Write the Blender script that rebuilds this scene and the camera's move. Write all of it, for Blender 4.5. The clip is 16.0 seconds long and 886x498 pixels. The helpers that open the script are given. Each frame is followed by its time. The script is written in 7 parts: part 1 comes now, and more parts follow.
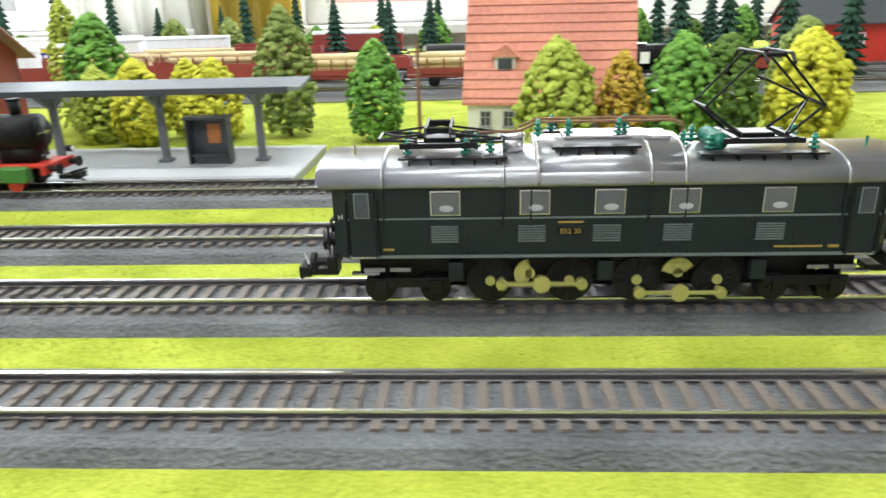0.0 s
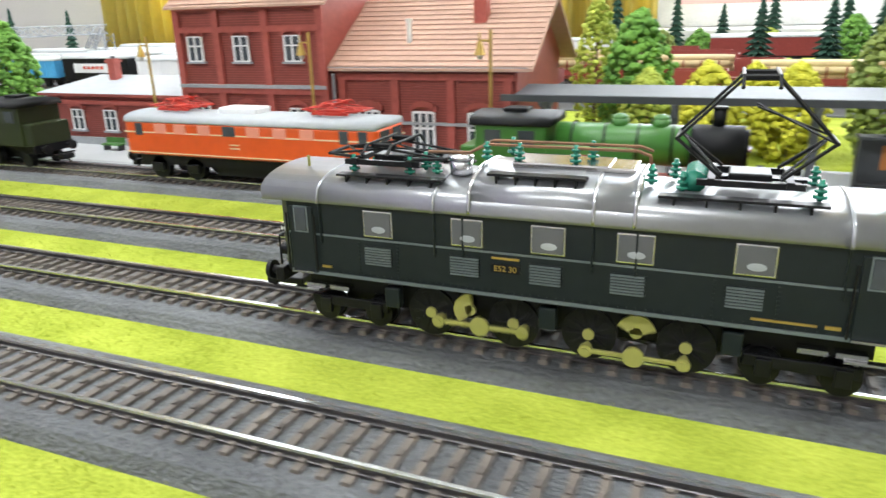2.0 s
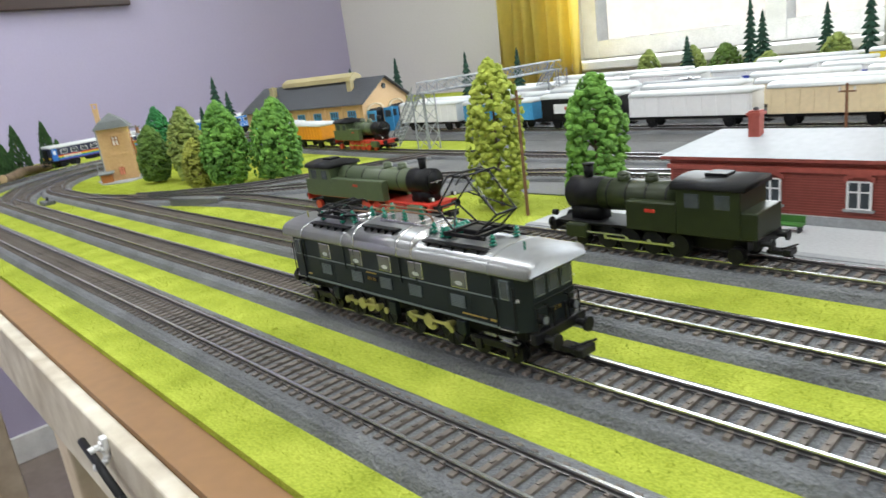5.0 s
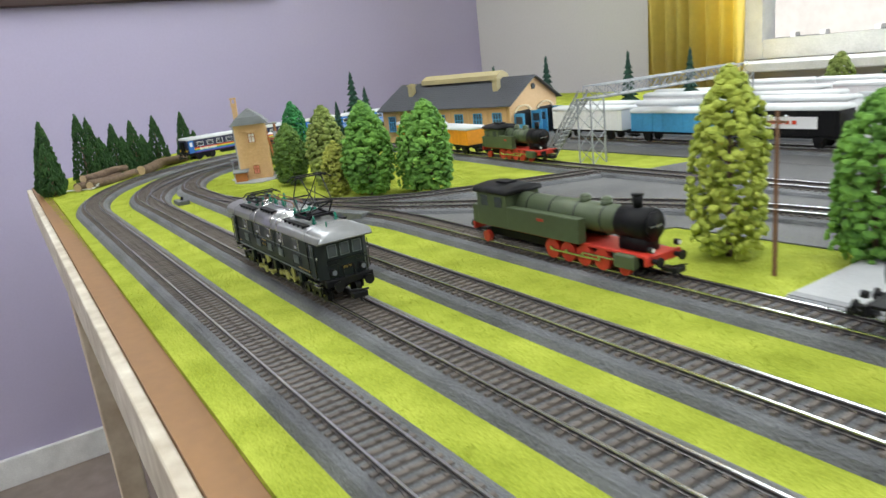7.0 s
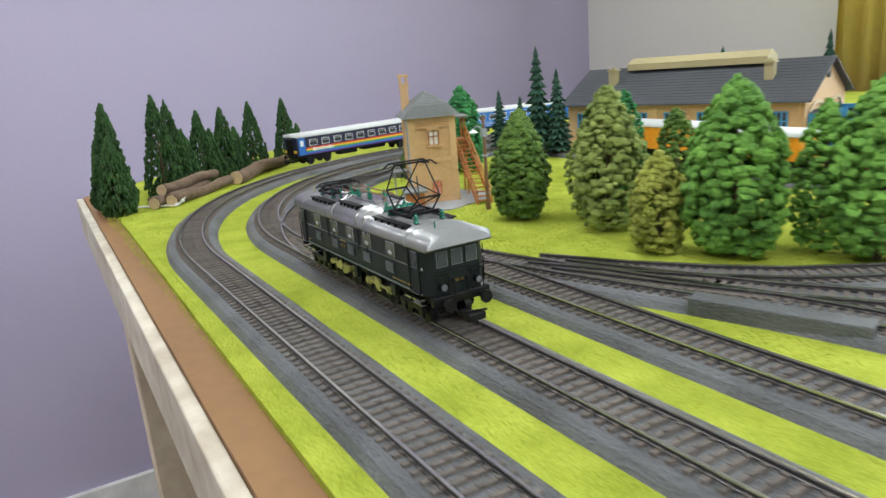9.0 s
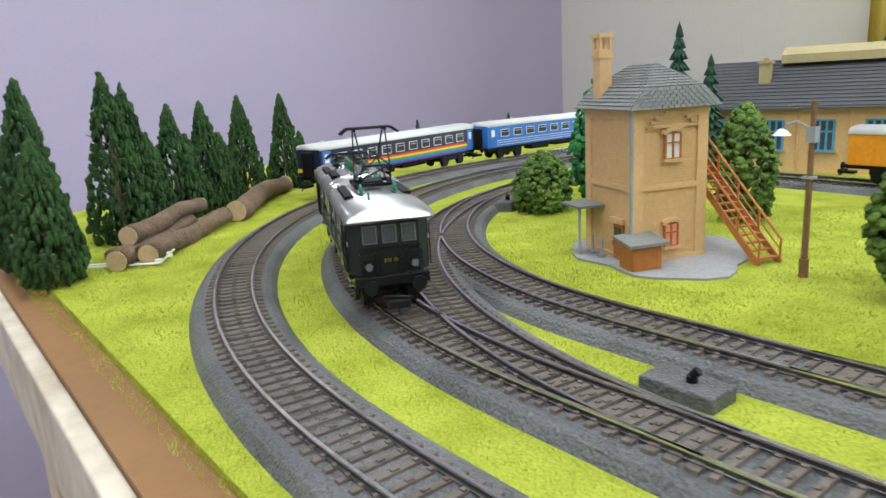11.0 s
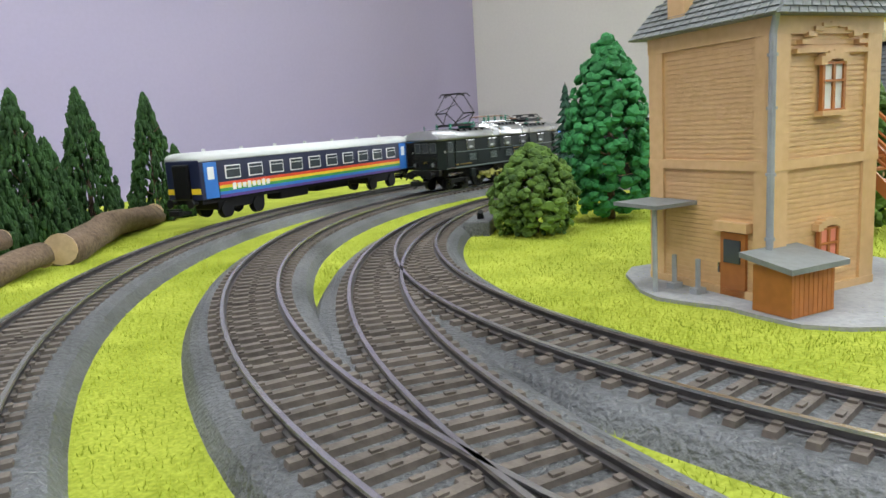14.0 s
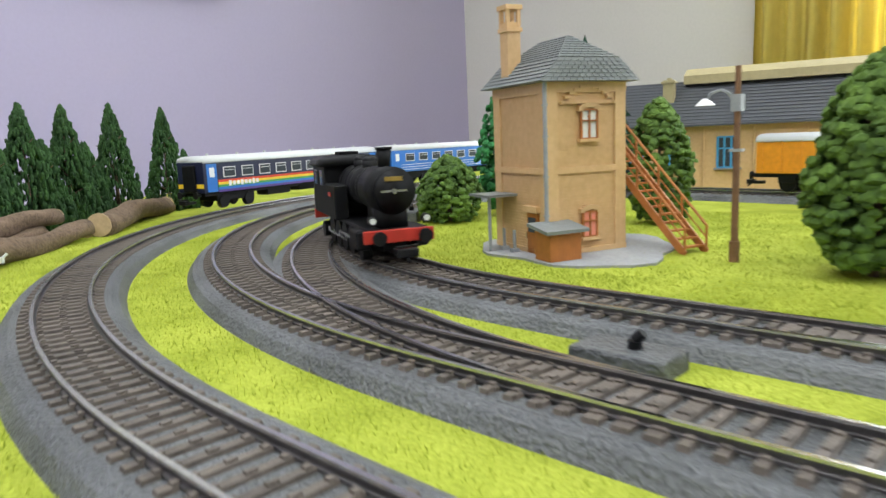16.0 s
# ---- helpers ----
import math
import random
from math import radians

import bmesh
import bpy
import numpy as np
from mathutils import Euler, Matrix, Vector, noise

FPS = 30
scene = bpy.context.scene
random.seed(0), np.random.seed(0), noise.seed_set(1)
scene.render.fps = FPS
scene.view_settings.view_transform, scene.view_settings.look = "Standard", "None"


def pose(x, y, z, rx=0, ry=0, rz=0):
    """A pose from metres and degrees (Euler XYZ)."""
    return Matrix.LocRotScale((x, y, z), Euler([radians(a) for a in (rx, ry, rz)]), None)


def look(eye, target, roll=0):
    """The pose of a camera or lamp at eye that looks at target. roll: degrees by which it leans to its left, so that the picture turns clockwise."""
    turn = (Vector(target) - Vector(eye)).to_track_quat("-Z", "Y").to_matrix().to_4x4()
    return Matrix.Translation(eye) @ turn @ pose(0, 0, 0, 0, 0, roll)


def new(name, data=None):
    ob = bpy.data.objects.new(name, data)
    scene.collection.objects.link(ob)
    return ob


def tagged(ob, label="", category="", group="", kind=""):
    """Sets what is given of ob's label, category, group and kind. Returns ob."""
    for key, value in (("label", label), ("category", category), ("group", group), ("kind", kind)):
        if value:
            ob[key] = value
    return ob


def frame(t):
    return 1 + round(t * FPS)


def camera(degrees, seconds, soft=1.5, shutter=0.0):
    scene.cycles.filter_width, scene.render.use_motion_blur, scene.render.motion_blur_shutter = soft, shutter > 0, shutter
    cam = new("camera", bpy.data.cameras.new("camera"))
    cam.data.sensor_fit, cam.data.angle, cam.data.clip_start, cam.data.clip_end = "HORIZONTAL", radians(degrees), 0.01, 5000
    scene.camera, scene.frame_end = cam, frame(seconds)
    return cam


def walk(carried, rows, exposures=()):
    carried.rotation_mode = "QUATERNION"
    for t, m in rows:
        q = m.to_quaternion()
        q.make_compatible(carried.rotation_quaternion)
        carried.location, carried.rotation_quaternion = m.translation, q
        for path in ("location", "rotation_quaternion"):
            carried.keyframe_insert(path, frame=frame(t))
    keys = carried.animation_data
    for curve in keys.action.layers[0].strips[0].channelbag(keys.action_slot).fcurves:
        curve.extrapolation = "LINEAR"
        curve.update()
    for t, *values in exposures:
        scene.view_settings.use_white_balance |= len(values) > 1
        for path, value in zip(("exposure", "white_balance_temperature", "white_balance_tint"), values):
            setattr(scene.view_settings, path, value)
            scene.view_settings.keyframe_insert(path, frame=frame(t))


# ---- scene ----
cam = camera(65.1, 16.0, shutter=0.35)
PATH = [
    (0, (1.426, -0.04, 0.1), (1.331, 1.841, -0.573), -1.5),
    (0.5, (1.371, -0.036, 0.098), (1.139, 1.834, -0.573), -0.8),
    (1, (1.311, -0.024, 0.1), (0.901, 1.814, -0.571), -1.4),
    (1.5, (1.252, -0.01, 0.102), (0.711, 1.796, -0.566), -1.9),
    (2, (1.189, -0.007, 0.099), (0.463, 1.742, -0.546), -1.6),
    (2.5, (1.153, -0.002, 0.098), (0.34, 1.705, -0.552), -1.5),
    (3, (1.116, 0.001, 0.097), (0.205, 1.666, -0.537), -2.5),
    (3.5, (1.054, 0.001, 0.098), (0.0, 1.585, -0.516), -3.1),
    (4, (0.996, -0.007, 0.118), (-0.208, 1.464, -0.503), -4.7),
    (4.5, (0.946, -0.017, 0.118), (-0.401, 1.341, -0.466), -8.8),
    (5, (0.92, -0.022, 0.132), (-0.525, 1.25, -0.412), -7.5),
    (5.2, (0.917, -0.022, 0.126), (-0.59, 1.176, -0.414), -10.7),
    (7.3, (0.735, 0.012, 0.145), (-0.906, 1.028, -0.38), -6.2),
    (7.5, (0.688, 0.006, 0.141), (-0.942, 1.035, -0.391), -7.1),
    (8, (0.574, 0.001, 0.146), (-1.058, 1.026, -0.388), -5.6),
    (8.5, (0.452, 0.008, 0.13), (-1.213, 0.988, -0.386), -5.6),
    (9, (0.346, 0.013, 0.129), (-1.324, 0.987, -0.385), -4.7),
    (9.5, (0.248, 0.013, 0.123), (-1.426, 0.984, -0.384), -4.4),
    (10, (0.14, 0.007, 0.124), (-1.475, 1.065, -0.398), -4.4),
    (10.2, (0.102, 0.005, 0.124), (-1.492, 1.093, -0.403), -4.3),
    (12.3, (-0.104, 0.079, 0.057), (-1.507, 1.456, -0.313), -2.6),
    (12.5, (-0.114, 0.086, 0.057), (-1.503, 1.475, -0.319), -2.9),
    (13, (-0.132, 0.107, 0.063), (-1.481, 1.536, -0.306), -4.5),
    (13.5, (-0.148, 0.111, 0.062), (-1.493, 1.548, -0.292), -3.2),
    (14, (-0.157, 0.115, 0.06), (-1.51, 1.546, -0.289), -3.8),
    (14.5, (-0.156, 0.114, 0.06), (-1.507, 1.546, -0.29), -3.5),
    (15, (-0.134, 0.105, 0.06), (-1.488, 1.537, -0.281), -3.3),
    (15.5, (-0.092, 0.083, 0.061), (-1.455, 1.51, -0.264), -2.7),
    (16, (-0.038, 0.054, 0.061), (-1.401, 1.482, -0.259), -2.5),
]
walk(cam, [(t, look(eye, target, roll)) for t, eye, target, roll in PATH], [(0, 0.42), (2.5, 0.45), (3.7, 0.25), (5, 0.0), (8.5, -0.12), (10, -0.05), (12.5, 0.05), (16, 0.06)])

# ---------------------------------------------------------------- light
LAMP = 14.0
scene.view_settings.exposure = 0.0
world = bpy.data.worlds.new("daylight")
scene.world = world
world.use_nodes = True
wn = world.node_tree
sky = wn.nodes.new("ShaderNodeTexSky")
sky.sky_type, sky.sun_disc = "NISHITA", False
sky.sun_elevation, sky.sun_rotation = radians(35), radians(176)
wn.links.new(sky.outputs[0], wn.nodes["Background"].inputs[0])
wn.nodes["Background"].inputs[1].default_value = 0.15

FLOOR, CEIL = -0.95, 1.65          # the table top is z = 0
WX, WY, EX, SY = -1.52, 1.75, 4.2, -2.6    # purple wall, window wall, far ends of the room


# ---------------------------------------------------------------- materials
def mat(name, col, rough=0.6, metal=0.0, scale=300.0, vary=0.15, bump=0.15, big=20.0, tint=None, spec=0.5, per=0.0):
    m = bpy.data.materials.new(name)
    m.use_nodes = True
    nt = m.node_tree
    b = nt.nodes["Principled BSDF"]
    b.inputs["Roughness"].default_value, b.inputs["Metallic"].default_value = rough, metal
    b.inputs["Specular IOR Level"].default_value = spec
    tc = nt.nodes.new("ShaderNodeTexCoord")
    n1, n2 = nt.nodes.new("ShaderNodeTexNoise"), nt.nodes.new("ShaderNodeTexNoise")
    n1.inputs["Scale"].default_value, n2.inputs["Scale"].default_value = scale, big
    n1.inputs["Detail"].default_value = 4
    for n in (n1, n2):
        nt.links.new(tc.outputs["Object"], n.inputs["Vector"])
    add = nt.nodes.new("ShaderNodeMath")
    add.operation = "ADD"
    nt.links.new(n1.outputs[0], add.inputs[0])
    nt.links.new(n2.outputs[0], add.inputs[1])
    ramp = nt.nodes.new("ShaderNodeMapRange")
    ramp.inputs[1].default_value, ramp.inputs[2].default_value = 0.65, 1.35
    src = add.outputs[0]
    if per:
        oi = nt.nodes.new("ShaderNodeObjectInfo")
        sc = nt.nodes.new("ShaderNodeMath")
        sc.operation, sc.inputs[1].default_value = "MULTIPLY_ADD", per
        nt.links.new(oi.outputs["Random"], sc.inputs[0])
        nt.links.new(src, sc.inputs[2])
        src = sc.outputs[0]
    nt.links.new(src, ramp.inputs[0])
    mix = nt.nodes.new("ShaderNodeMix")
    mix.data_type = "RGBA"
    t2 = tint or [c * (1 + vary) for c in col]
    mix.inputs[6].default_value = (*[min(1, c * (1 - vary)) for c in col], 1)
    mix.inputs[7].default_value = (*[min(1, c) for c in t2], 1)
    nt.links.new(ramp.outputs[0], mix.inputs[0])
    nt.links.new(mix.outputs[2], b.inputs["Base Color"])
    if bump:
        bp = nt.nodes.new("ShaderNodeBump")
        bp.inputs["Strength"].default_value, bp.inputs["Distance"].default_value = min(1, bump), 0.0006 * max(1, bump)
        nt.links.new(n1.outputs[0], bp.inputs["Height"])
        nt.links.new(bp.outputs[0], b.inputs["Normal"])
    return m


def glow(name, col, power):
    m = bpy.data.materials.new(name)
    m.use_nodes = True
    b = m.node_tree.nodes["Principled BSDF"]
    b.inputs["Base Color"].default_value = (*col, 1)
    b.inputs["Emission Color"].default_value, b.inputs["Emission Strength"].default_value = (*col, 1), power
    return m


def glass(name, col=(0.9, 0.95, 0.95), rough=0.05, alpha=0.25):
    m = bpy.data.materials.new(name)
    m.use_nodes = True
    b = m.node_tree.nodes["Principled BSDF"]
    b.inputs["Base Color"].default_value, b.inputs["Roughness"].default_value = (*col, 1), rough
    b.inputs["Alpha"].default_value = alpha
    return m


M = dict(
    grass=mat("grass_mat", (0.30, 0.38, 0.03), 0.95, 0, 900, 0.3, 1.0, 35, (0.48, 0.53, 0.08), 0.1),
    blade=mat("grass_blade", (0.32, 0.41, 0.03), 0.9, 0, 60, 0.25, 0, 25, (0.50, 0.55, 0.08), 0.1),
    ballast=mat("ballast", (0.08, 0.084, 0.089), 0.45, 0, 800, 0.4, 2.6, 30, (0.178, 0.186, 0.195), 0.6),
    yard=mat("yard_gravel", (0.10, 0.10, 0.10), 0.75, 0, 900, 0.35, 1.6, 14, (0.17, 0.17, 0.168)),
    sleeper=mat("sleeper", (0.085, 0.07, 0.06), 0.6, 0, 500, 0.3, 0.6, 60, (0.15, 0.125, 0.105), per=0.5),
    rail=mat("rail_web", (0.075, 0.07, 0.07), 0.35, 0.6, 200, 0.3, 0.1, 8, (0.13, 0.12, 0.12)),
    railtop=mat("rail_head", (0.66, 0.66, 0.67), 0.27, 1.0, 300, 0.15, 0.05, 6),
    chip=mat("contact_stud", (0.03, 0.03, 0.03), 0.4, 0.4),
    purple=mat("lilac_wall_paint", (0.45, 0.41, 0.565), 0.85, 0, 140, 0.03, 0.08, 1.2),
    wall=mat("cream_wall_paint", (0.66, 0.64, 0.6), 0.85, 0, 140, 0.04, 0.08, 1.2),
    ceilpaint=mat("ceiling_paint", (0.8, 0.8, 0.78), 0.9, 0, 90, 0.03, 0.1, 1),
    floor=mat("floor_boards", (0.25, 0.2, 0.17), 0.5, 0, 20, 0.25, 0.1, 3),
    brown=mat("brown_board_edge", (0.25, 0.13, 0.05), 0.55, 0, 120, 0.12, 0.1, 10),
    pine=mat("planed_pine", (0.66, 0.52, 0.36), 0.6, 0, 40, 0.2, 0.2, 6, (0.8, 0.7, 0.55)),
    pinetop=mat("white_washed_pine", (0.52, 0.43, 0.31), 0.6, 0, 60, 0.25, 0.3, 9, (0.74, 0.69, 0.58)),
    locogreen=mat("dark_green_lacquer", (0.013, 0.019, 0.020), 0.38, 0, 250, 0.12, 0.03, 30, None, 0.28),
    locoroof=mat("silver_roof_paint", (0.30, 0.305, 0.315), 0.3, 0.7, 200, 0.1, 0.03, 25),
    dark=mat("black_metal", (0.008, 0.008, 0.009), 0.4, 0.0, 300, 0.3, 0.1, 30, None, 0.25),
    soot=mat("matt_black", (0.006, 0.006, 0.007), 0.5, 0, 300, 0.3, 0.08, 40, None, 0.22),
    brass=mat("yellow_brass_rod", (0.42, 0.4, 0.13), 0.45, 0.3, 200, 0.15, 0.05, 30),
    steel=mat("bright_steel", (0.55, 0.55, 0.56), 0.25, 1.0, 300, 0.15, 0.05, 30),
    insul=mat("green_insulator", (0.02, 0.2, 0.13), 0.25, 0, 300, 0.15, 0, 30),
    pane=glass("cloudy_pane", (0.12, 0.125, 0.13), 0.08, 1.0),
    louvre=mat("louvre_paint", (0.15, 0.18, 0.185), 0.4, 0.1, 300, 0.1, 0, 30),
    orange=mat("signal_orange", (0.75, 0.1, 0.012), 0.35, 0, 200, 0.08, 0.03, 20),
    cream=mat("cream_stripe", (0.75, 0.62, 0.4), 0.4, 0, 200, 0.08, 0.02, 20),
    palered=mat("blind_pink", (0.8, 0.3, 0.22), 0.3, 0, 200, 0.05, 0, 20),
    redmetal=mat("red_metal", (0.5, 0.035, 0.02), 0.45, 0, 200, 0.2, 0.05, 20),
    steamgreen=mat("bright_green_lacquer", (0.05, 0.17, 0.03), 0.35, 0, 200, 0.1, 0.03, 20),
    olive=mat("olive_green_lacquer", (0.075, 0.10, 0.05), 0.4, 0, 200, 0.12, 0.03, 20),
    olivedark=mat("dark_olive_lacquer", (0.022, 0.030, 0.011), 0.38, 0, 200, 0.15, 0.03, 20, None, 0.35),
    brick=mat("red_brick_plastic", (0.36, 0.075, 0.055), 0.6, 0, 300, 0.15, 0.2, 12, (0.45, 0.1, 0.075)),
    joint=mat("brick_mortar", (0.26, 0.06, 0.045), 0.7),
    tile=mat("orange_roof_tile", (0.55, 0.2, 0.13), 0.65, 0, 250, 0.15, 0.3, 15, (0.66, 0.27, 0.18)),
    tilebrown=mat("tan_roof_tile", (0.47, 0.29, 0.215), 0.65, 0, 250, 0.1, 0.3, 15),
    slate=mat("grey_slate", (0.2, 0.215, 0.215), 0.55, 0, 400, 0.15, 0.3, 30),
    slatedark=mat("dark_slate", (0.075, 0.08, 0.09), 0.55, 0, 400, 0.15, 0.3, 10),
    greyroof=mat("light_grey_felt", (0.4, 0.42, 0.44), 0.6, 0, 200, 0.08, 0.2, 12),
    yellowbrick=mat("yellow_brick_plastic", (0.66, 0.42, 0.2), 0.5, 0, 350, 0.07, 0.15, 18, (0.74, 0.5, 0.26)),
    white=mat("white_plaster", (0.78, 0.77, 0.72), 0.6, 0, 300, 0.05, 0.1, 20),
    gloss=mat("white_gloss", (0.8, 0.8, 0.8), 0.35, 0, 200, 0.04, 0.02, 20),
    wood=mat("orange_brown_wood", (0.42, 0.15, 0.035), 0.55, 0, 250, 0.2, 0.15, 40),
    concrete=mat("grey_concrete", (0.27, 0.28, 0.29), 0.75, 0, 500, 0.12, 0.4, 14, (0.36, 0.37, 0.38)),
    paving=mat("pale_paving", (0.42, 0.43, 0.44), 0.7, 0, 500, 0.1, 0.3, 20),
    canopy=mat("canopy_grey", (0.14, 0.15, 0.165), 0.55, 0, 300, 0.1, 0.1, 25),
    post=mat("dark_post", (0.05, 0.055, 0.06), 0.5, 0, 300, 0.1, 0.1, 25),
    timber=mat("brown_pole", (0.2, 0.1, 0.05), 0.7, 0, 300, 0.25, 0.2, 40),
    bark=mat("bark", (0.12, 0.075, 0.045), 0.9, 0, 500, 0.4, 1.5, 60, (0.22, 0.15, 0.1)),
    logcut=mat("cut_wood", (0.55, 0.4, 0.25), 0.8, 0, 400, 0.15, 0.3, 60),
    conifer=mat("dark_conifer", (0.012, 0.05, 0.012), 0.9, 0, 400, 0.4, 0.4, 60, (0.04, 0.11, 0.02)),
    bluefir=mat("blue_green_fir", (0.01, 0.045, 0.03), 0.9, 0, 400, 0.4, 0.4, 60, (0.03, 0.1, 0.06)),
    leafg=mat("leaf_green", (0.06, 0.2, 0.025), 0.85, 0, 300, 0.4, 0.4, 50, (0.2, 0.42, 0.06)),
    leafdark=mat("leaf_dark_green", (0.04, 0.10, 0.014), 0.85, 0, 300, 0.4, 0.4, 50, (0.13, 0.23, 0.03)),
    leafolive=mat("leaf_olive", (0.13, 0.2, 0.03), 0.85, 0, 300, 0.35, 0.4, 50, (0.3, 0.36, 0.09)),
    leafy=mat("leaf_yellow", (0.45, 0.46, 0.02), 0.85, 0, 300, 0.3, 0.4, 50, (0.72, 0.68, 0.06)),
    leaflime=mat("leaf_lime", (0.26, 0.36, 0.03), 0.85, 0, 300, 0.3, 0.4, 50, (0.5, 0.56, 0.09)),
    leafgold=mat("leaf_gold", (0.42, 0.26, 0.02), 0.85, 0, 300, 0.3, 0.4, 50, (0.6, 0.42, 0.05)),
    leafmoss=mat("leaf_moss", (0.2, 0.23, 0.025), 0.85, 0, 300, 0.35, 0.4, 50, (0.4, 0.42, 0.07)),
    lanterntan=mat("roof_lantern_tan", (0.42, 0.36, 0.19), 0.6, 0, 300, 0.1, 0.1, 20),
    leafvivid=mat("leaf_vivid_green", (0.01, 0.13, 0.03), 0.85, 0, 300, 0.4, 0.4, 50, (0.04, 0.26, 0.07)),
    coachblue=mat("coach_blue", (0.03, 0.17, 0.55), 0.35, 0, 200, 0.08, 0.02, 20),
    coachdark=mat("coach_navy", (0.012, 0.016, 0.05), 0.35, 0, 200, 0.08, 0.02, 20),
    coachroof=mat("coach_roof_grey", (0.6, 0.62, 0.62), 0.5, 0, 200, 0.05, 0.05, 20),
    stripe1=mat("stripe_red", (0.65, 0.06, 0.02), 0.4), stripe2=mat("stripe_yellow", (0.8, 0.55, 0.03), 0.4),
    stripe3=mat("stripe_green", (0.05, 0.3, 0.08), 0.4), stripe4=mat("stripe_violet", (0.1, 0.05, 0.25), 0.4),
    yellow=mat("wagon_yellow", (0.8, 0.62, 0.03), 0.4), blue=mat("wagon_blue", (0.04, 0.2, 0.6), 0.4),
    ltblue=mat("door_light_blue", (0.06, 0.32, 0.6), 0.5), navy=mat("navy_panel", (0.02, 0.04, 0.35), 0.4),
    wagonred=mat("wagon_brown_red", (0.25, 0.035, 0.025), 0.55), wagonor=mat("wagon_orange", (0.78, 0.3, 0.02), 0.4),
    logs=mat("stacked_logs", (0.6, 0.47, 0.26), 0.7), lattice=mat("grey_steelwork", (0.33, 0.35, 0.37), 0.5),
    curtain=mat("yellow_curtain", (0.85, 0.7, 0.2), 0.8, 0, 60, 0.06, 0.1, 6),
    sheer=mat("sheer_white_curtain", (0.75, 0.74, 0.7), 0.8, 0, 60, 0.05, 0.1, 6),
    frame=mat("white_window_frame", (0.75, 0.75, 0.74), 0.45), pictureframe=mat("dark_wood_frame", (0.045, 0.022, 0.02), 0.4),
    outpink=mat("pink_render", (0.5, 0.3, 0.26), 0.8, 0, 10, 0.1, 0.1, 2), outwhite=mat("pale_render", (0.6, 0.58, 0.55), 0.8, 0, 10, 0.1, 0.1, 2),
    outdark=mat("street_window_glass", (0.06, 0.07, 0.08), 0.2), street=mat("street_ground", (0.2, 0.2, 0.2), 0.8, 0, 5, 0.1, 0.2, 1),
    tube=glow("fluorescent_tube", (1.0, 0.97, 0.92), 9.0),
    gold=mat("gilt_lamp", (0.6, 0.42, 0.12), 0.3, 0.8), lens=mat("lamp_lens", (0.7, 0.7, 0.68), 0.15),
    grey=mat("door_grey", (0.12, 0.13, 0.15), 0.5), whitesign=mat("pale_lettering", (0.75, 0.75, 0.72), 0.5),
)


# ---------------------------------------------------------------- mesh helpers
def box(bm, c, s, rz=0.0, bevel=0.0, m=None):
    g = bmesh.ops.create_cube(bm, size=1)
    vs = g["verts"]
    tr = Matrix.Translation(c) @ Matrix.Rotation(rz, 4, "Z") @ Matrix.Diagonal((*s, 1))
    bmesh.ops.transform(bm, matrix=(m @ tr if m else tr), verts=vs)
    if bevel:
        es = list({e for v in vs for e in v.link_edges})
        bmesh.ops.bevel(bm, geom=es, offset=bevel, segments=2, affect="EDGES", profile=0.5)
    return bm


def cyl(bm, a, b, r, seg=10, r2=None):
    a, b = Vector(a), Vector(b)
    d = b - a
    g = bmesh.ops.create_cone(bm, cap_ends=True, segments=seg, radius1=r, radius2=r if r2 is None else r2, depth=d.length)
    bmesh.ops.transform(bm, matrix=Matrix.Translation((a + b) / 2) @ d.to_track_quat("Z", "Y").to_matrix().to_4x4(), verts=g["verts"])
    return bm


def ball(bm, c, r, sub=1, squash=(1, 1, 1)):
    g = bmesh.ops.create_icosphere(bm, subdivisions=sub, radius=r)
    bmesh.ops.transform(bm, matrix=Matrix.Translation(c) @ Matrix.Diagonal((*squash, 1)), verts=g["verts"])
    return bm


def prism(bm, pts, a, b, axis="x"):
    """Extrude a closed profile from a to b; pts in the two other axes' order."""
    def put(p, k):
        return {"x": (k, p[0], p[1]), "y": (p[0], k, p[1]), "z": (p[0], p[1], k)}[axis]
    va, vb = [bm.verts.new(put(p, a)) for p in pts], [bm.verts.new(put(p, b)) for p in pts]
    n = len(pts)
    fs = [bm.faces.new(va), bm.faces.new(vb)]
    for i in range(n):
        fs.append(bm.faces.new((va[i], va[(i + 1) % n], vb[(i + 1) % n], vb[i])))
    bmesh.ops.recalc_face_normals(bm, faces=fs)
    return bm


def B():
    return bmesh.new()


def finish(name, bm, material, smooth=False):
    me = bpy.data.meshes.new(name)
    if smooth:
        for fc in bm.faces:
            fc.smooth = True
    bm.to_mesh(me)
    bm.free()
    me.materials.append(material)
    return me


def part(name, bm, material, parent=None, label="", smooth=False):
    ob = new(name, finish(name, bm, material, smooth))
    if parent:
        ob.parent = parent
    return tagged(ob, label)


def thing(name, m, label, category, group="", kind=""):
    ob = new(name)
    ob.empty_display_size = 0.01
    ob.matrix_basis = m
    return tagged(ob, label, category, group, kind)


def solid(name, bm, material, label, category="", kind="structure", group="", smooth=False):
    return tagged(part(name, bm, material, None, label, smooth), label, category, group, kind)


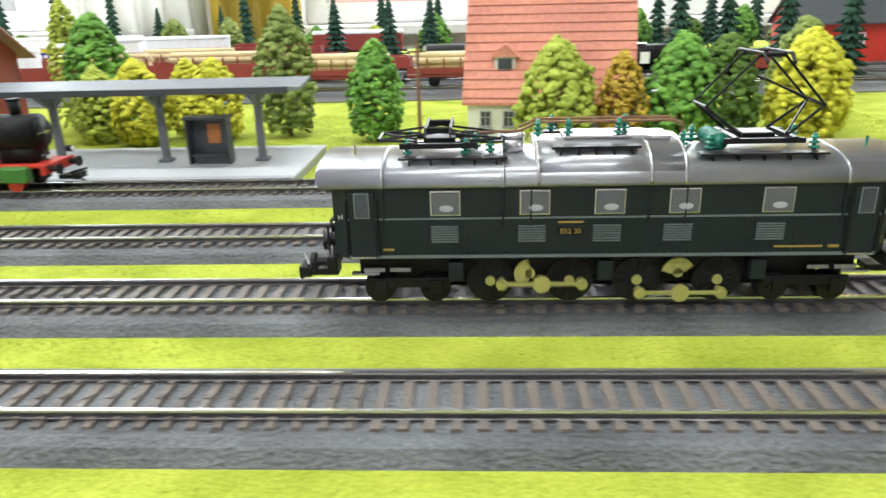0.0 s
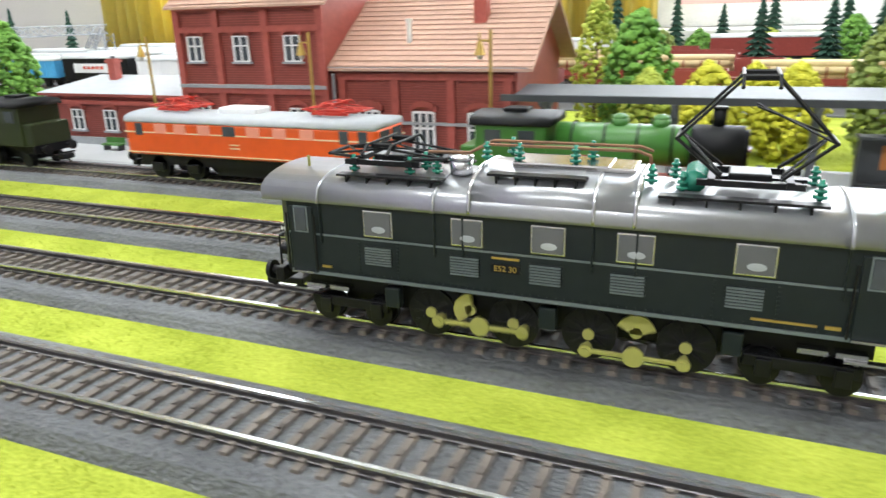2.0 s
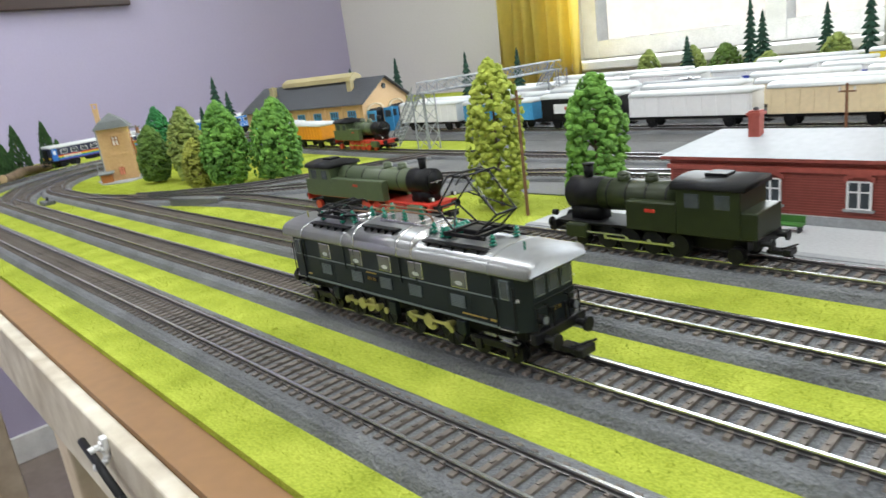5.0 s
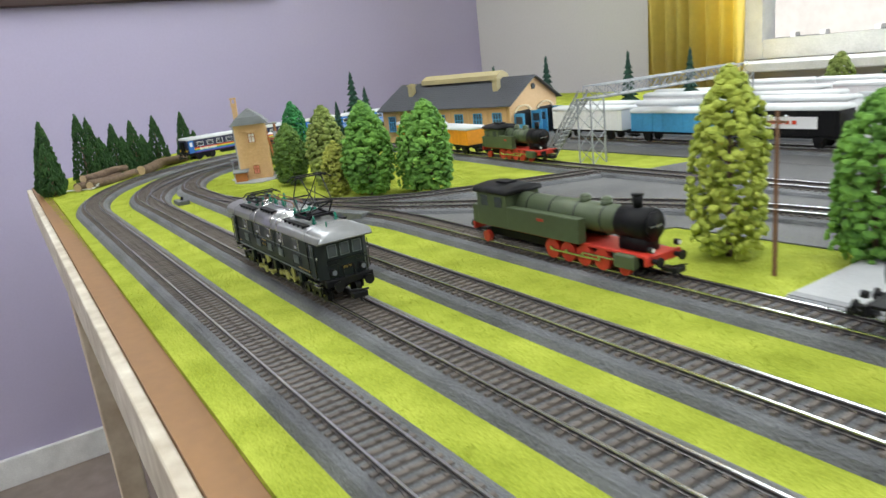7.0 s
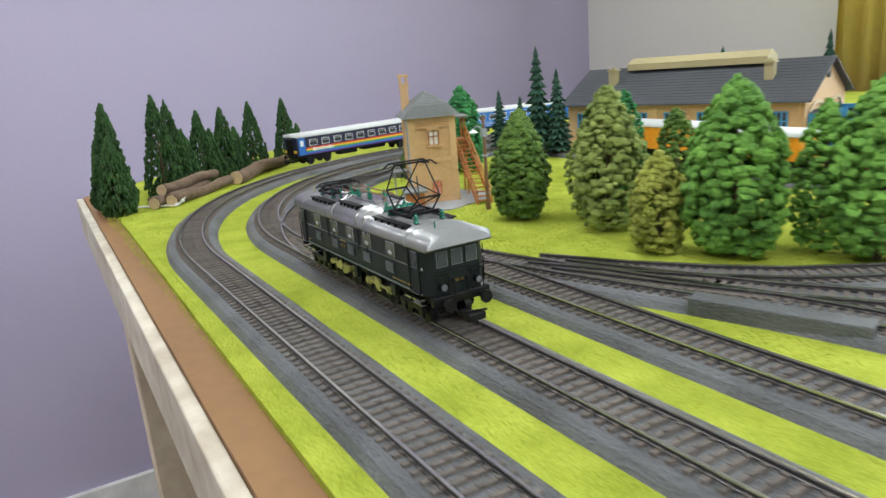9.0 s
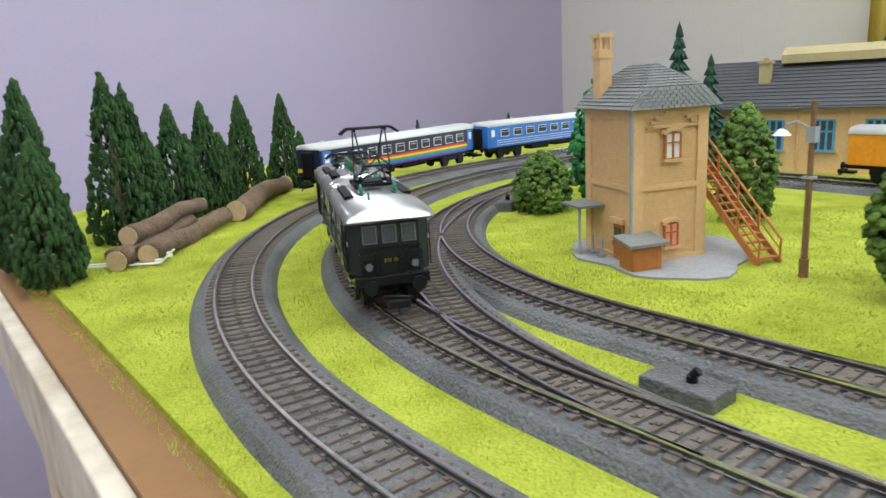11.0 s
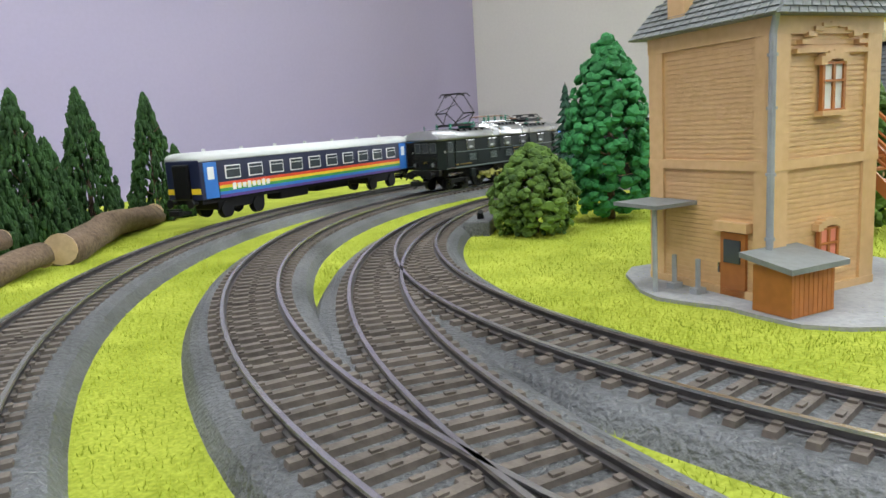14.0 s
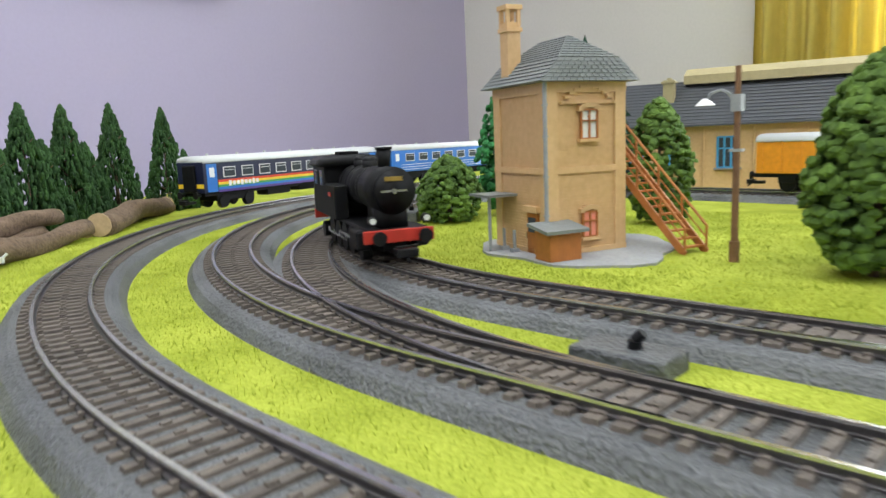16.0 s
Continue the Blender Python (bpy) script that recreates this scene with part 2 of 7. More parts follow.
# ---------------------------------------------------------------- the room
def room():
    b = B(); box(b, ((WX + EX) / 2, (WY + SY) / 2, FLOOR - 0.05), (EX - WX + 0.4, WY - SY + 0.4, 0.1))
    solid("floor", b, M["floor"], "worn brown floor boards of the layout room", "floor")
    b = B(); box(b, ((WX + EX) / 2, (WY + SY) / 2, CEIL + 0.05), (EX - WX + 0.4, WY - SY + 0.4, 0.1))
    solid("ceiling", b, M["ceilpaint"], "plain white painted ceiling", "ceiling")
    h, mid = CEIL - FLOOR, (CEIL + FLOOR) / 2
    b = B(); box(b, (WX - 0.1, (WY + SY) / 2, mid), (0.2, WY - SY + 0.4, h))
    solid("wall_west", b, M["purple"], "smooth lilac painted wall behind the layout", "wall")
    b = B(); box(b, (EX + 0.1, (WY + SY) / 2, mid), (0.2, WY - SY + 0.4, h))
    solid("wall_east", b, M["wall"], "plain cream painted wall", "wall")
    b = B(); box(b, ((WX + EX) / 2, SY - 0.1, mid), (EX - WX, 0.2, h))
    solid("wall_south", b, M["wall"], "plain cream painted wall", "wall")
    # the window wall, with two wide openings
    b = B()
    wins, z0, z1 = WINDOWS, WIN_Z0, WIN_Z1
    xs = [WX] + [v for w in wins for v in w] + [EX]
    for i in range(0, len(xs), 2):
        box(b, ((xs[i] + xs[i + 1]) / 2, WY + 0.1, mid), (xs[i + 1] - xs[i], 0.2, h))
    for a, c in wins:
        box(b, ((a + c) / 2, WY + 0.1, (FLOOR + z0) / 2), (c - a, 0.2, z0 - FLOOR))
        box(b, ((a + c) / 2, WY + 0.1, (CEIL + z1) / 2), (c - a, 0.2, CEIL - z1))
    solid("wall_north", b, M["wall"], "cream painted wall with wide windows", "wall")
    for i, (a, c) in enumerate(wins):
        w = tagged(new("window_%d" % (i + 1)), "wide white-framed window with daylight behind it", "window", kind="structure")
        w.matrix_basis = pose((a + c) / 2, WY + 0.1, z0)
        b = B(); hw, t = (c - a) / 2, 0.05
        for sx in (-hw + t / 2, hw - t / 2, 0):
            box(b, (sx, 0, (z1 - z0) / 2), (t, 0.06, z1 - z0 - 0.004))
        for zz in (t / 2 + 0.002, z1 - z0 - t / 2 - 0.002, (z1 - z0) * 0.62):
            box(b, (0, 0.002, zz), (2 * hw - 0.004, 0.055, t))
        part("window_frame", b, M["frame"], w)
        b = B(); box(b, (0, -0.09, -0.012), (2 * hw, 0.14, 0.024), bevel=0.004)
        part("window_sill", b, M["frame"], w)


def curtain(x0, x1, material, label, folds):
    b = B()
    n, zt = folds * 8, CEIL - 0.06
    rows = []
    for z in (-0.25, 0.3, 0.9, zt):
        row = []
        for i in range(n + 1):
            u = i / n
            row.append(b.verts.new((x0 + (x1 - x0) * u, WY - 0.07 + 0.022 * math.sin(u * folds * 6.283) + 0.01 * math.sin(u * 31 + z * 3), z)))
        rows.append(row)
    for r0, r1 in zip(rows, rows[1:]):
        for i in range(n):
            b.faces.new((r0[i], r0[i + 1], r1[i + 1], r1[i]))
    bmesh.ops.solidify(b, geom=b.faces[:], thickness=0.004)
    ob = part("curtain", b, material, None, "", True)
    return tagged(ob, label, "curtain", "curtains at the windows")


def lights():
    for x, y in LAMPS:
        t = thing("ceiling_light", pose(x, y, CEIL), "white fluorescent strip light fixed under the ceiling", "lamp", "ceiling strip lights")
        b = B(); box(b, (0, 0, -0.03), (1.5, 0.12, 0.06), bevel=0.008); part("housing", b, M["gloss"], t)
        b = B()
        cyl(b, (-0.72, -0.03, -0.075), (0.72, -0.03, -0.075), 0.013); cyl(b, (-0.72, 0.03, -0.075), (0.72, 0.03, -0.075), 0.013)
        part("fluorescent_tube", b, M["tube"], t)
        la = bpy.data.lights.new("strip_light", "AREA")
        la.shape, la.size, la.size_y, la.energy, la.color = "RECTANGLE", 1.45, 0.14, LAMP, (0.88, 0.95, 1.0)
        ob = new("strip_light", la)
        ob.matrix_basis = pose(x, y, CEIL - 0.1)
    for a, c in WINDOWS:
        la = bpy.data.lights.new("window_light", "AREA")
        la.shape, la.size, la.size_y, la.energy, la.color = "RECTANGLE", c - a - 0.1, WIN_Z1 - WIN_Z0 - 0.1, WINPOWER, (0.88, 0.95, 1.0)
        ob = new("window_light", la)
        ob.matrix_basis = pose((a + c) / 2, WY + 0.06, (WIN_Z0 + WIN_Z1) / 2, -90, 0, 0)


WINDOWS = [(-0.4, 0.75), (1.0, 2.4)]
WIN_Z0, WIN_Z1, WINPOWER = 0.05, 1.45, 30.0
LAMPS = [(-0.4, 0.2), (1.4, 0.2), (-0.4, -1.3), (1.4, -1.3)]
room()
lights()
curtain(-0.62, -0.31, M["curtain"], "long yellow curtain hanging beside the window", 7)
curtain(0.80, 1.02, M["curtain"], "gathered yellow curtain hanging before the window", 5)
curtain(2.26, 2.8, M["curtain"], "long yellow curtain hanging beside the window", 7)
curtain(0.45, 0.79, M["sheer"], "white sheer curtain hanging before the window", 5)

su = bpy.data.lights.new("sun", "SUN")
su.energy, su.angle, su.color = 4.5, radians(0.5), (1.0, 0.96, 0.9)
new("sun", su).matrix_basis = look((0, -6, 8), (1, 9, 0))

# the street outside
b = B(); box(b, (1, 8, -3.0), (60, 12.4, 0.2)); solid("ground", b, M["street"], "grey street outside the windows", "ground")
for x, w, h, mt in ((-3, 4.2, 7, "outwhite"), (1.2, 3.9, 6, "outpink"), (5.4, 4.1, 7.5, "outwhite")):
    t = thing("town_house", pose(x, 9, -2.9), "rendered town house with tall windows across the street", "house", "houses across the street")
    b = B(); box(b, (0, 1, h / 2), (w, 2, h)); part("wall", b, M[mt], t)
    b = B(); prism(b, [(-0.1, h), (2.1, h), (1, h + 1.2)], -w / 2 - 0.05, w / 2 + 0.05, "x"); part("roof", b, M["slatedark"], t)
    for k in range(3):
        for j in range(2):
            b = B(); box(b, (-w / 3 + k * w / 3, -0.02, 2.2 + j * 2.4), (0.7, 0.1, 1.3)); wd = part("window", b, M["outdark"], t)
            b = B()
            for sx in (-0.38, 0, 0.38):
                box(b, (-w / 3 + k * w / 3 + sx, -0.06, 2.2 + j * 2.4), (0.07, 0.1, 1.4))
            box(b, (-w / 3 + k * w / 3, -0.058, 2.4 + j * 2.4), (0.8, 0.09, 0.07))
            part("frame", b, M["frame"], wd)

# a framed picture on the lilac wall
t = thing("picture_frame", pose(WX + 0.004, 0.35, 0.403, 0, 0, 0), "large dark wooden picture frame hung on the lilac wall", "picture")
b = B()
for y, z, sy, sz in ((0, 0.02, 1.1, 0.04), (0, 0.62, 1.1, 0.04), (-0.53, 0.32, 0.04, 0.558), (0.53, 0.32, 0.04, 0.558)):
    box(b, (0.014, y, z), (0.028, sy, sz), bevel=0.004)
part("frame", b, M["pictureframe"], t)
b = B(); box(b, (0.006, 0, 0.32), (0.012, 1.02, 0.558)); part("picture", b, M["outwhite"], t, "plain pale picture sheet")

# ---------------------------------------------------------------- the table
X0, X1, YE, YB = -0.93, 2.6, 0.0575, 1.55      # the board's outline


def edge(x, off=0.0):
    """The board's front edge, which runs slightly aslant to the tracks."""
    return YE - 0.016 * x + off


OUTLINE = [(X1, edge(X1)), (X1, YB), (X0, YB), (X0, 0.46), (-0.80, 0.22), (-0.66, edge(-0.66))]
b = B(); prism(b, OUTLINE, -0.021, -0.001, "z")
table = thing("layout_table", pose(0, 0, 0), "wooden trestle table that carries the model railway", "table")
part("table_top", b, M["brown"], table, "brown painted board")
ang = math.atan(-0.016)
b = B(); box(b, (0.97, edge(0.97) - 0.0042, -0.0265), (3.28, 0.008, 0.046), ang, bevel=0.0012); part("edge_plank", b, M["pinetop"], table, "pale pine plank along the edge")
b = B(); box(b, (0.97, edge(0.97) + 0.004, -0.045), (3.2, 0.008, 0.045), ang); part("under_rail", b, M["brown"], table)
for x, y in ((-0.56, 0.10), (0.2, 0.11), (1.3, 0.09), (2.4, 0.08), (-0.85, 1.45), (1.0, 1.45), (2.4, 1.45)):
    b = B(); box(b, (x, y, (FLOOR - 0.0215) / 2), (0.045, 0.045, -FLOOR - 0.0215), bevel=0.002); part("leg", b, M["pine"], table)

# the grass sheet over the board
b = B(); prism(b, [(X1 - 0.002, edge(X1, 0.019)), (X1 - 0.002, YB - 0.002), (X0 + 0.002, YB - 0.002), (X0 + 0.002, 0.46), (-0.795, 0.225), (-0.65, edge(-0.65, 0.019))], -0.0011, 0.0025, "z")
GZ = 0.0025
solid("ground", b, M["grass"], "bright yellow-green grass mat covering the layout board", "grass")
b = B(); box(b, (1.22, 1.0, GZ + 0.0005), (2.72, 0.62, 0.002), bevel=0.0006); solid("yard_ground", b, M["yard"], "grey gravel sheet under the goods yard", "ground")
b = B(); prism(b, [(0.04, 0.262), (0.22, 0.294), (0.42, 0.337), (0.46, 0.43), (0.76, 0.45), (0.76, 0.72), (0.3, 0.70), (0.245, 0.49), (0.185, 0.395), (0.13, 0.338)], GZ - 0.001, GZ + 0.001, "z"); solid("yard_ground", b, M["yard"], "grey gravel sheet beside the siding", "ground")

# ---------------------------------------------------------------- tracks
RZ, GAUGE = 0.0105, 0.0165      # rail head height over the board
ARC = (-0.15, 0.556)            # centre of the two outer curves
Y1, Y2, Y3, Y4 = 0.108, 0.1726, 0.2372, 0.317


def line(a, c, step=0.02):
    n = max(1, int((Vector(c) - Vector(a)).length / step))
    return [tuple(Vector(a).lerp(Vector(c), i / n)) for i in range(n + 1)]


def arc(c, r, a0, a1, n=40):
    """Points round c; the angle runs from 0 (below the centre) towards -x."""
    return [(c[0] - r * math.sin(radians(a0 + (a1 - a0) * i / n)), c[1] - r * math.cos(radians(a0 + (a1 - a0) * i / n))) for i in range(n + 1)]


def glide(a, c, n=24):
    """An S-curve between two points that leaves and arrives along x."""
    return [(a[0] + (c[0] - a[0]) * i / n, a[1] + (c[1] - a[1]) * (lambda u: u * u * (3 - 2 * u))(i / n)) for i in range(n + 1)]


PATHS = dict(
    one=line((2.5, Y1), (-0.15, Y1)) + arc(ARC, 0.448, 0, 90)[1:] + line((-0.598, 0.556), (-0.598, 0.72))[1:] + arc((-0.238, 0.72), 0.36, 90, 170)[1:],
    two=line((2.5, Y2), (-0.15, Y2)) + arc(ARC, 0.3834, 0, 90)[1:] + line((-0.5334, 0.556), (-0.5334, 0.72))[1:] + arc((-0.238, 0.72), 0.2954, 90, 170)[1:],
    branch=arc((-0.09, Y2 + 0.36), 0.36, 0, 90) + line((-0.45, 0.5326), (-0.45, 0.72))[1:] + arc((-0.238, 0.72), 0.212, 90, 165)[1:],
    three=line((2.5, Y3), (-0.168, Y3)) + arc((-0.168, Y3 + 0.28), 0.28, 0, 78.6)[1:],
    four=line((2.5, Y4), (0.27, Y4)) + glide((0.27, Y4), (-0.10, Y3))[1:],
    siding=line((0.95, 0.53), (0.62, 0.51)) + [(0.5, 0.495), (0.42, 0.474), (0.35, 0.442), (0.30, 0.412), (0.25, 0.378), (0.2, 0.344), (0.15, 0.315), (0.10, 0.293), (0.04, 0.27)],
    siding_b=[(0.25, 0.56), (0.235, 0.52), (0.216, 0.475), (0.195, 0.425), (0.170, 0.378), (0.14, 0.342), (0.11, 0.318), (0.07, 0.292), (0.02, 0.267)],
    shed=line((1.0, 0.585), (0.2, 0.575)) + line((0.2, 0.575), (-0.44, 0.619))[1:],
    yard_a=line((2.5, 0.755), (0.02, 0.755)), yard_b=line((2.5, 0.84), (-0.08, 0.84)), yard_c=line((2.5, 0.925), (-0.08, 0.925)),
    yard_d=line((2.5, 1.01), (-0.08, 1.01)), yard_e=line((2.5, 1.1), (-0.08, 1.1)), yard_f=line((2.5, 1.2), (-0.08, 1.2)),
)


def sweep(pts, prof, closed=True):
    """A bmesh of the profile (offset, z) carried along the points."""
    b = B()
    rows = []
    for i, p in enumerate(pts):
        a, c = pts[max(0, i - 1)], pts[min(len(pts) - 1, i + 1)]
        d = Vector((c[0] - a[0], c[1] - a[1])).normalized()
        nx, ny = -d.y, d.x
        rows.append([b.verts.new((p[0] + nx * o, p[1] + ny * o, z)) for o, z in prof])
    k = len(prof)
    for r0, r1 in zip(rows, rows[1:]):
        for j in range(k if closed else k - 1):
            b.faces.new((r0[j], r0[(j + 1) % k], r1[(j + 1) % k], r1[j]))
    if closed:
        b.faces.new(rows[0]); b.faces.new(rows[-1])
    bmesh.ops.recalc_face_normals(b, faces=b.faces[:])
    return b


def stations(pts, step):
    out, rest = [], 0.0
    for a, c in zip(pts, pts[1:]):
        va, vc = Vector(a), Vector(c)
        ln = (vc - va).length
        s = rest
        while s < ln:
            p = va.lerp(vc, s / ln)
            out.append((p.x, p.y, math.atan2(vc.y - va.y, vc.x - va.x)))
            s += step
        rest = s - ln
    return out


SL = (0.0027, 0.0268, 0.0022)


def sleeper_mesh():
    b = B(); box(b, (0, 0, 0), SL)
    for v in b.verts:
        if v.co.z > 0:
            v.co.x *= 0.8
            v.co.y *= 0.97
    box(b, (0, 0, 0.0012), (0.0012, 0.0022, 0.0008))
    for s in (-1, 1):
        box(b, (0, s * (GAUGE / 2 + 0.0016), 0.0012), (0.0016, 0.0014, 0.0008))
        box(b, (0, s * (GAUGE / 2 - 0.0016), 0.0012), (0.0016, 0.0014, 0.0008))
    return finish("sleeper", b, M["sleeper"])


SLEEPER = sleeper_mesh()
BEDH = 0.0070


def track(name, near, label, bedw=0.0215, dz=0.0, bed=True):
    pts = PATHS[name]
    t = tagged(new("track"), label, "track", kind="structure")
    if bed:
        part("track_bed", sweep(pts, [(-bedw, -0.0012 + GZ), (-bedw + 0.0035, BEDH - 0.0012 + dz), (-bedw + 0.006, BEDH + dz), (bedw - 0.006, BEDH + dz), (bedw - 0.0035, BEDH - 0.0012 + dz), (bedw, -0.0012 + GZ)]), M["ballast"], t, "moulded grey ballast bed")
    for s in (-1, 1):
        o = s * (GAUGE / 2 + 0.0005)
        w = part("rail", sweep(pts, [(o - 0.0010, 0.0079), (o - 0.0010, 0.0084), (o - 0.0003, 0.0087), (o - 0.0003, 0.0097), (o - 0.0006, 0.0099), (o + 0.0006, 0.0099), (o + 0.0003, 0.0097), (o + 0.0003, 0.0087), (o + 0.0010, 0.0084), (o + 0.0010, 0.0079)]), M["rail"], t)
        part("rail_head", sweep(pts, [(o - 0.0006, 0.00985), (o - 0.00055, RZ), (o + 0.00055, RZ), (o + 0.0006, 0.00985)]), M["railtop"], w, "bright worn rail head")
    rest, me = B(), 0
    near_n = 0
    for x, y, a in stations(pts, 0.0062):
        if near and near[0] < x < near[1] and y < near[2] and near_n < 290:
            near_n += 1
            ob = new("sleeper", SLEEPER)
            ob.matrix_basis = pose(x, y, BEDH + 0.0003, 0, 0, math.degrees(a))
            ob.parent = t
        else:
            box(rest, (x, y, BEDH + 0.0003), SL, a)
    tagged(part("sleepers", rest, M["sleeper"], t), kind="stuff")
    return t


def wheel_pair(t, x, r, y, material, name="wheel", w=0.003, tread="steel"):
    for s in (-1, 1):
        b = B(); cyl(b, (x, s * (y + w / 2), r), (x, s * (y - w / 2), r), r, 20)
        wh = part(name, b, M[material], t)
        b = B(); cyl(b, (x, s * (y - w / 2), r), (x, s * (y - w / 2 - 0.0008), r), r + 0.0006, 20)
        part("flange", b, M["dark"], wh)


# ---------------------------------------------------------------- rolling stock
def words(text, parent, m, size, material, name="lettering"):
    cu = bpy.data.curves.new(name, "FONT")
    cu.body, cu.size, cu.extrude, cu.align_x, cu.align_y = text, size, 0.00008, "CENTER", "CENTER"
    tmp = bpy.data.objects.new(name, cu)
    scene.collection.objects.link(tmp)
    me = bpy.data.meshes.new_from_object(tmp.evaluated_get(bpy.context.evaluated_depsgraph_get()))
    bpy.data.objects.remove(tmp)
    me.materials.clear(); me.materials.append(material)
    ob = new(name, me)
    ob.matrix_basis = m
    ob.parent = parent
    return ob


def buffers(t, xe, z, out, material="dark"):
    """Buffers and a hook at the end xe, which faces out (-1 or 1)."""
    for s in (-1, 1):
        b = B(); cyl(b, (xe, s * 0.0095, z), (xe + out * 0.0045, s * 0.0095, z), 0.0014, 10); cyl(b, (xe + out * 0.0045, s * 0.0095, z), (xe + out * 0.0057, s * 0.0095, z), 0.0029, 14)
        part("buffer", b, M[material], t)
    b = B()
    box(b, (xe + out * 0.004, 0, z - 0.006), (0.009, 0.006, 0.0022), bevel=0.0004)
    box(b, (xe + out * 0.0095, 0, z - 0.0055), (0.004, 0.009, 0.0035), bevel=0.0006)
    cyl(b, (xe + out * 0.008, -0.005, z - 0.003), (xe + out * 0.0115, 0.005, z - 0.003), 0.0005, 6)
    cyl(b, (xe + out * 0.006, 0, z - 0.004), (xe + out * 0.012, 0, z - 0.009), 0.0007, 6)
    part("coupling", b, M["dark"], t)


def pantograph(parent, x, base, top, material, head="dark", half=0.021):
    """A diamond pantograph on the roof; top: its height over the base."""
    p = new("pantograph")
    p.empty_display_size = 0.005
    p.parent = parent
    p.matrix_basis = pose(x, 0, base)
    b = B()
    for s in (-1, 1):
        box(b, (0, s * 0.008, 0.0012), (0.022, 0.0012, 0.0014))
        box(b, (s * 0.008, 0, 0.0016), (0.0016, 0.018, 0.0014))
    box(b, (0, 0, 0.0016), (0.009, 0.008, 0.0022), bevel=0.0004)
    part("base_frame", b, M[material], p)
    low = top < 0.012
    knee = (half * 1.15 if low else half, top * 0.42)
    b = B()
    for e in (-1, 1):
        for s in (-1, 1):
            cyl(b, (e * 0.006, s * 0.007, 0.0022), (e * knee[0], s * 0.0055, knee[1]), 0.00045, 6)
        cyl(b, (e * knee[0], -0.0058, knee[1]), (e * knee[0], 0.0058, knee[1]), 0.0005, 6)
        cyl(b, (e * 0.006, -0.007, 0.003), (e * knee[0], 0.0055, knee[1]), 0.00035, 5)
    part("lower_arm", b, M[material], p)
    b = B()
    hx = 0.0035
    for e in (-1, 1):
        for s in (-1, 1):
            cyl(b, (e * knee[0], s * 0.0055, knee[1]), (-e * hx if low else e * hx, s * 0.0065, top - 0.001), 0.00036, 6)
    for s in (-1, 1):
        cyl(b, (knee[0], s * 0.0055, knee[1]), (0, -s * 0.003, (knee[1] + top) / 2), 0.0003, 5)
    part("upper_arm", b, M[material], p)
    b = B()
    for e in (-1, 1):
        pts = [(e * hx, -0.0125, top - 0.0022), (e * hx, -0.0095, top), (e * hx, 0.0095, top), (e * hx, 0.0125, top - 0.0022)]
        for a, c in zip(pts, pts[1:]):
            cyl(b, a, c, 0.00042, 6)
    for s in (-1, 1):
        cyl(b, (-hx, s * 0.0065, top - 0.0006), (hx, s * 0.0065, top - 0.0006), 0.0007, 6)
    part("collector_bow", b, M[head], p)


def insulator(parent, x, y, z, h=0.0048):
    b = B()
    cyl(b, (x, y, z), (x, y, z + h), 0.0006, 8)
    for k in range(3):
        cyl(b, (x, y, z + h * (0.15 + 0.27 * k)), (x, y, z + h * (0.27 + 0.27 * k)), 0.0015 - 0.0002 * k, 10)
    part("insulator", b, M["insul"], parent, "", True)


def roof_profile(w, z0, rise, n=12, lip=0.0008):
    """Closed profile of an arched roof from one eave to the other."""
    pts = []
    for i in range(n + 1):
        a = math.pi * i / n
        pts.append((-w * math.cos(a), z0 + rise * math.sin(a) ** 0.62))
    return pts + [(w, z0 - lip), (-w, z0 - lip)]


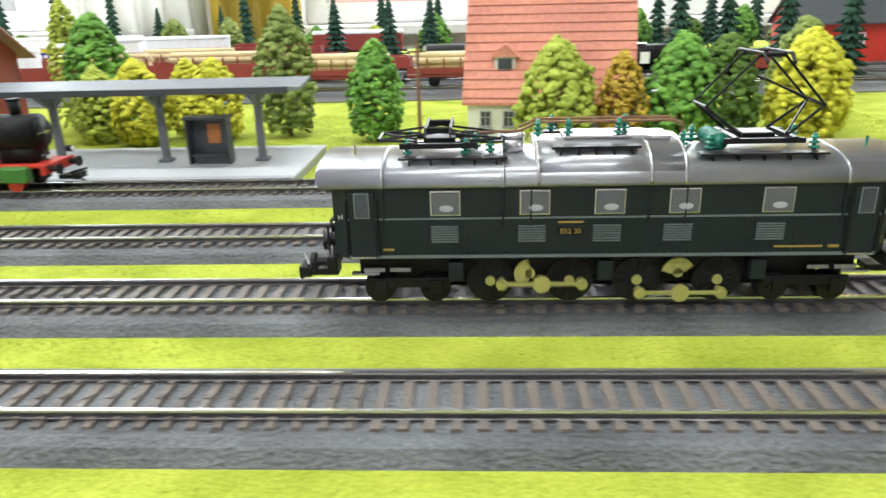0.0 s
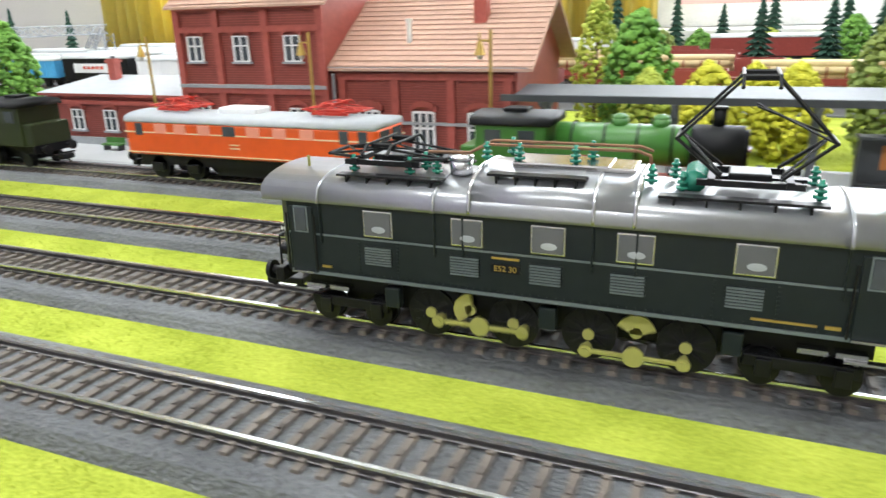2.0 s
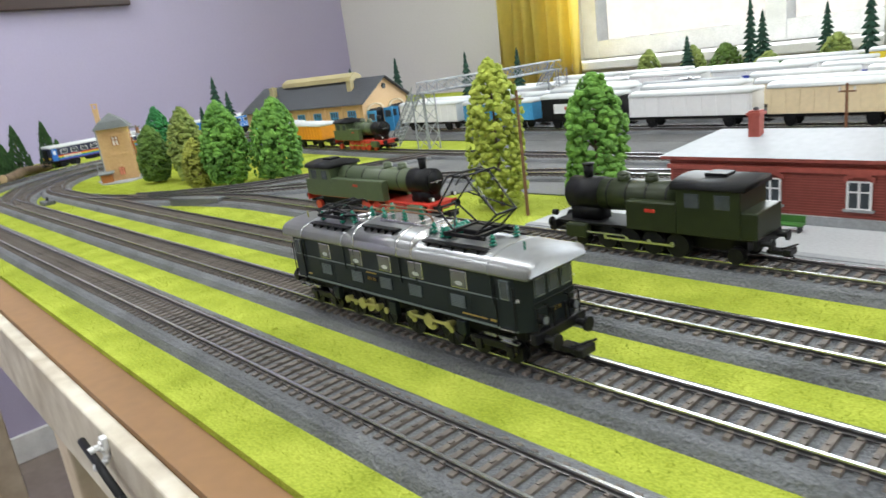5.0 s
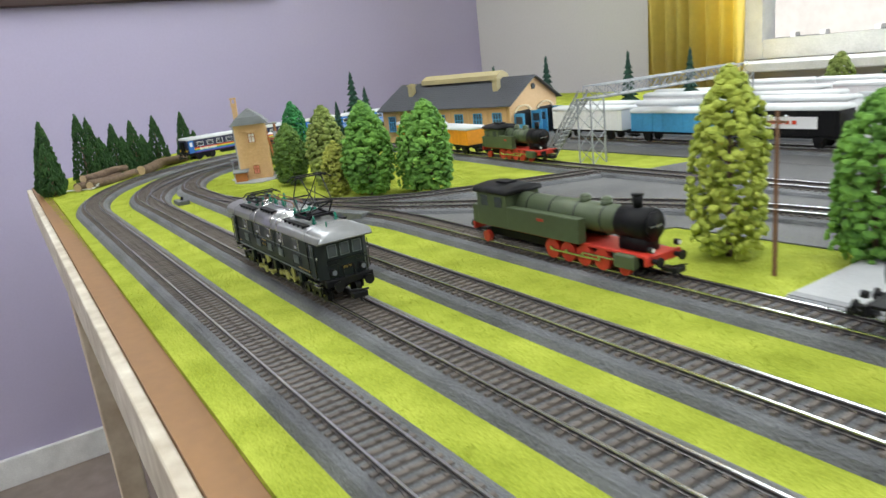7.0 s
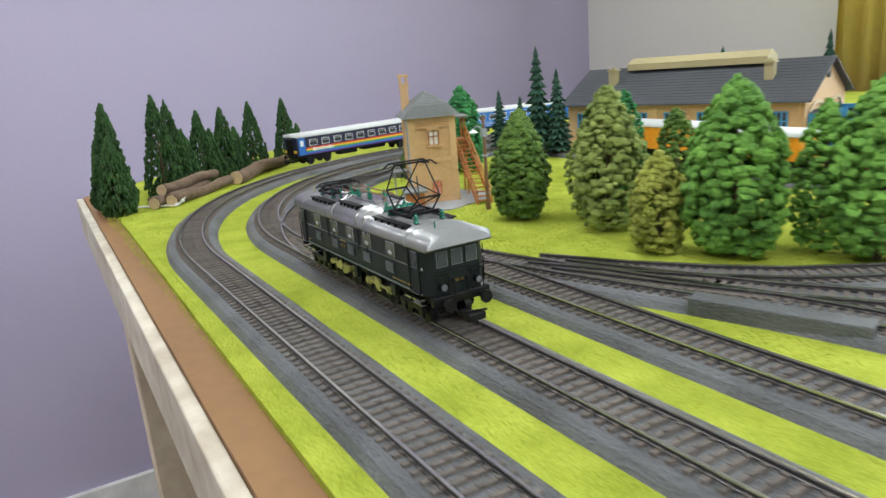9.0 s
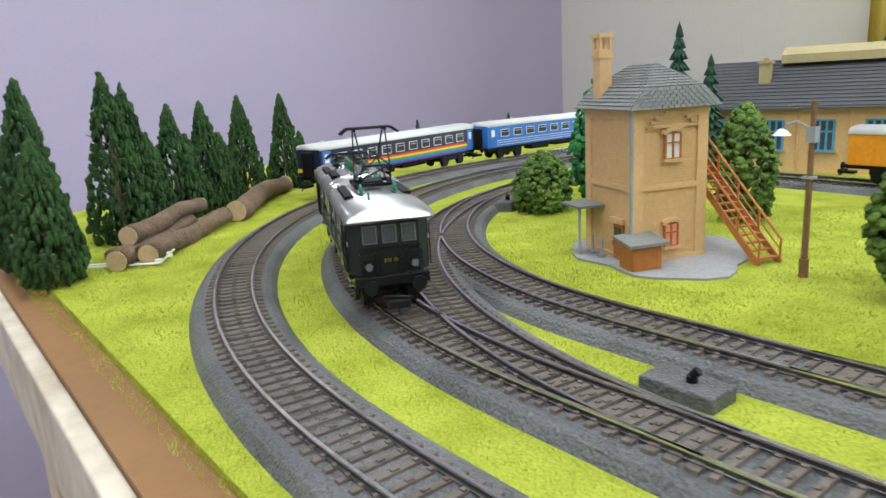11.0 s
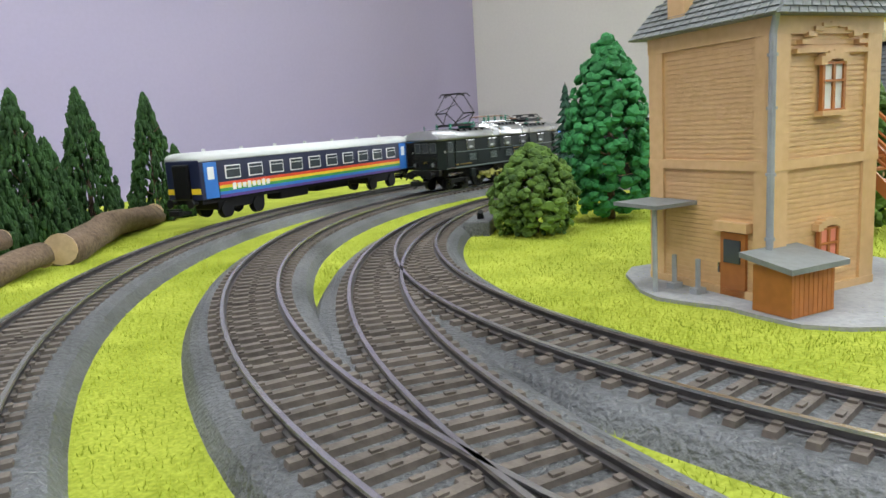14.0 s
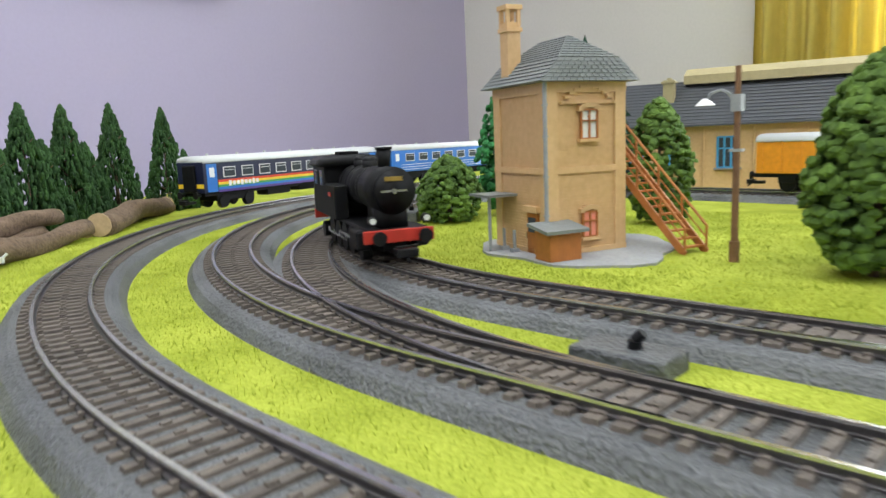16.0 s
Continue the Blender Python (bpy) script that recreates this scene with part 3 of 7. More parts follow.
def electric_loco():
    t = thing("electric_locomotive", pose(0, 0, 0), "dark green model electric locomotive with silver roof running on the track", "locomotive")
    hw, hl = 0.0162, 0.0775
    z0, z1 = 0.0155, 0.0372       # over the rail head
    b = B(); prism(b, [(-hl, -0.0118), (-hl + 0.0045, -hw), (hl - 0.0045, -hw), (hl, -0.0118), (hl, 0.0118), (hl - 0.0045, hw), (-hl + 0.0045, hw), (-hl, 0.0118)], z0, z1, "z")
    body = part("body", b, M["locogreen"], t)
    b = B(); prism(b, roof_profile(hw + 0.0012, z1, 0.0066), -hl - 0.0035, hl + 0.0035, "x")
    bmesh.ops.bevel(b, geom=[e for e in b.edges if abs(e.verts[0].co.x - e.verts[1].co.x) < 1e-6], offset=0.0009, segments=2, affect="EDGES")
    roof = part("roof", b, M["locoroof"], t, "silver painted arched roof", True)
    b = B(); prism(b, roof_profile(hw + 0.0009, z1 + 0.0004, 0.0094), -0.0195, 0.0195, "x")
    part("raised_hood", b, M["locoroof"], roof, "", True)
    for x in (-0.0197, 0.0105, 0.0197):
        b = B(); prism(b, roof_profile(hw + 0.0013, z1 + 0.0004, 0.0097), x - 0.0004, x + 0.0004, "x"); part("roof_rib", b, M["steel"], roof, "", True)
    for x in (-0.0625, 0.0625, -0.0292):
        b = B(); prism(b, roof_profile(hw + 0.0015, z1 - 0.0001, 0.0069), x - 0.0005, x + 0.0005, "x"); part("roof_rib", b, M["locoroof"], roof, "", True)
    for x0, x1, z in ((-0.058, -0.028, z1 + 0.0064), (0.024, 0.058, z1 + 0.0064), (-0.016, 0.008, z1 + 0.0090)):
        for s in (-1, 1):
            b = B(); box(b, ((x0 + x1) / 2, s * 0.0122, z), (x1 - x0, 0.0034, 0.0006))
            for k in range(5):
                xx = x0 + (x1 - x0) * (k + 0.5) / 5
                box(b, (xx, s * 0.0128, z - 0.0012), (0.0005, 0.0026, 0.0022))
            part("running_board", b, M["dark"], roof, "dark roof walkway board")
    b = B(); box(b, (0, 0, z1 + 0.0004 + 0.0096), (0.024, 0.012, 0.0016), bevel=0.0004); box(b, (0.0145, 0, z1 + 0.0004 + 0.0094), (0.007, 0.012, 0.0014), bevel=0.0004)
    part("roof_hatch", b, M["steel"], roof)
    b = B(); cyl(b, (-0.026, -0.004, z1 + 0.0065), (-0.026, -0.004, z1 + 0.0105), 0.003, 16); cyl(b, (-0.026, -0.004, z1 + 0.0105), (-0.026, -0.004, z1 + 0.0115), 0.0034, 16)
    part("roof_drum", b, M["steel"], roof, "", True)
    b = B()
    zz = z1 + 0.0145
    pts = [(-0.036, -0.002, zz - 0.003), (-0.024, -0.003, zz - 0.0025), (-0.019, -0.004, zz), (0.018, -0.004, zz), (0.021, -0.004, zz - 0.001), (0.0215, -0.004, zz - 0.007)]
    for a, c in zip(pts, pts[1:]):
        cyl(b, a, c, 0.0004, 6)
    for a, c in zip(pts[1:4], pts[2:5]):
        cyl(b, (a[0], a[1] + 0.006, a[2]), (c[0], c[1] + 0.006, c[2]), 0.0004, 6)
    part("roof_conductor", b, M["timber"], roof, "thin copper conductor")
    for x, y, z in ((-0.019, -0.004, 0.0105), (-0.0145, 0.004, 0.0105), (-0.0105, -0.004, 0.0105), (0.0035, -0.004, 0.0105), (0.0065, 0.003, 0.0105), (0.0215, -0.004, 0.0068), (0.0262, 0.004, 0.0068), (0.0285, -0.006, 0.006), (-0.056, -0.007, 0.006), (-0.0395, -0.007, 0.006), (-0.0395, 0.007, 0.006), (-0.056, 0.007, 0.006), (-0.0365, -0.003, 0.0068), (-0.0325, -0.005, 0.0062), (0.0565, -0.007, 0.006), (0.0565, 0.007, 0.006)):
        insulator(roof, x, y, z1 + z)
    b = B(); cyl(b, (0.031, -0.0065, z1 + 0.0085), (0.031, 0.0065, z1 + 0.0085), 0.0018, 12)
    for k in range(6):
        cyl(b, (0.031, -0.006 + k * 0.0022, z1 + 0.0085), (0.031, -0.0052 + k * 0.0022, z1 + 0.0085), 0.0026, 12)
    part("main_insulator", b, M["insul"], roof, "", True)
    pantograph(t, -0.047, z1 + 0.0078, 0.0062, "dark", "dark", 0.0150)
    pantograph(t, 0.0425, z1 + 0.0078, 0.0245, "dark", "dark", 0.0160)
    b = B(); cyl(b, (-0.071, -0.006, z1 + 0.0065), (-0.071, -0.006, z1 + 0.0095), 0.0004, 8); part("whistle", b, M["brass"], roof)
    b = B(); cyl(b, (0.071, -0.006, z1 + 0.0065), (0.071, -0.006, z1 + 0.0095), 0.0004, 8); part("whistle", b, M["insul"], roof)
    # the sides
    for s in (-1, 1):
        y = s * hw
        b = B(); box(b, (0, y, z0 + 0.0118), (2 * hl - 0.0085, 0.0005, 0.0005)); box(b, (0, y, z0 + 0.0006), (2 * hl - 0.009, 0.0006, 0.0009)); part("belt_rail", b, M["louvre"], body)
        for x in (-0.0625, -0.0292, -0.0215, 0.0105, 0.0205, 0.0625):
            b = B(); cyl(b, (x, y + s * 0.0004, z0 + 0.0095), (x, y + s * 0.0004, z1), 0.0003, 6); part("downpipe", b, M["locogreen"], body)
        for x in (-0.0452, -0.0205, 0.0, 0.0202, 0.0452):
            b = B(); box(b, (x, y, z0 + 0.0162), (0.0086, 0.0007, 0.0073), bevel=0.0003)
            fr = part("window_frame", b, M["steel"], body, "silver window surround")
            b = B(); box(b, (x, y + s * 0.00022, z0 + 0.0162), (0.0077, 0.0007, 0.0064), bevel=0.0002); part("pane", b, M["pane"], fr)
            # flattened pale blob imitates the reflection in the dark pane
            b = B(); ball(b, (x + 0.0003, y + s * 0.0003, z0 + 0.0148), 0.0021, 2, (1.35, 0.2, 0.62)); part("blind", b, M["greyroof"], fr, "pale blob standing in for a reflection on the pane")
        for x in (-0.0455, -0.0212, -0.0005, 0.0188, 0.0438):
            lv = B(); box(lv, (x, y, z0 + 0.0073), (0.0082, 0.0004, 0.0054)); pl = part("louvre_plate", lv, M["locogreen"], body)
            for k in range(7):
                lv = B(); box(lv, (x, y + s * 0.0004, z0 + 0.0051 + k * 0.00073), (0.0076, 0.0006, 0.00036)); part("slat", lv, M["louvre"], pl)
        riv = B()
        for x in (-0.0512, -0.0398, 0.0375, 0.0505):
            for k in range(9):
                box(riv, (x, y, z0 + 0.0022 + k * 0.00105), (0.0005, 0.0006, 0.0004))
        for k in range(60):
            box(riv, (-0.063 + k * 0.0021, y, z0 + 0.0016), (0.0004, 0.0006, 0.0004))
        part("rivets", riv, M["locogreen"], body)
        for x in (-0.0685, 0.0685):
            b = B(); box(b, (x, y, z0 + 0.0098), (0.0074, 0.0010, 0.0192), bevel=0.0003); dr = part("door", b, M["locogreen"], body)
            b = B(); box(b, (x, y + s * 0.0005, z0 + 0.0158), (0.0036, 0.0006, 0.0066), bevel=0.0002); part("pane", b, M["outdark"], dr)
            b = B(); box(b, (x, y + s * 0.0003, z0 + 0.0158), (0.0043, 0.0007, 0.0073)); part("window_frame", b, M["louvre"], dr)
            for e in (-1, 1):
                b = B(); cyl(b, (x + e * 0.0044, y + s * 0.0009, z0 + 0.001), (x + e * 0.0044, y + s * 0.0009, z0 + 0.0175), 0.0003, 6); part("handrail", b, M["dark"], dr)
            b = B(); box(b, (x, y + s * 0.0007, z0 + 0.0008), (0.007, 0.0014, 0.0006)); box(b, (x, y * 0.98, z0 - 0.0045), (0.008, 0.002, 0.0006)); part("step", b, M["steel"], dr, "bright door step")
        b = B(); box(b, (-0.0105, y + s * 0.0001, z0 + 0.0078), (0.0075, 0.0005, 0.0022)); plate = part("number_plate", b, M["dark"], body)
        words("E52 30", plate, pose(-0.0105, y + s * 0.0004, z0 + 0.0078, 90, 0, 0 if s < 0 else 180), 0.0021, M["gold"])
        b = B(); box(b, (-0.0105, y + s * 0.0002, z0 + 0.0105), (0.007, 0.0004, 0.0005)); box(b, (0.052, y + s * 0.0002, z0 + 0.0028), (0.013, 0.0004, 0.0005)); box(b, (-0.0615, y + s * 0.0002, z0 + 0.0028), (0.003, 0.0004, 0.0006)); box(b, (0.0615, y + s * 0.0002, z0 + 0.0028), (0.003, 0.0004, 0.0008))
        part("lettering_bar", b, M["gold"], body)
    # the ends
    for e in (-1, 1):
        for y in (-0.0078, 0, 0.0078):
            b = B(); box(b, (e * (hl + 0.0001), y, z0 + 0.0158), (0.0006, 0.005, 0.0062), bevel=0.0002); fr = part("end_window", b, M["outdark"], body)
            b = B(); box(b, (e * (hl - 0.0001), y, z0 + 0.0158), (0.0006, 0.0058, 0.007)); part("window_frame", b, M["louvre"], fr)
        for y in (-0.0092, 0.0092):
            b = B(); cyl(b, (e * hl, y, z0 + 0.004), (e * (hl + 0.0028), y, z0 + 0.004), 0.0019, 14); lamp = part("headlamp", b, M["dark"], t)
            b = B(); cyl(b, (e * (hl + 0.0026), y, z0 + 0.004), (e * (hl + 0.003), y, z0 + 0.004), 0.0015, 14); part("lens", b, M["grey"], lamp)
            b = B(); cyl(b, (e * (hl + 0.0018), y - 0.003, z0 + 0.0088), (e * (hl + 0.0018), y + 0.003, z0 + 0.0088), 0.0003, 6)
            for q in (-0.003, 0.003):
                cyl(b, (e * hl, y + q, z0 + 0.0088), (e * (hl + 0.0018), y + q, z0 + 0.0088), 0.0003, 6)
                cyl(b, (e * (hl + 0.0018), y + q, z0 + 0.0088), (e * (hl + 0.0018), y + q, z0 + 0.0001), 0.0003, 6)
            part("end_railing", b, M["dark"], t)
        b = B(); cyl(b, (e * (hl + 0.0008), -0.0125, z0 + 0.0105), (e * (hl + 0.0008), 0.0125, z0 + 0.0105), 0.0003, 6)
        cyl(b, (e * (hl + 0.002), -0.0035, z0 + 0.007), (e * (hl + 0.002), -0.0035, z0 - 0.004), 0.0005, 6); cyl(b, (e * (hl + 0.002), 0.0035, z0 + 0.007), (e * (hl + 0.002), 0.0035, z0 - 0.004), 0.0005, 6)
        part("handrail", b, M["dark"], t)
        b = B(); box(b, (e * (hl + 0.0004), 0, z0 + 0.0055), (0.0005, 0.007, 0.002)); part("number_plate", b, M["dark"], t)
        words("E52 30", t, pose(e * (hl + 0.0007), 0, z0 + 0.0055, 90, 0, 90 * e), 0.0019, M["gold"])
        b = B(); box(b, (e * (hl + 0.001), 0, z0 - 0.002), (0.003, 0.03, 0.0042), bevel=0.0005); beam = part("buffer_beam", b, M["dark"], t)
        buffers(t, e * (hl + 0.0022), 0.0125, e)
        for s in (-1, 1):
            b = B(); words("H", t, pose(e * (hl - 0.003) - 0.0002, s * (hw + 0.0002), z0 + 0.0125, 90, 0, 0 if s < 0 else 180), 0.002, M["whitesign"]); b.free()
    # underframe and running gear
    b = B(); box(b, (0, 0, 0.0125), (0.142, 0.021, 0.006)); box(b, (0, 0, 0.008), (0.125, 0.010, 0.008)); part("underframe", b, M["soot"], t)
    for s in (-1, 1):
        for x in (-0.057, 0.057):
            b = B(); box(b, (x, s * 0.0128, 0.0068), (0.024, 0.0012, 0.003), bevel=0.0003)
            side = part("bogie_side", b, M["dark"], t)
            for q in (-0.0075, 0.0085):
                b = B(); box(b, (x + q, s * 0.0133, 0.0055), (0.0035, 0.0016, 0.0045), bevel=0.0003); part("axle_box", b, M["dark"], side)
        for x in (-0.0425, 0.0, 0.0425):
            b = B(); box(b, (x, s * 0.0142, 0.0110), (0.0044, 0.0028, 0.0058), bevel=0.0004); part("sand_box", b, M["locogreen"], t)
        for x in (-0.066, -0.0585, 0.0585, 0.066):
            b = B(); box(b, (x, s * 0.0145, 0.012), (0.006, 0.003, 0.0012)); part("footstep", b, M["steel"], t)
    for x in (-0.0655, -0.049, 0.049, 0.0655):
        wheel_pair(t, x, 0.0042, 0.0098, "dark")
        for s in (-1, 1):
            b = B(); cyl(b, (x, s * 0.0111, 0.0042), (x, s * 0.0118, 0.0042), 0.0011, 10); part("axle_cap", b, M["brass"], t)
    turning = []
    for g in (-1, 1):
        for q in (-0.0115, 0.0115):
            x = g * 0.0212 + q
            for s in (-1, 1):
                b = B(); cyl(b, (0, s * 0.0085, 0), (0, s * 0.0112, 0), 0.0068, 28)
                w = part("driving_wheel", b, M["dark"], t)
                w.matrix_basis = pose(x, 0, 0.0068)
                b = B()
                for k in range(10):
                    a = math.tau * k / 10
                    cyl(b, (0.001 * math.cos(a), s * 0.0114, 0.001 * math.sin(a)), (0.0058 * math.cos(a), s * 0.0114, 0.0058 * math.sin(a)), 0.0003, 5)
                part("spokes", b, M["dark"], w)
                b = B(); cyl(b, (0, s * 0.0112, 0.0033), (0, s * 0.0145, 0.0033), 0.0012, 10); cyl(b, (0, s * 0.0112, 0.0), (0, s * 0.0122, 0.0), 0.0015, 10); part("crank_pin", b, M["brass"], w)
                turning.append((w, x, s))
        for s in (-1, 1):
            b = B()
            for q in (-0.0115, 0.0115):
                cyl(b, (q, s * 0.0135, 0), (q, s * 0.0148, 0), 0.0017, 12)
                cyl(b, (q, s * 0.0148, 0), (q, s * 0.0153, 0), 0.0009, 8)
            box(b, (0, s * 0.0141, 0), (0.023, 0.0008, 0.0012), bevel=0.0002)
            cyl(b, (0, s * 0.0136, 0.0), (0, s * 0.0147, 0.0), 0.0026, 14)
            rod = part("coupling_rod", b, M["brass"], t, "yellow coupling rod")
            turning.append((rod, g * 0.0212, 0))
            b = B(); cyl(b, (0, s * 0.0117, 0), (0, s * 0.0128, 0), 0.0015, 12)
            prism(b, [(0.0046 * math.sin(a), -0.0046 * math.cos(a)) for a in np.linspace(-1.25, 1.25, 12)] + [(0.0012, 0.0004), (-0.0012, 0.0004)], s * 0.0118, s * 0.0128, "y")
            cw = part("counterweight", b, M["brass"], t, "yellow crank counterweight")
            cw.matrix_basis = pose(g * 0.0212, 0, 0.0092)
            turning.append((cw, g * 0.0212, 2))
    grow = 1.06
    for ob in t.children_recursive:
        if ob.type == "MESH":
            ob.data.transform(Matrix.Diagonal((grow, 1.03, grow, 1)))
        ob.matrix_basis.translation = [q * k for q, k in zip(ob.matrix_basis.translation, (grow, 1.03, grow))]
    return t, [(ob, x * grow, s) for ob, x, s in turning]


def tank_loco(m, body, frame_mat, label, length=0.125, dome=None, tank=True, beam="redmetal", front=-1):
    """A tank engine; its smokebox looks towards front (-1 or 1 along x)."""
    t = thing("steam_locomotive", m, label, "locomotive", "locomotives on the layout")
    f, hl = front, length / 2
    dome = dome or body
    b = B(); box(b, (0, 0, 0.0135), (length - 0.006, 0.024, 0.0016), bevel=0.0003); part("footplate", b, M[frame_mat], t)
    b = B(); box(b, (0, 0, 0.0085), (length - 0.02, 0.010, 0.008)); part("frame", b, M["soot"], t)
    r, zc = 0.0092, 0.0295
    xs, xb = f * (hl - 0.008), -f * (hl - 0.046)
    b = B(); cyl(b, (xb, 0, zc), (xs - f * 0.022, 0, zc), r, 24); bo = part("boiler", b, M[body], t, "", True)
    b = B()
    for k in range(4):
        x = xb + (xs - f * 0.022 - xb) * (k + 0.5) / 4
        cyl(b, (x - 0.0005, 0, zc), (x + 0.0005, 0, zc), r + 0.0002, 24)
    part("boiler_band", b, M["dark"], bo, "", True)
    b = B(); cyl(b, (xs - f * 0.022, 0, zc), (xs, 0, zc), r + 0.0006, 24); cyl(b, (xs, 0, zc), (xs + f * 0.0016, 0, zc), r - 0.001, 20); box(b, (xs - f * 0.011, 0, 0.0185), (0.02, 0.012, 0.009)); sm = part("smokebox", b, M["soot"], t, "", True)
    b = B(); cyl(b, (xs + f * 0.0016, 0, zc), (xs + f * 0.003, 0, zc), 0.0012, 8); box(b, (xs + f * 0.0018, 0, zc), (0.0006, 0.011, 0.0009)); part("door_handle", b, M["steel"], sm)
    b = B(); cyl(b, (xs - f * 0.011, 0, zc + r - 0.001), (xs - f * 0.011, 0, zc + r + 0.008), 0.0026, 14, 0.0032); cyl(b, (xs - f * 0.011, 0, zc + r + 0.0075), (xs - f * 0.011, 0, zc + r + 0.0085), 0.0037, 14); part("chimney", b, M["soot"], t, "", True)
    for x in (xs - f * 0.035, xs - f * 0.053):
        b = B(); cyl(b, (x, 0, zc + r - 0.002), (x, 0, zc + r + 0.0025), 0.0038, 16); ball(b, (x, 0, zc + r + 0.0025), 0.0038, 2, (1, 1, 0.6)); part("dome", b, M[dome], t, "", True)
    xc = -f * (hl - 0.026)
    b = B(); box(b, (xc, 0, 0.0265), (0.034, 0.0305, 0.025), bevel=0.0006); cab = part("cab", b, M[body], t)
    b = B(); prism(b, roof_profile(0.0165, 0.0390, 0.0045), xc - 0.0195, xc + 0.0195, "x"); part("cab_roof", b, M["soot"], t, "", True)
    b = B(); box(b, (xc, 0, 0.0442), (0.012, 0.010, 0.0016), bevel=0.0003); part("roof_vent", b, M["soot"], cab)
    for s in (-1, 1):
        for q in (-0.008, 0.008):
            b = B(); box(b, (xc + q, s * 0.0153, 0.0325), (0.008, 0.0006, 0.0075), bevel=0.0002); part("window", b, M["outdark"], cab)
        if tank:
            b = B(); box(b, ((xs - f * 0.028 + xc) / 2, s * 0.0123, 0.0222), (abs(xs - f * 0.028 - xc) - 0.034, 0.0065, 0.0160), bevel=0.0006); tk = part("side_tank", b, M[body], t)
            b = B(); box(b, ((xs - f * 0.028 + xc) / 2, s * 0.01565, 0.0255), (0.006, 0.0005, 0.0018)); part("name_plate", b, M["redmetal"], tk)
        b = B(); box(b, (xs - f * 0.010, s * 0.0125, 0.0095), (0.015, 0.0062, 0.0085), bevel=0.0012); part("cylinder", b, M[body if body != "steamgreen" else "steamgreen"], t)
        b = B()
        for k in range(4):
            cyl(b, (xs - f * (0.03 + 0.014 * k), s * 0.0135, 0.0078), (xs - f * (0.03 + 0.014 * k), s * 0.0145, 0.0078), 0.0014, 8)
        box(b, (xs - f * 0.051, s * 0.014, 0.0068), (0.044, 0.0007, 0.0013)); box(b, (xs - f * 0.028, s * 0.0145, 0.0095), (0.03, 0.0007, 0.0011))
        part("connecting_rod", b, M["steel"], t)
        b = B(); cyl(b, (f * hl - f * 0.002, s * 0.0112, 0.0185), (f * hl + f * 0.0008, s * 0.0112, 0.0185), 0.0018, 12); lp = part("headlamp", b, M["dark"], t)
        b = B(); cyl(b, (f * hl + f * 0.0006, s * 0.0112, 0.0185), (f * hl + f * 0.0012, s * 0.0112, 0.0185), 0.0013, 12); part("lens", b, M["lens"], lp)
    for k in range(4):
        wheel_pair(t, xs - f * (0.03 + 0.0145 * k), 0.0066, 0.0105, frame_mat if frame_mat != "soot" else "soot", "driving_wheel")
    for x in (xs - f * 0.012, -f * (hl - 0.013)):
        wheel_pair(t, x, 0.0042, 0.0105, frame_mat, "carrying_wheel")
    for e in (-1, 1):
        b = B(); box(b, (e * (hl - 0.002), 0, 0.0118), (0.002, 0.0295, 0.0052), bevel=0.0003); part("buffer_beam", b, M[beam], t)
        buffers(t, e * (hl - 0.001), 0.0118, e, "dark")
    b = B(); box(b, (-f * (hl - 0.008), 0, 0.021), (0.014, 0.0285, 0.014), bevel=0.0008); part("coal_bunker", b, M[body], t)
    return t


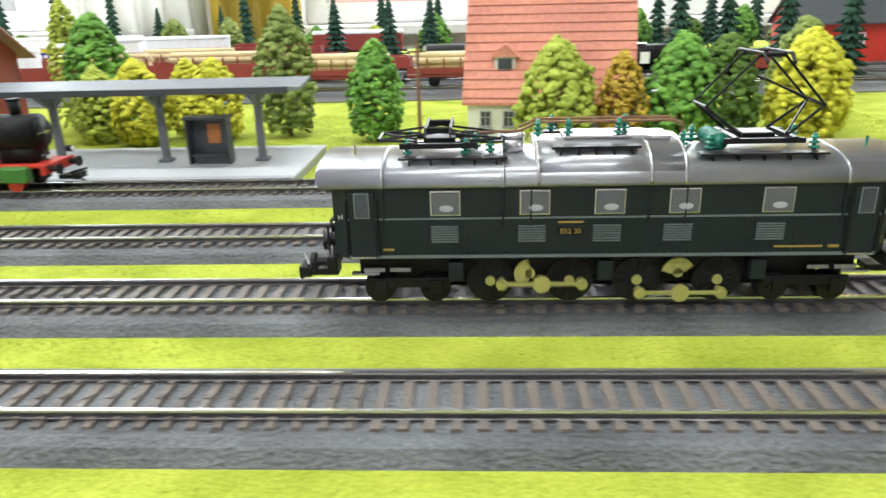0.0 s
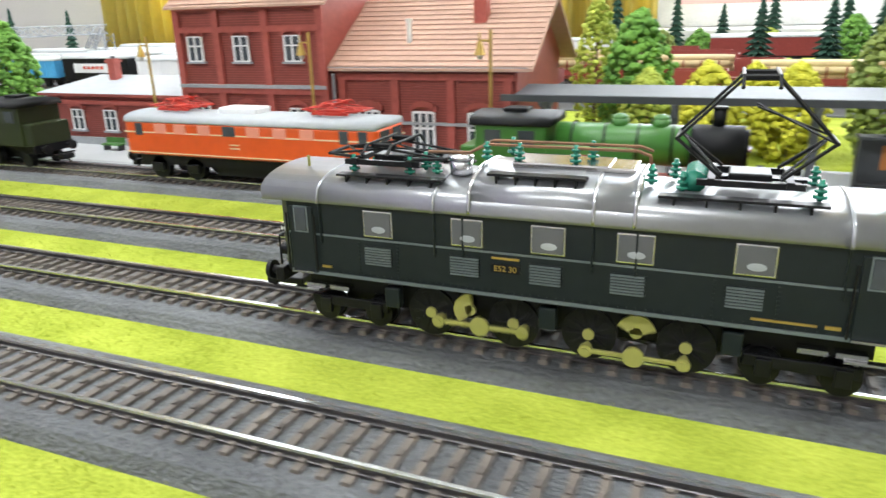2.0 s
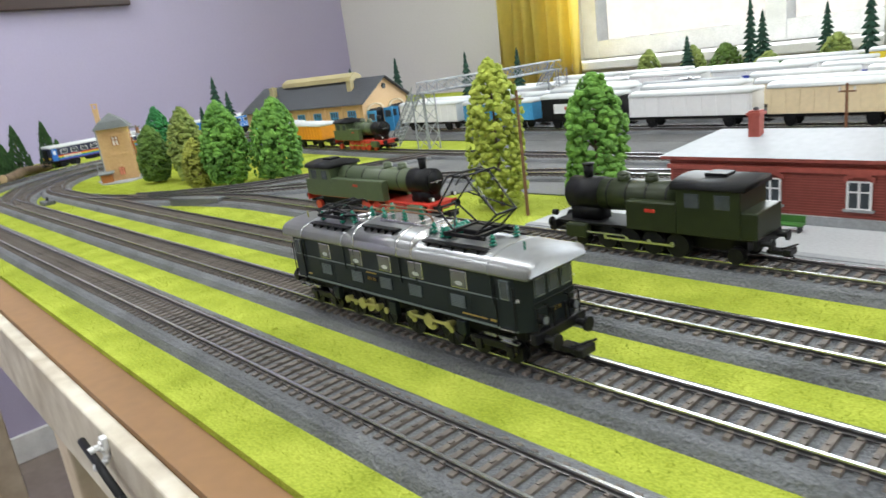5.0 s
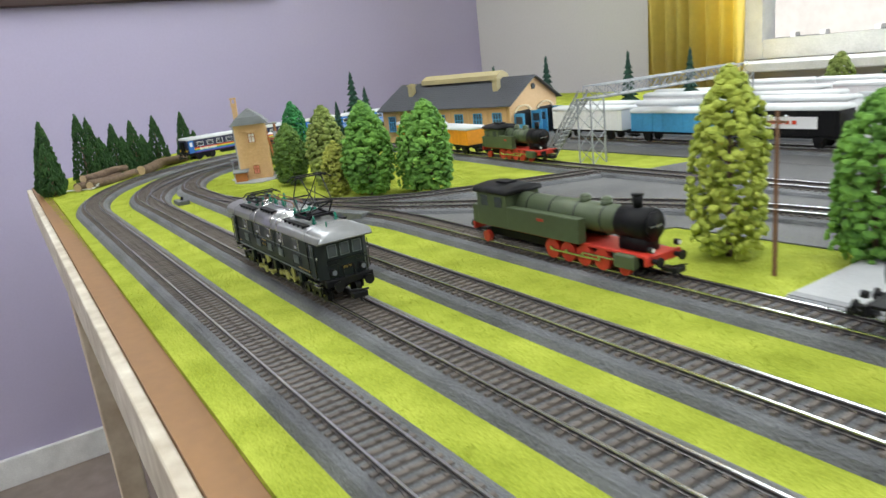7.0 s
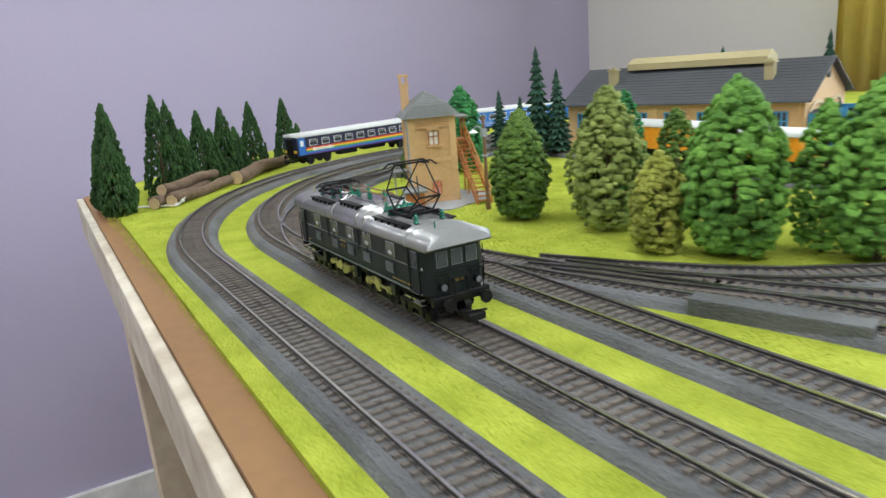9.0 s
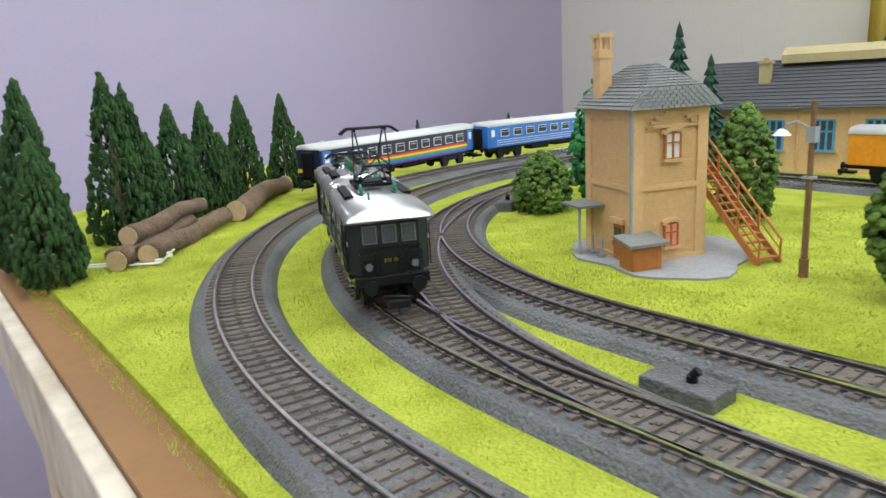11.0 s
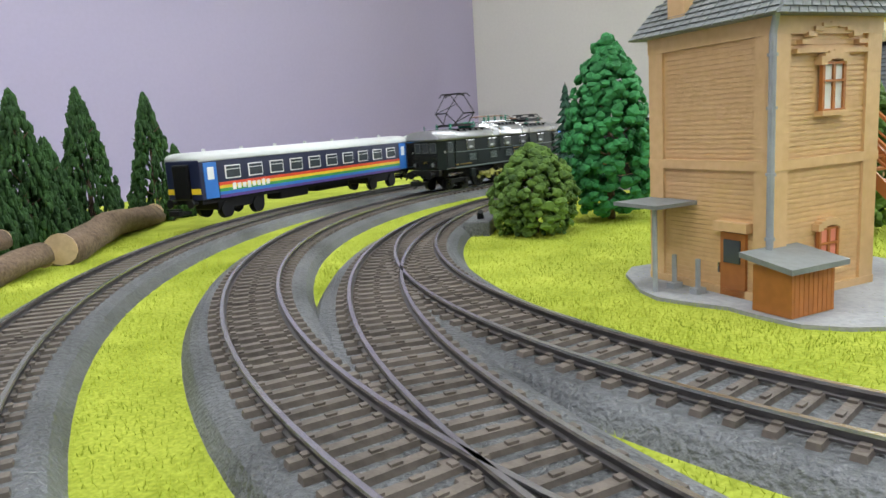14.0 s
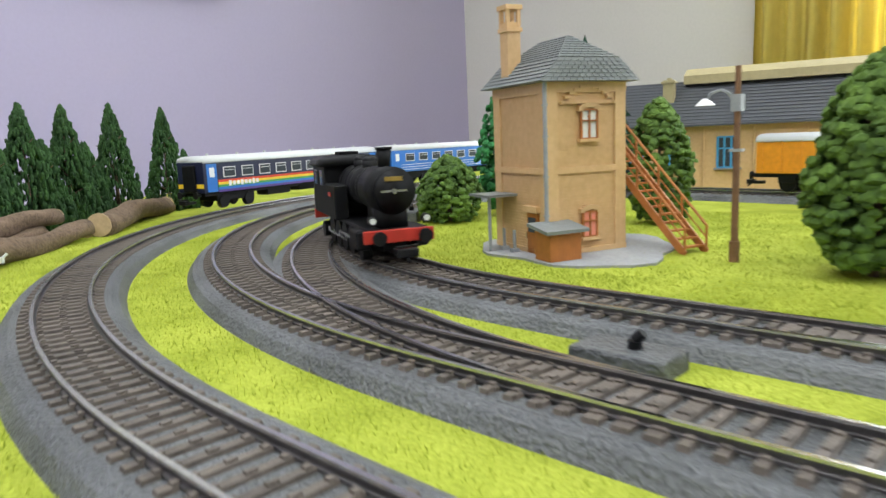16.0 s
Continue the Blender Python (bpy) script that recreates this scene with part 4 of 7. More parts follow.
def red_electric(m):
    t = thing("electric_locomotive", m, "bright orange electric locomotive with cream stripe standing at the platform", "locomotive")
    hl, hw, z0, z1 = 0.083, 0.016, 0.0140, 0.0345
    b = B(); box(b, (0, 0, (z0 + z1) / 2), (2 * hl, 2 * hw, z1 - z0), bevel=0.0022); body = part("body", b, M["orange"], t)
    b = B(); prism(b, roof_profile(hw + 0.0003, z1 - 0.0005, 0.0045), -hl + 0.0005, hl - 0.0005, "x"); roof = part("roof", b, M["greyroof"], t, "", True)
    b = B(); box(b, (-0.008, 0, z1 + 0.0048), (0.026, 0.014, 0.0045), bevel=0.001); part("roof_box", b, M["gloss"], roof)
    b = B(); box(b, (0, 0, z0 + 0.0135), (2 * hl + 0.0006, 2 * hw + 0.0006, 0.0007)); box(b, (0, 0, z0 + 0.0018), (2 * hl + 0.0004, 2 * hw + 0.0004, 0.0006)); part("stripe", b, M["cream"], body)
    for s in (-1, 1):
        for k, x in enumerate((-0.056, -0.042, -0.025, -0.008, 0.008, 0.025, 0.042)):
            b = B(); box(b, (x, s * (hw + 0.0001), z0 + 0.0158), (0.0085, 0.0006, 0.0055), bevel=0.0002); part("window", b, M["outdark" if k == 3 else "palered"], body)
        for x in (-0.072, 0.064, 0.075):
            b = B(); box(b, (x, s * (hw + 0.0001), z0 + 0.0152), (0.0052, 0.0006, 0.0068), bevel=0.0002); part("window", b, M["outdark"], body)
        b = B(); box(b, (0.062, s * (hw + 0.0002), z0 + 0.0075), (0.008, 0.0004, 0.003)); box(b, (-0.005, s * (hw + 0.0002), z0 + 0.0085), (0.006, 0.0004, 0.0006)); box(b, (-0.005, s * (hw + 0.0002), z0 + 0.0065), (0.006, 0.0004, 0.0006)); part("emblem", b, M["cream"], body)
    for e in (-1, 1):
        for y in (-0.007, 0.007):
            b = B(); box(b, (e * (hl + 0.0001), y, z0 + 0.0155), (0.0006, 0.0105, 0.006), bevel=0.0002); part("window", b, M["outdark"], body)
        pantograph(t, e * 0.052, z1 + 0.0042, 0.0068, "redmetal", "redmetal", 0.016)
        buffers(t, e * (hl - 0.001), 0.0118, e)
    b = B(); box(b, (0, 0, 0.0110), (2 * hl - 0.01, 0.024, 0.0055)); box(b, (0.0, 0, 0.0065), (0.05, 0.018, 0.007)); part("underframe", b, M["soot"], t)
    for x in (-0.064, -0.038, 0.038, 0.064):
        wheel_pair(t, x, 0.0065, 0.0105, "soot")
        b = B(); box(b, (x, -0.0135, 0.007), (0.009, 0.002, 0.005), bevel=0.0004); part("axle_box", b, M["dark"], t)
    return t


def coach(m, dark, label):
    t = thing("passenger_coach", m, label, "railway coach", "blue passenger coaches")
    hl, hw, z0, z1 = 0.119, 0.0155, 0.0135, 0.0385
    b = B(); box(b, (0, 0, (z0 + z1) / 2), (2 * hl, 2 * hw, z1 - z0), bevel=0.0008); body = part("body", b, M["coachdark" if dark else "coachblue"], t)
    b = B(); prism(b, roof_profile(hw + 0.0002, z1 - 0.0004, 0.0052), -hl + 0.0003, hl - 0.0003, "x"); roof = part("roof", b, M["coachroof"], t, "", True)
    for k in range(7):
        b = B(); cyl(b, (-0.1 + k * 0.033, 0, z1 + 0.0042), (-0.1 + k * 0.033, 0, z1 + 0.0064), 0.0012, 8); part("roof_vent", b, M["coachroof"], roof)
    for s in (-1, 1):
        y = s * (hw + 0.0001)
        for k in range(10):
            x = -0.0918 + k * 0.0204
            b = B(); box(b, (x, y, z0 + 0.0158), (0.0132, 0.0006, 0.0086), bevel=0.0002); fr = part("window_frame", b, M["gloss"], body)
            b = B(); box(b, (x, y + s * 0.0002, z0 + 0.0148), (0.0116, 0.0006, 0.0050)); box(b, (x, y + s * 0.0002, z0 + 0.0186), (0.0116, 0.0006, 0.0018)); part("pane", b, M["outdark"], fr)
        for x in (-0.1105, 0.1105):
            b = B(); box(b, (x, y, z0 + 0.0118), (0.0105, 0.0006, 0.0226), bevel=0.0002); dr = part("door", b, M["coachblue"], body)
            b = B(); box(b, (x, y + s * 0.0002, z0 + 0.0162), (0.0052, 0.0006, 0.0078), bevel=0.0002); part("pane", b, M["gloss"], dr)
        if dark:
            for k, nm in enumerate(("stripe4", "coachblue", "stripe3", "stripe2", "stripe1")):
                b = B(); box(b, (0, y, z0 + 0.0008 + k * 0.0020), (2 * hl - 0.029, 0.0004 + 0.0001 * k, 0.00198)); part("stripe", b, M[nm], body)
            b = B()
            for k in range(8):
                box(b, (-0.092 + k * 0.0044, y + s * 0.0002, z0 + 0.0064), (0.003, 0.0005, 0.0034 + 0.001 * (k % 3 == 0)))
            part("lettering_bar", b, M["whitesign"], body)
        else:
            for k in range(3):
                b = B(); box(b, (0, y, z0 + 0.0026 + k * 0.0026), (2 * hl - 0.029, 0.0004, 0.0005)); part("stripe", b, M["gloss"], body)
    for e in (-1, 1):
        b = B(); box(b, (e * (hl + 0.001), 0, z0 + 0.0115), (0.003, 0.014, 0.022), bevel=0.001); part("gangway", b, M["soot"], t)
        b = B(); box(b, (e * (hl - 0.0004), 0, z0 + 0.0055), (0.0014, 2 * hw - 0.001, 0.0035)); part("end_stripe", b, M["stripe2" if dark else "coachblue"], t)
        buffers(t, e * (hl - 0.001), 0.0118, e)
        b = B(); box(b, (e * 0.082, 0, 0.0085), (0.042, 0.022, 0.006), bevel=0.0008); part("bogie", b, M["soot"], t)
        for q in (-0.014, 0.014):
            wheel_pair(t, e * 0.082 + q, 0.0052, 0.0105, "soot")
    b = B(); box(b, (0, 0, 0.0122), (2 * hl - 0.004, 0.026, 0.003)); box(b, (-0.03, -0.004, 0.0085), (0.03, 0.014, 0.006), bevel=0.001); box(b, (0.025, 0.004, 0.0085), (0.04, 0.014, 0.006), bevel=0.001); part("underframe", b, M["soot"], t)
    return t


def wagon(m, body, label, length=0.13, height=0.026, roof="coachroof", panel=None, kind="van"):
    t = thing("goods_wagon", m, label, "goods wagon", "goods wagons in the yard")
    hl, hw, z0 = length / 2, 0.0158, 0.0135
    b = B(); box(b, (0, 0, 0.0120), (length, 0.028, 0.003), bevel=0.0004); part("underframe", b, M["wagonred" if kind == "logs" else "soot"], t)
    for x in (-hl * 0.62, hl * 0.62):
        wheel_pair(t, x, 0.0058, 0.0105, "soot")
        for s in (-1, 1):
            b = B(); box(b, (x, s * 0.0135, 0.0088), (0.012, 0.0012, 0.0045), bevel=0.0004); part("axle_guard", b, M["soot"], t)
    for e in (-1, 1):
        buffers(t, e * (hl - 0.001), 0.0118, e)
    if kind == "van":
        b = B(); box(b, (0, 0, z0 + height / 2), (length - 0.003, 2 * hw, height), bevel=0.0006); bd = part("body", b, M[body], t)
        b = B(); prism(b, roof_profile(hw + 0.0006, z0 + height - 0.0004, 0.0052), -hl + 0.001, hl - 0.001, "x"); part("roof", b, M[roof], t, "", True)
        for s in (-1, 1):
            b = B()
            for k in range(9):
                box(b, (-hl + 0.006 + k * (length - 0.012) / 8, s * (hw + 0.0002), z0 + height / 2), (0.0008, 0.0008, height - 0.001))
            part("rib", b, M[body], bd)
            if panel:
                b = B(); box(b, (0, s * (hw + 0.0004), z0 + height * 0.5), (length * 0.62, 0.0012, height * 0.45)); pn = part("panel", b, M[panel], bd)
                b = B()
                for k in range(5):
                    box(b, (-0.018 + k * 0.008, s * (hw + 0.0009), z0 + height * 0.52), (0.005, 0.0012, 0.004))
                part("lettering_bar", b, M["whitesign" if panel != "gloss" else "stripe1"], pn)
    elif kind == "logs":
        b = B()
        for k in range(9):
            xx = -hl + 0.004 + k * (length - 0.008) / 8
            for s in (-1, 1):
                box(b, (xx, s * 0.0148, z0 + 0.009), (0.0014, 0.0014, 0.018))
        box(b, (0, 0.0148, z0 + 0.004), (length, 0.0008, 0.006)); box(b, (0, -0.0148, z0 + 0.004), (length, 0.0008, 0.006))
        part("stanchion", b, M["wagonred"], t)
        rng = random.Random(5)
        for k in range(4):
            for j in range(4 - k % 2):
                b = B(); yy = -0.0105 + j * 0.007 + 0.0035 * (k % 2)
                cyl(b, (-hl + 0.006 + rng.uniform(0, 0.01), yy, z0 + 0.0035 + k * 0.0055), (hl - 0.006 - rng.uniform(0, 0.01), yy, z0 + 0.0035 + k * 0.0055), 0.0034, 10); part("log", b, M["logs"], t, "", True)
    elif kind == "tank":
        b = B(); cyl(b, (-hl + 0.006, 0, z0 + 0.013), (hl - 0.006, 0, z0 + 0.013), 0.0135, 24); ball(b, (-hl + 0.006, 0, z0 + 0.013), 0.0135, 2, (0.3, 1, 1)); ball(b, (hl - 0.006, 0, z0 + 0.013), 0.0135, 2, (0.3, 1, 1)); tk = part("tank", b, M[body], t, "", True)
        b = B(); cyl(b, (0, 0, z0 + 0.025), (0, 0, z0 + 0.0295), 0.003, 12); box(b, (0, 0, z0 + 0.0275), (0.03, 0.012, 0.0006)); part("filler", b, M["steel"], tk)
        b = B(); box(b, (0.012, -0.0132, z0 + 0.013), (0.01, 0.0018, 0.012)); part("panel", b, M["gloss"], tk)
    elif kind == "open":
        b = B()
        for s in (-1, 1):
            box(b, (0, s * (hw - 0.0006), z0 + 0.007), (length - 0.003, 0.0012, 0.014)); box(b, (s * (hl - 0.0021), 0, z0 + 0.007), (0.0012, 2 * hw - 0.003, 0.014))
        box(b, (0, 0, z0 + 0.0006), (length - 0.006, 2 * hw - 0.003, 0.0012))
        part("body", b, M[body], t)
    return t


# ---------------------------------------------------------------- trees
ICO = [Vector(v).normalized() for v in ((0, 0, 1), (0.9, 0, 0.45), (0.28, 0.85, 0.45), (-0.72, 0.53, 0.45), (-0.72, -0.53, 0.45), (0.28, -0.85, 0.45), (0.72, 0.53, -0.45), (-0.28, 0.85, -0.45), (-0.9, 0, -0.45), (-0.28, -0.85, -0.45), (0.72, -0.53, -0.45), (0, 0, -1))]
ICOF = [(0, 1, 2), (0, 2, 3), (0, 3, 4), (0, 4, 5), (0, 5, 1), (1, 6, 2), (2, 7, 3), (3, 8, 4), (4, 9, 5), (5, 10, 1), (6, 7, 2), (7, 8, 3), (8, 9, 4), (9, 10, 5), (10, 6, 1), (11, 7, 6), (11, 8, 7), (11, 9, 8), (11, 10, 9), (11, 6, 10)]


def crown_mesh(name, h, r, shape, material, clumps, size, seed, z0):
    """A crown of many small rough clumps on a body of revolution with an uneven outline."""
    rng = random.Random(seed)
    vs, fs = [], []
    ph = [rng.uniform(0, 6.28) for _ in range(4)]

    def radius(u, a):
        if shape == "cone":
            k = (1 - u) ** 0.75 * (0.6 + 0.4 * min(1, u * 9))
        elif shape == "column":
            k = min(1, (u * 6 + 0.55)) * min(1, ((1 - u) * 3.2) ** 0.6)
        else:
            k = math.sin(math.pi * (0.12 + 0.88 * u) ** 0.85) ** 0.62
        return r * max(0.03, k) * (1 + 0.09 * math.sin(3 * a + ph[0] + u * 5) + 0.07 * math.sin(5 * a + ph[1] - u * 9))
    for i in range(clumps):
        u = ((i + 0.5) / clumps) ** (1.25 if shape == "cone" else 1.0)
        a = i * 2.39996 + rng.uniform(-0.4, 0.4)
        deep = rng.choice((1, 1, 1, 0.86, 0.7))
        rr = radius(u, a) * deep * rng.uniform(0.93, 1.07)
        c = Vector((rr * math.cos(a), rr * math.sin(a), z0 + h * u + rng.uniform(-0.03, 0.03) * h))
        s = size * rng.uniform(0.65, 1.3)
        out = Vector((math.cos(a), math.sin(a), 0))
        side = Vector((-out.y, out.x, 0))
        up = Vector((0, 0, 1)) if shape == "cone" else (Vector((0, 0, 1)) - out * 0.55).normalized()
        o2 = side.cross(up)
        sq = (0.55, 0.8, 1.5) if shape == "cone" else (0.95, 0.6, 0.75)
        k0 = len(vs)
        for v in ICO:
            j = rng.uniform(0.7, 1.3)
            vs.append(c + (side * v.x * sq[0] + o2 * v.y * sq[1] + up * v.z * sq[2]) * s * j)
        fs += [tuple(k0 + q for q in f3) for f3 in ICOF]
    me = bpy.data.meshes.new(name)
    me.from_pydata(vs, [], fs)
    me.materials.append(M[material])
    return me


TREES = {}


def tree(x, y, h, w, material, label, shape="round", clumps=420, size=None, trunk=0.08, turn=None):
    """A model tree of height h and width w; alike trees share their meshes."""
    key = (material, shape, round(h, 3), round(w, 3))
    t = thing("tree", pose(x, y, GZ, 0, 0, (x * 977 + y * 613) % 360), label, "tree", "trees on the layout")
    if key not in TREES:
        z0 = h * trunk
        crown = crown_mesh("crown", h - z0, w / 2, shape, material, clumps, size or w * 0.085, len(TREES) + 3, z0)
        b = B(); cyl(b, (0, 0, -0.001), (0, 0, h * 0.8), max(0.0012, w * 0.05), 8, 0.0006)
        for k in range(7):
            a, zz = k * 2.4, h * (0.2 + 0.08 * k)
            cyl(b, (0, 0, zz), (w * 0.3 * math.cos(a), w * 0.3 * math.sin(a), zz + h * 0.08), 0.0009, 5, 0.0003)
        # a solid dark heart of twigs keeps the sky out of the crown
        TREES[key] = (finish("trunk", b, M["bark"]), crown)
    tm, cm = TREES[key]
    new("trunk", tm).parent = t
    new("crown", cm).parent = t
    return t


def fir(x, y, h, w, material="bluefir", label="dark spiky model fir tree"):
    key = ("fir", round(h, 3), round(w, 3))
    t = thing("fir_tree", pose(x, y, GZ, 0, 0, (x * 733) % 360), label, "tree", "fir trees on the layout")
    if key not in TREES:
        rng = random.Random(len(TREES))
        vs, fs = [], []
        tiers = 13
        for i in range(tiers):
            u = i / tiers
            z, rr = h * (0.1 + 0.9 * u), w / 2 * (1 - u) ** 0.9 + 0.001
            for k in range(12):
                a = k * 0.5236 + i * 0.7 + rng.uniform(-0.15, 0.15)
                q = rr * rng.uniform(0.75, 1.15)
                d, sd = Vector((math.cos(a), math.sin(a), 0)), Vector((-math.sin(a), math.cos(a), 0))
                k0 = len(vs)
                wd = 0.16 * rr + 0.0008
                for p in (Vector((0, 0, z + h * 0.07)), d * q * 0.55 + sd * wd + Vector((0, 0, z + h * 0.02)), d * q + Vector((0, 0, z - h * 0.025)), d * q * 0.55 - sd * wd + Vector((0, 0, z + h * 0.02)), d * q * 0.5 + Vector((0, 0, z - h * 0.03))):
                    vs.append(p)
                fs += [(k0, k0 + 1, k0 + 2), (k0, k0 + 2, k0 + 3), (k0 + 1, k0 + 4, k0 + 2), (k0 + 3, k0 + 2, k0 + 4), (k0, k0 + 4, k0 + 1), (k0, k0 + 3, k0 + 4)]
        me = bpy.data.meshes.new("crown")
        me.from_pydata(vs, [], fs)
        me.materials.append(M[material])
        b = B(); cyl(b, (0, 0, -0.001), (0, 0, h), 0.0016, 7, 0.0004)
        TREES[key] = (finish("trunk", b, M["bark"]), me)
    new("trunk", TREES[key][0]).parent = t
    new("crown", TREES[key][1]).parent = t
    return t


# ---------------------------------------------------------------- buildings
def window(parent, c, w, h, face=(0, -1), arched=True, frame="gloss", sill="concrete", glassm="outdark", bars=2):
    """A window on a wall that faces -y (or along x), with frame, pane, sill and arch."""
    m = Matrix.Translation(c) @ Matrix.Rotation(math.atan2(face[0], -face[1]), 4, "Z")
    b = B(); box(b, (0, -0.0004, h / 2), (w, 0.001, h), m=m); wd = part("window", b, M[glassm], parent)
    b = B()
    for sx in np.linspace(-w / 2, w / 2, bars + 1):
        box(b, (float(sx), -0.0009, h / 2), (w * 0.11, 0.0012, h), m=m)
    for zz in (0.02, 0.62, 0.98):
        box(b, (0, -0.0011, h * zz), (w * 1.08, 0.0012, h * 0.05), m=m)
    part("frame", b, M[frame], wd)
    b = B(); box(b, (0, -0.0012, -0.0006), (w * 1.35, 0.0026, 0.0014), m=m); part("sill", b, M[sill], wd)
    if arched:
        b = B()
        for k in range(7):
            a = radians(-50 + k * 16.7)
            box(b, (math.sin(a) * w * 0.75, -0.0008, h - w * 0.28 + math.cos(a) * w * 0.62), (w * 0.22, 0.0018, w * 0.26), m=m)
        part("arch", b, M["brick" if frame == "gloss" else "yellowbrick"], wd)
    return wd


def courses(parent, x0, x1, z0, z1, y, material, step=0.0011):
    """Thin raised brick courses on a wall that faces -y."""
    b = B()
    z = z0 + step / 2
    while z < z1:
        box(b, ((x0 + x1) / 2, y, z), (x1 - x0, 0.0005, step * 0.72))
        z += step
    part("brick_facing", b, M[material], parent)


def hip_roof(b, x0, x1, y0, y1, z, rise, hip, over=0.003):
    x0, x1, y0, y1 = x0 - over, x1 + over, y0 - over, y1 + over
    ym = (y0 + y1) / 2
    v = [b.verts.new(p) for p in ((x0, y0, z), (x1, y0, z), (x1, y1, z), (x0, y1, z), (x0 + hip, ym, z + rise), (x1 - hip, ym, z + rise))]
    for f4 in ((0, 1, 5, 4), (2, 3, 4, 5), (1, 2, 5), (3, 0, 4), (3, 2, 1, 0)):
        b.faces.new([v[i] for i in f4])
    bmesh.ops.recalc_face_normals(b, faces=b.faces[:])


def gable_roof(t, x0, x1, y0, y1, z, rise, material, over=0.004, thick=0.0015, along="x", name="roof"):
    b = B()
    if along == "x":
        ym = (y0 + y1) / 2
        sl = rise / (ym - y0)
        lo = z - over * sl
        prism(b, [(y0 - over, lo), (ym, z + rise), (y1 + over, lo), (y1 + over, lo + thick), (ym, z + rise + thick), (y0 - over, lo + thick)], x0 - over, x1 + over, "x")
        rows = B()
        n = 14
        for k in range(n):
            u = (k + 0.5) / n
            yy, zz = y0 - over + (ym - y0 + over) * u, lo + (z + rise - lo) * u + thick
            box(rows, ((x0 + x1) / 2, yy, zz), (x1 - x0 + 2 * over - 0.0004, (ym - y0) / n * 0.5, 0.0003))
    else:
        xm = (x0 + x1) / 2
        lo = z - over * rise / (xm - x0)
        prism(b, [(x0 - over, lo), (xm, z + rise), (x1 + over, lo), (x1 + over, lo + thick), (xm, z + rise + thick), (x0 - over, lo + thick)], y0 - over, y1 + over, "y")
        rows = None
    r = part(name, b, M[material], t)
    if rows:
        part("tile_facing", rows, M[material], r)
    return r


def gable_house(t, x0, x1, y0, y1, z, eave, rise, wall, along="x"):
    b = B()
    if along == "x":
        prism(b, [(y0, z), (y1, z), (y1, eave), ((y0 + y1) / 2, eave + rise), (y0, eave)], x0, x1, "x")
    else:
        prism(b, [(x0, z), (x1, z), (x1, eave), ((x0 + x1) / 2, eave + rise), (x0, eave)], y0, y1, "y")
    return part("wall", b, M[wall], t)


def chimney(t, x, y, z0, z1, w, material, cap="slatedark"):
    b = B(); box(b, (x, y, (z0 + z1) / 2), (w, w, z1 - z0)); box(b, (x, y, z1 - 0.002), (w * 1.3, w * 1.3, 0.0018)); c = part("chimney", b, M[material], t)
    b = B(); cyl(b, (x, y, z1 - 0.002), (x, y, z1 + 0.002), w * 0.25, 8); part("chimney_pot", b, M[cap], c)


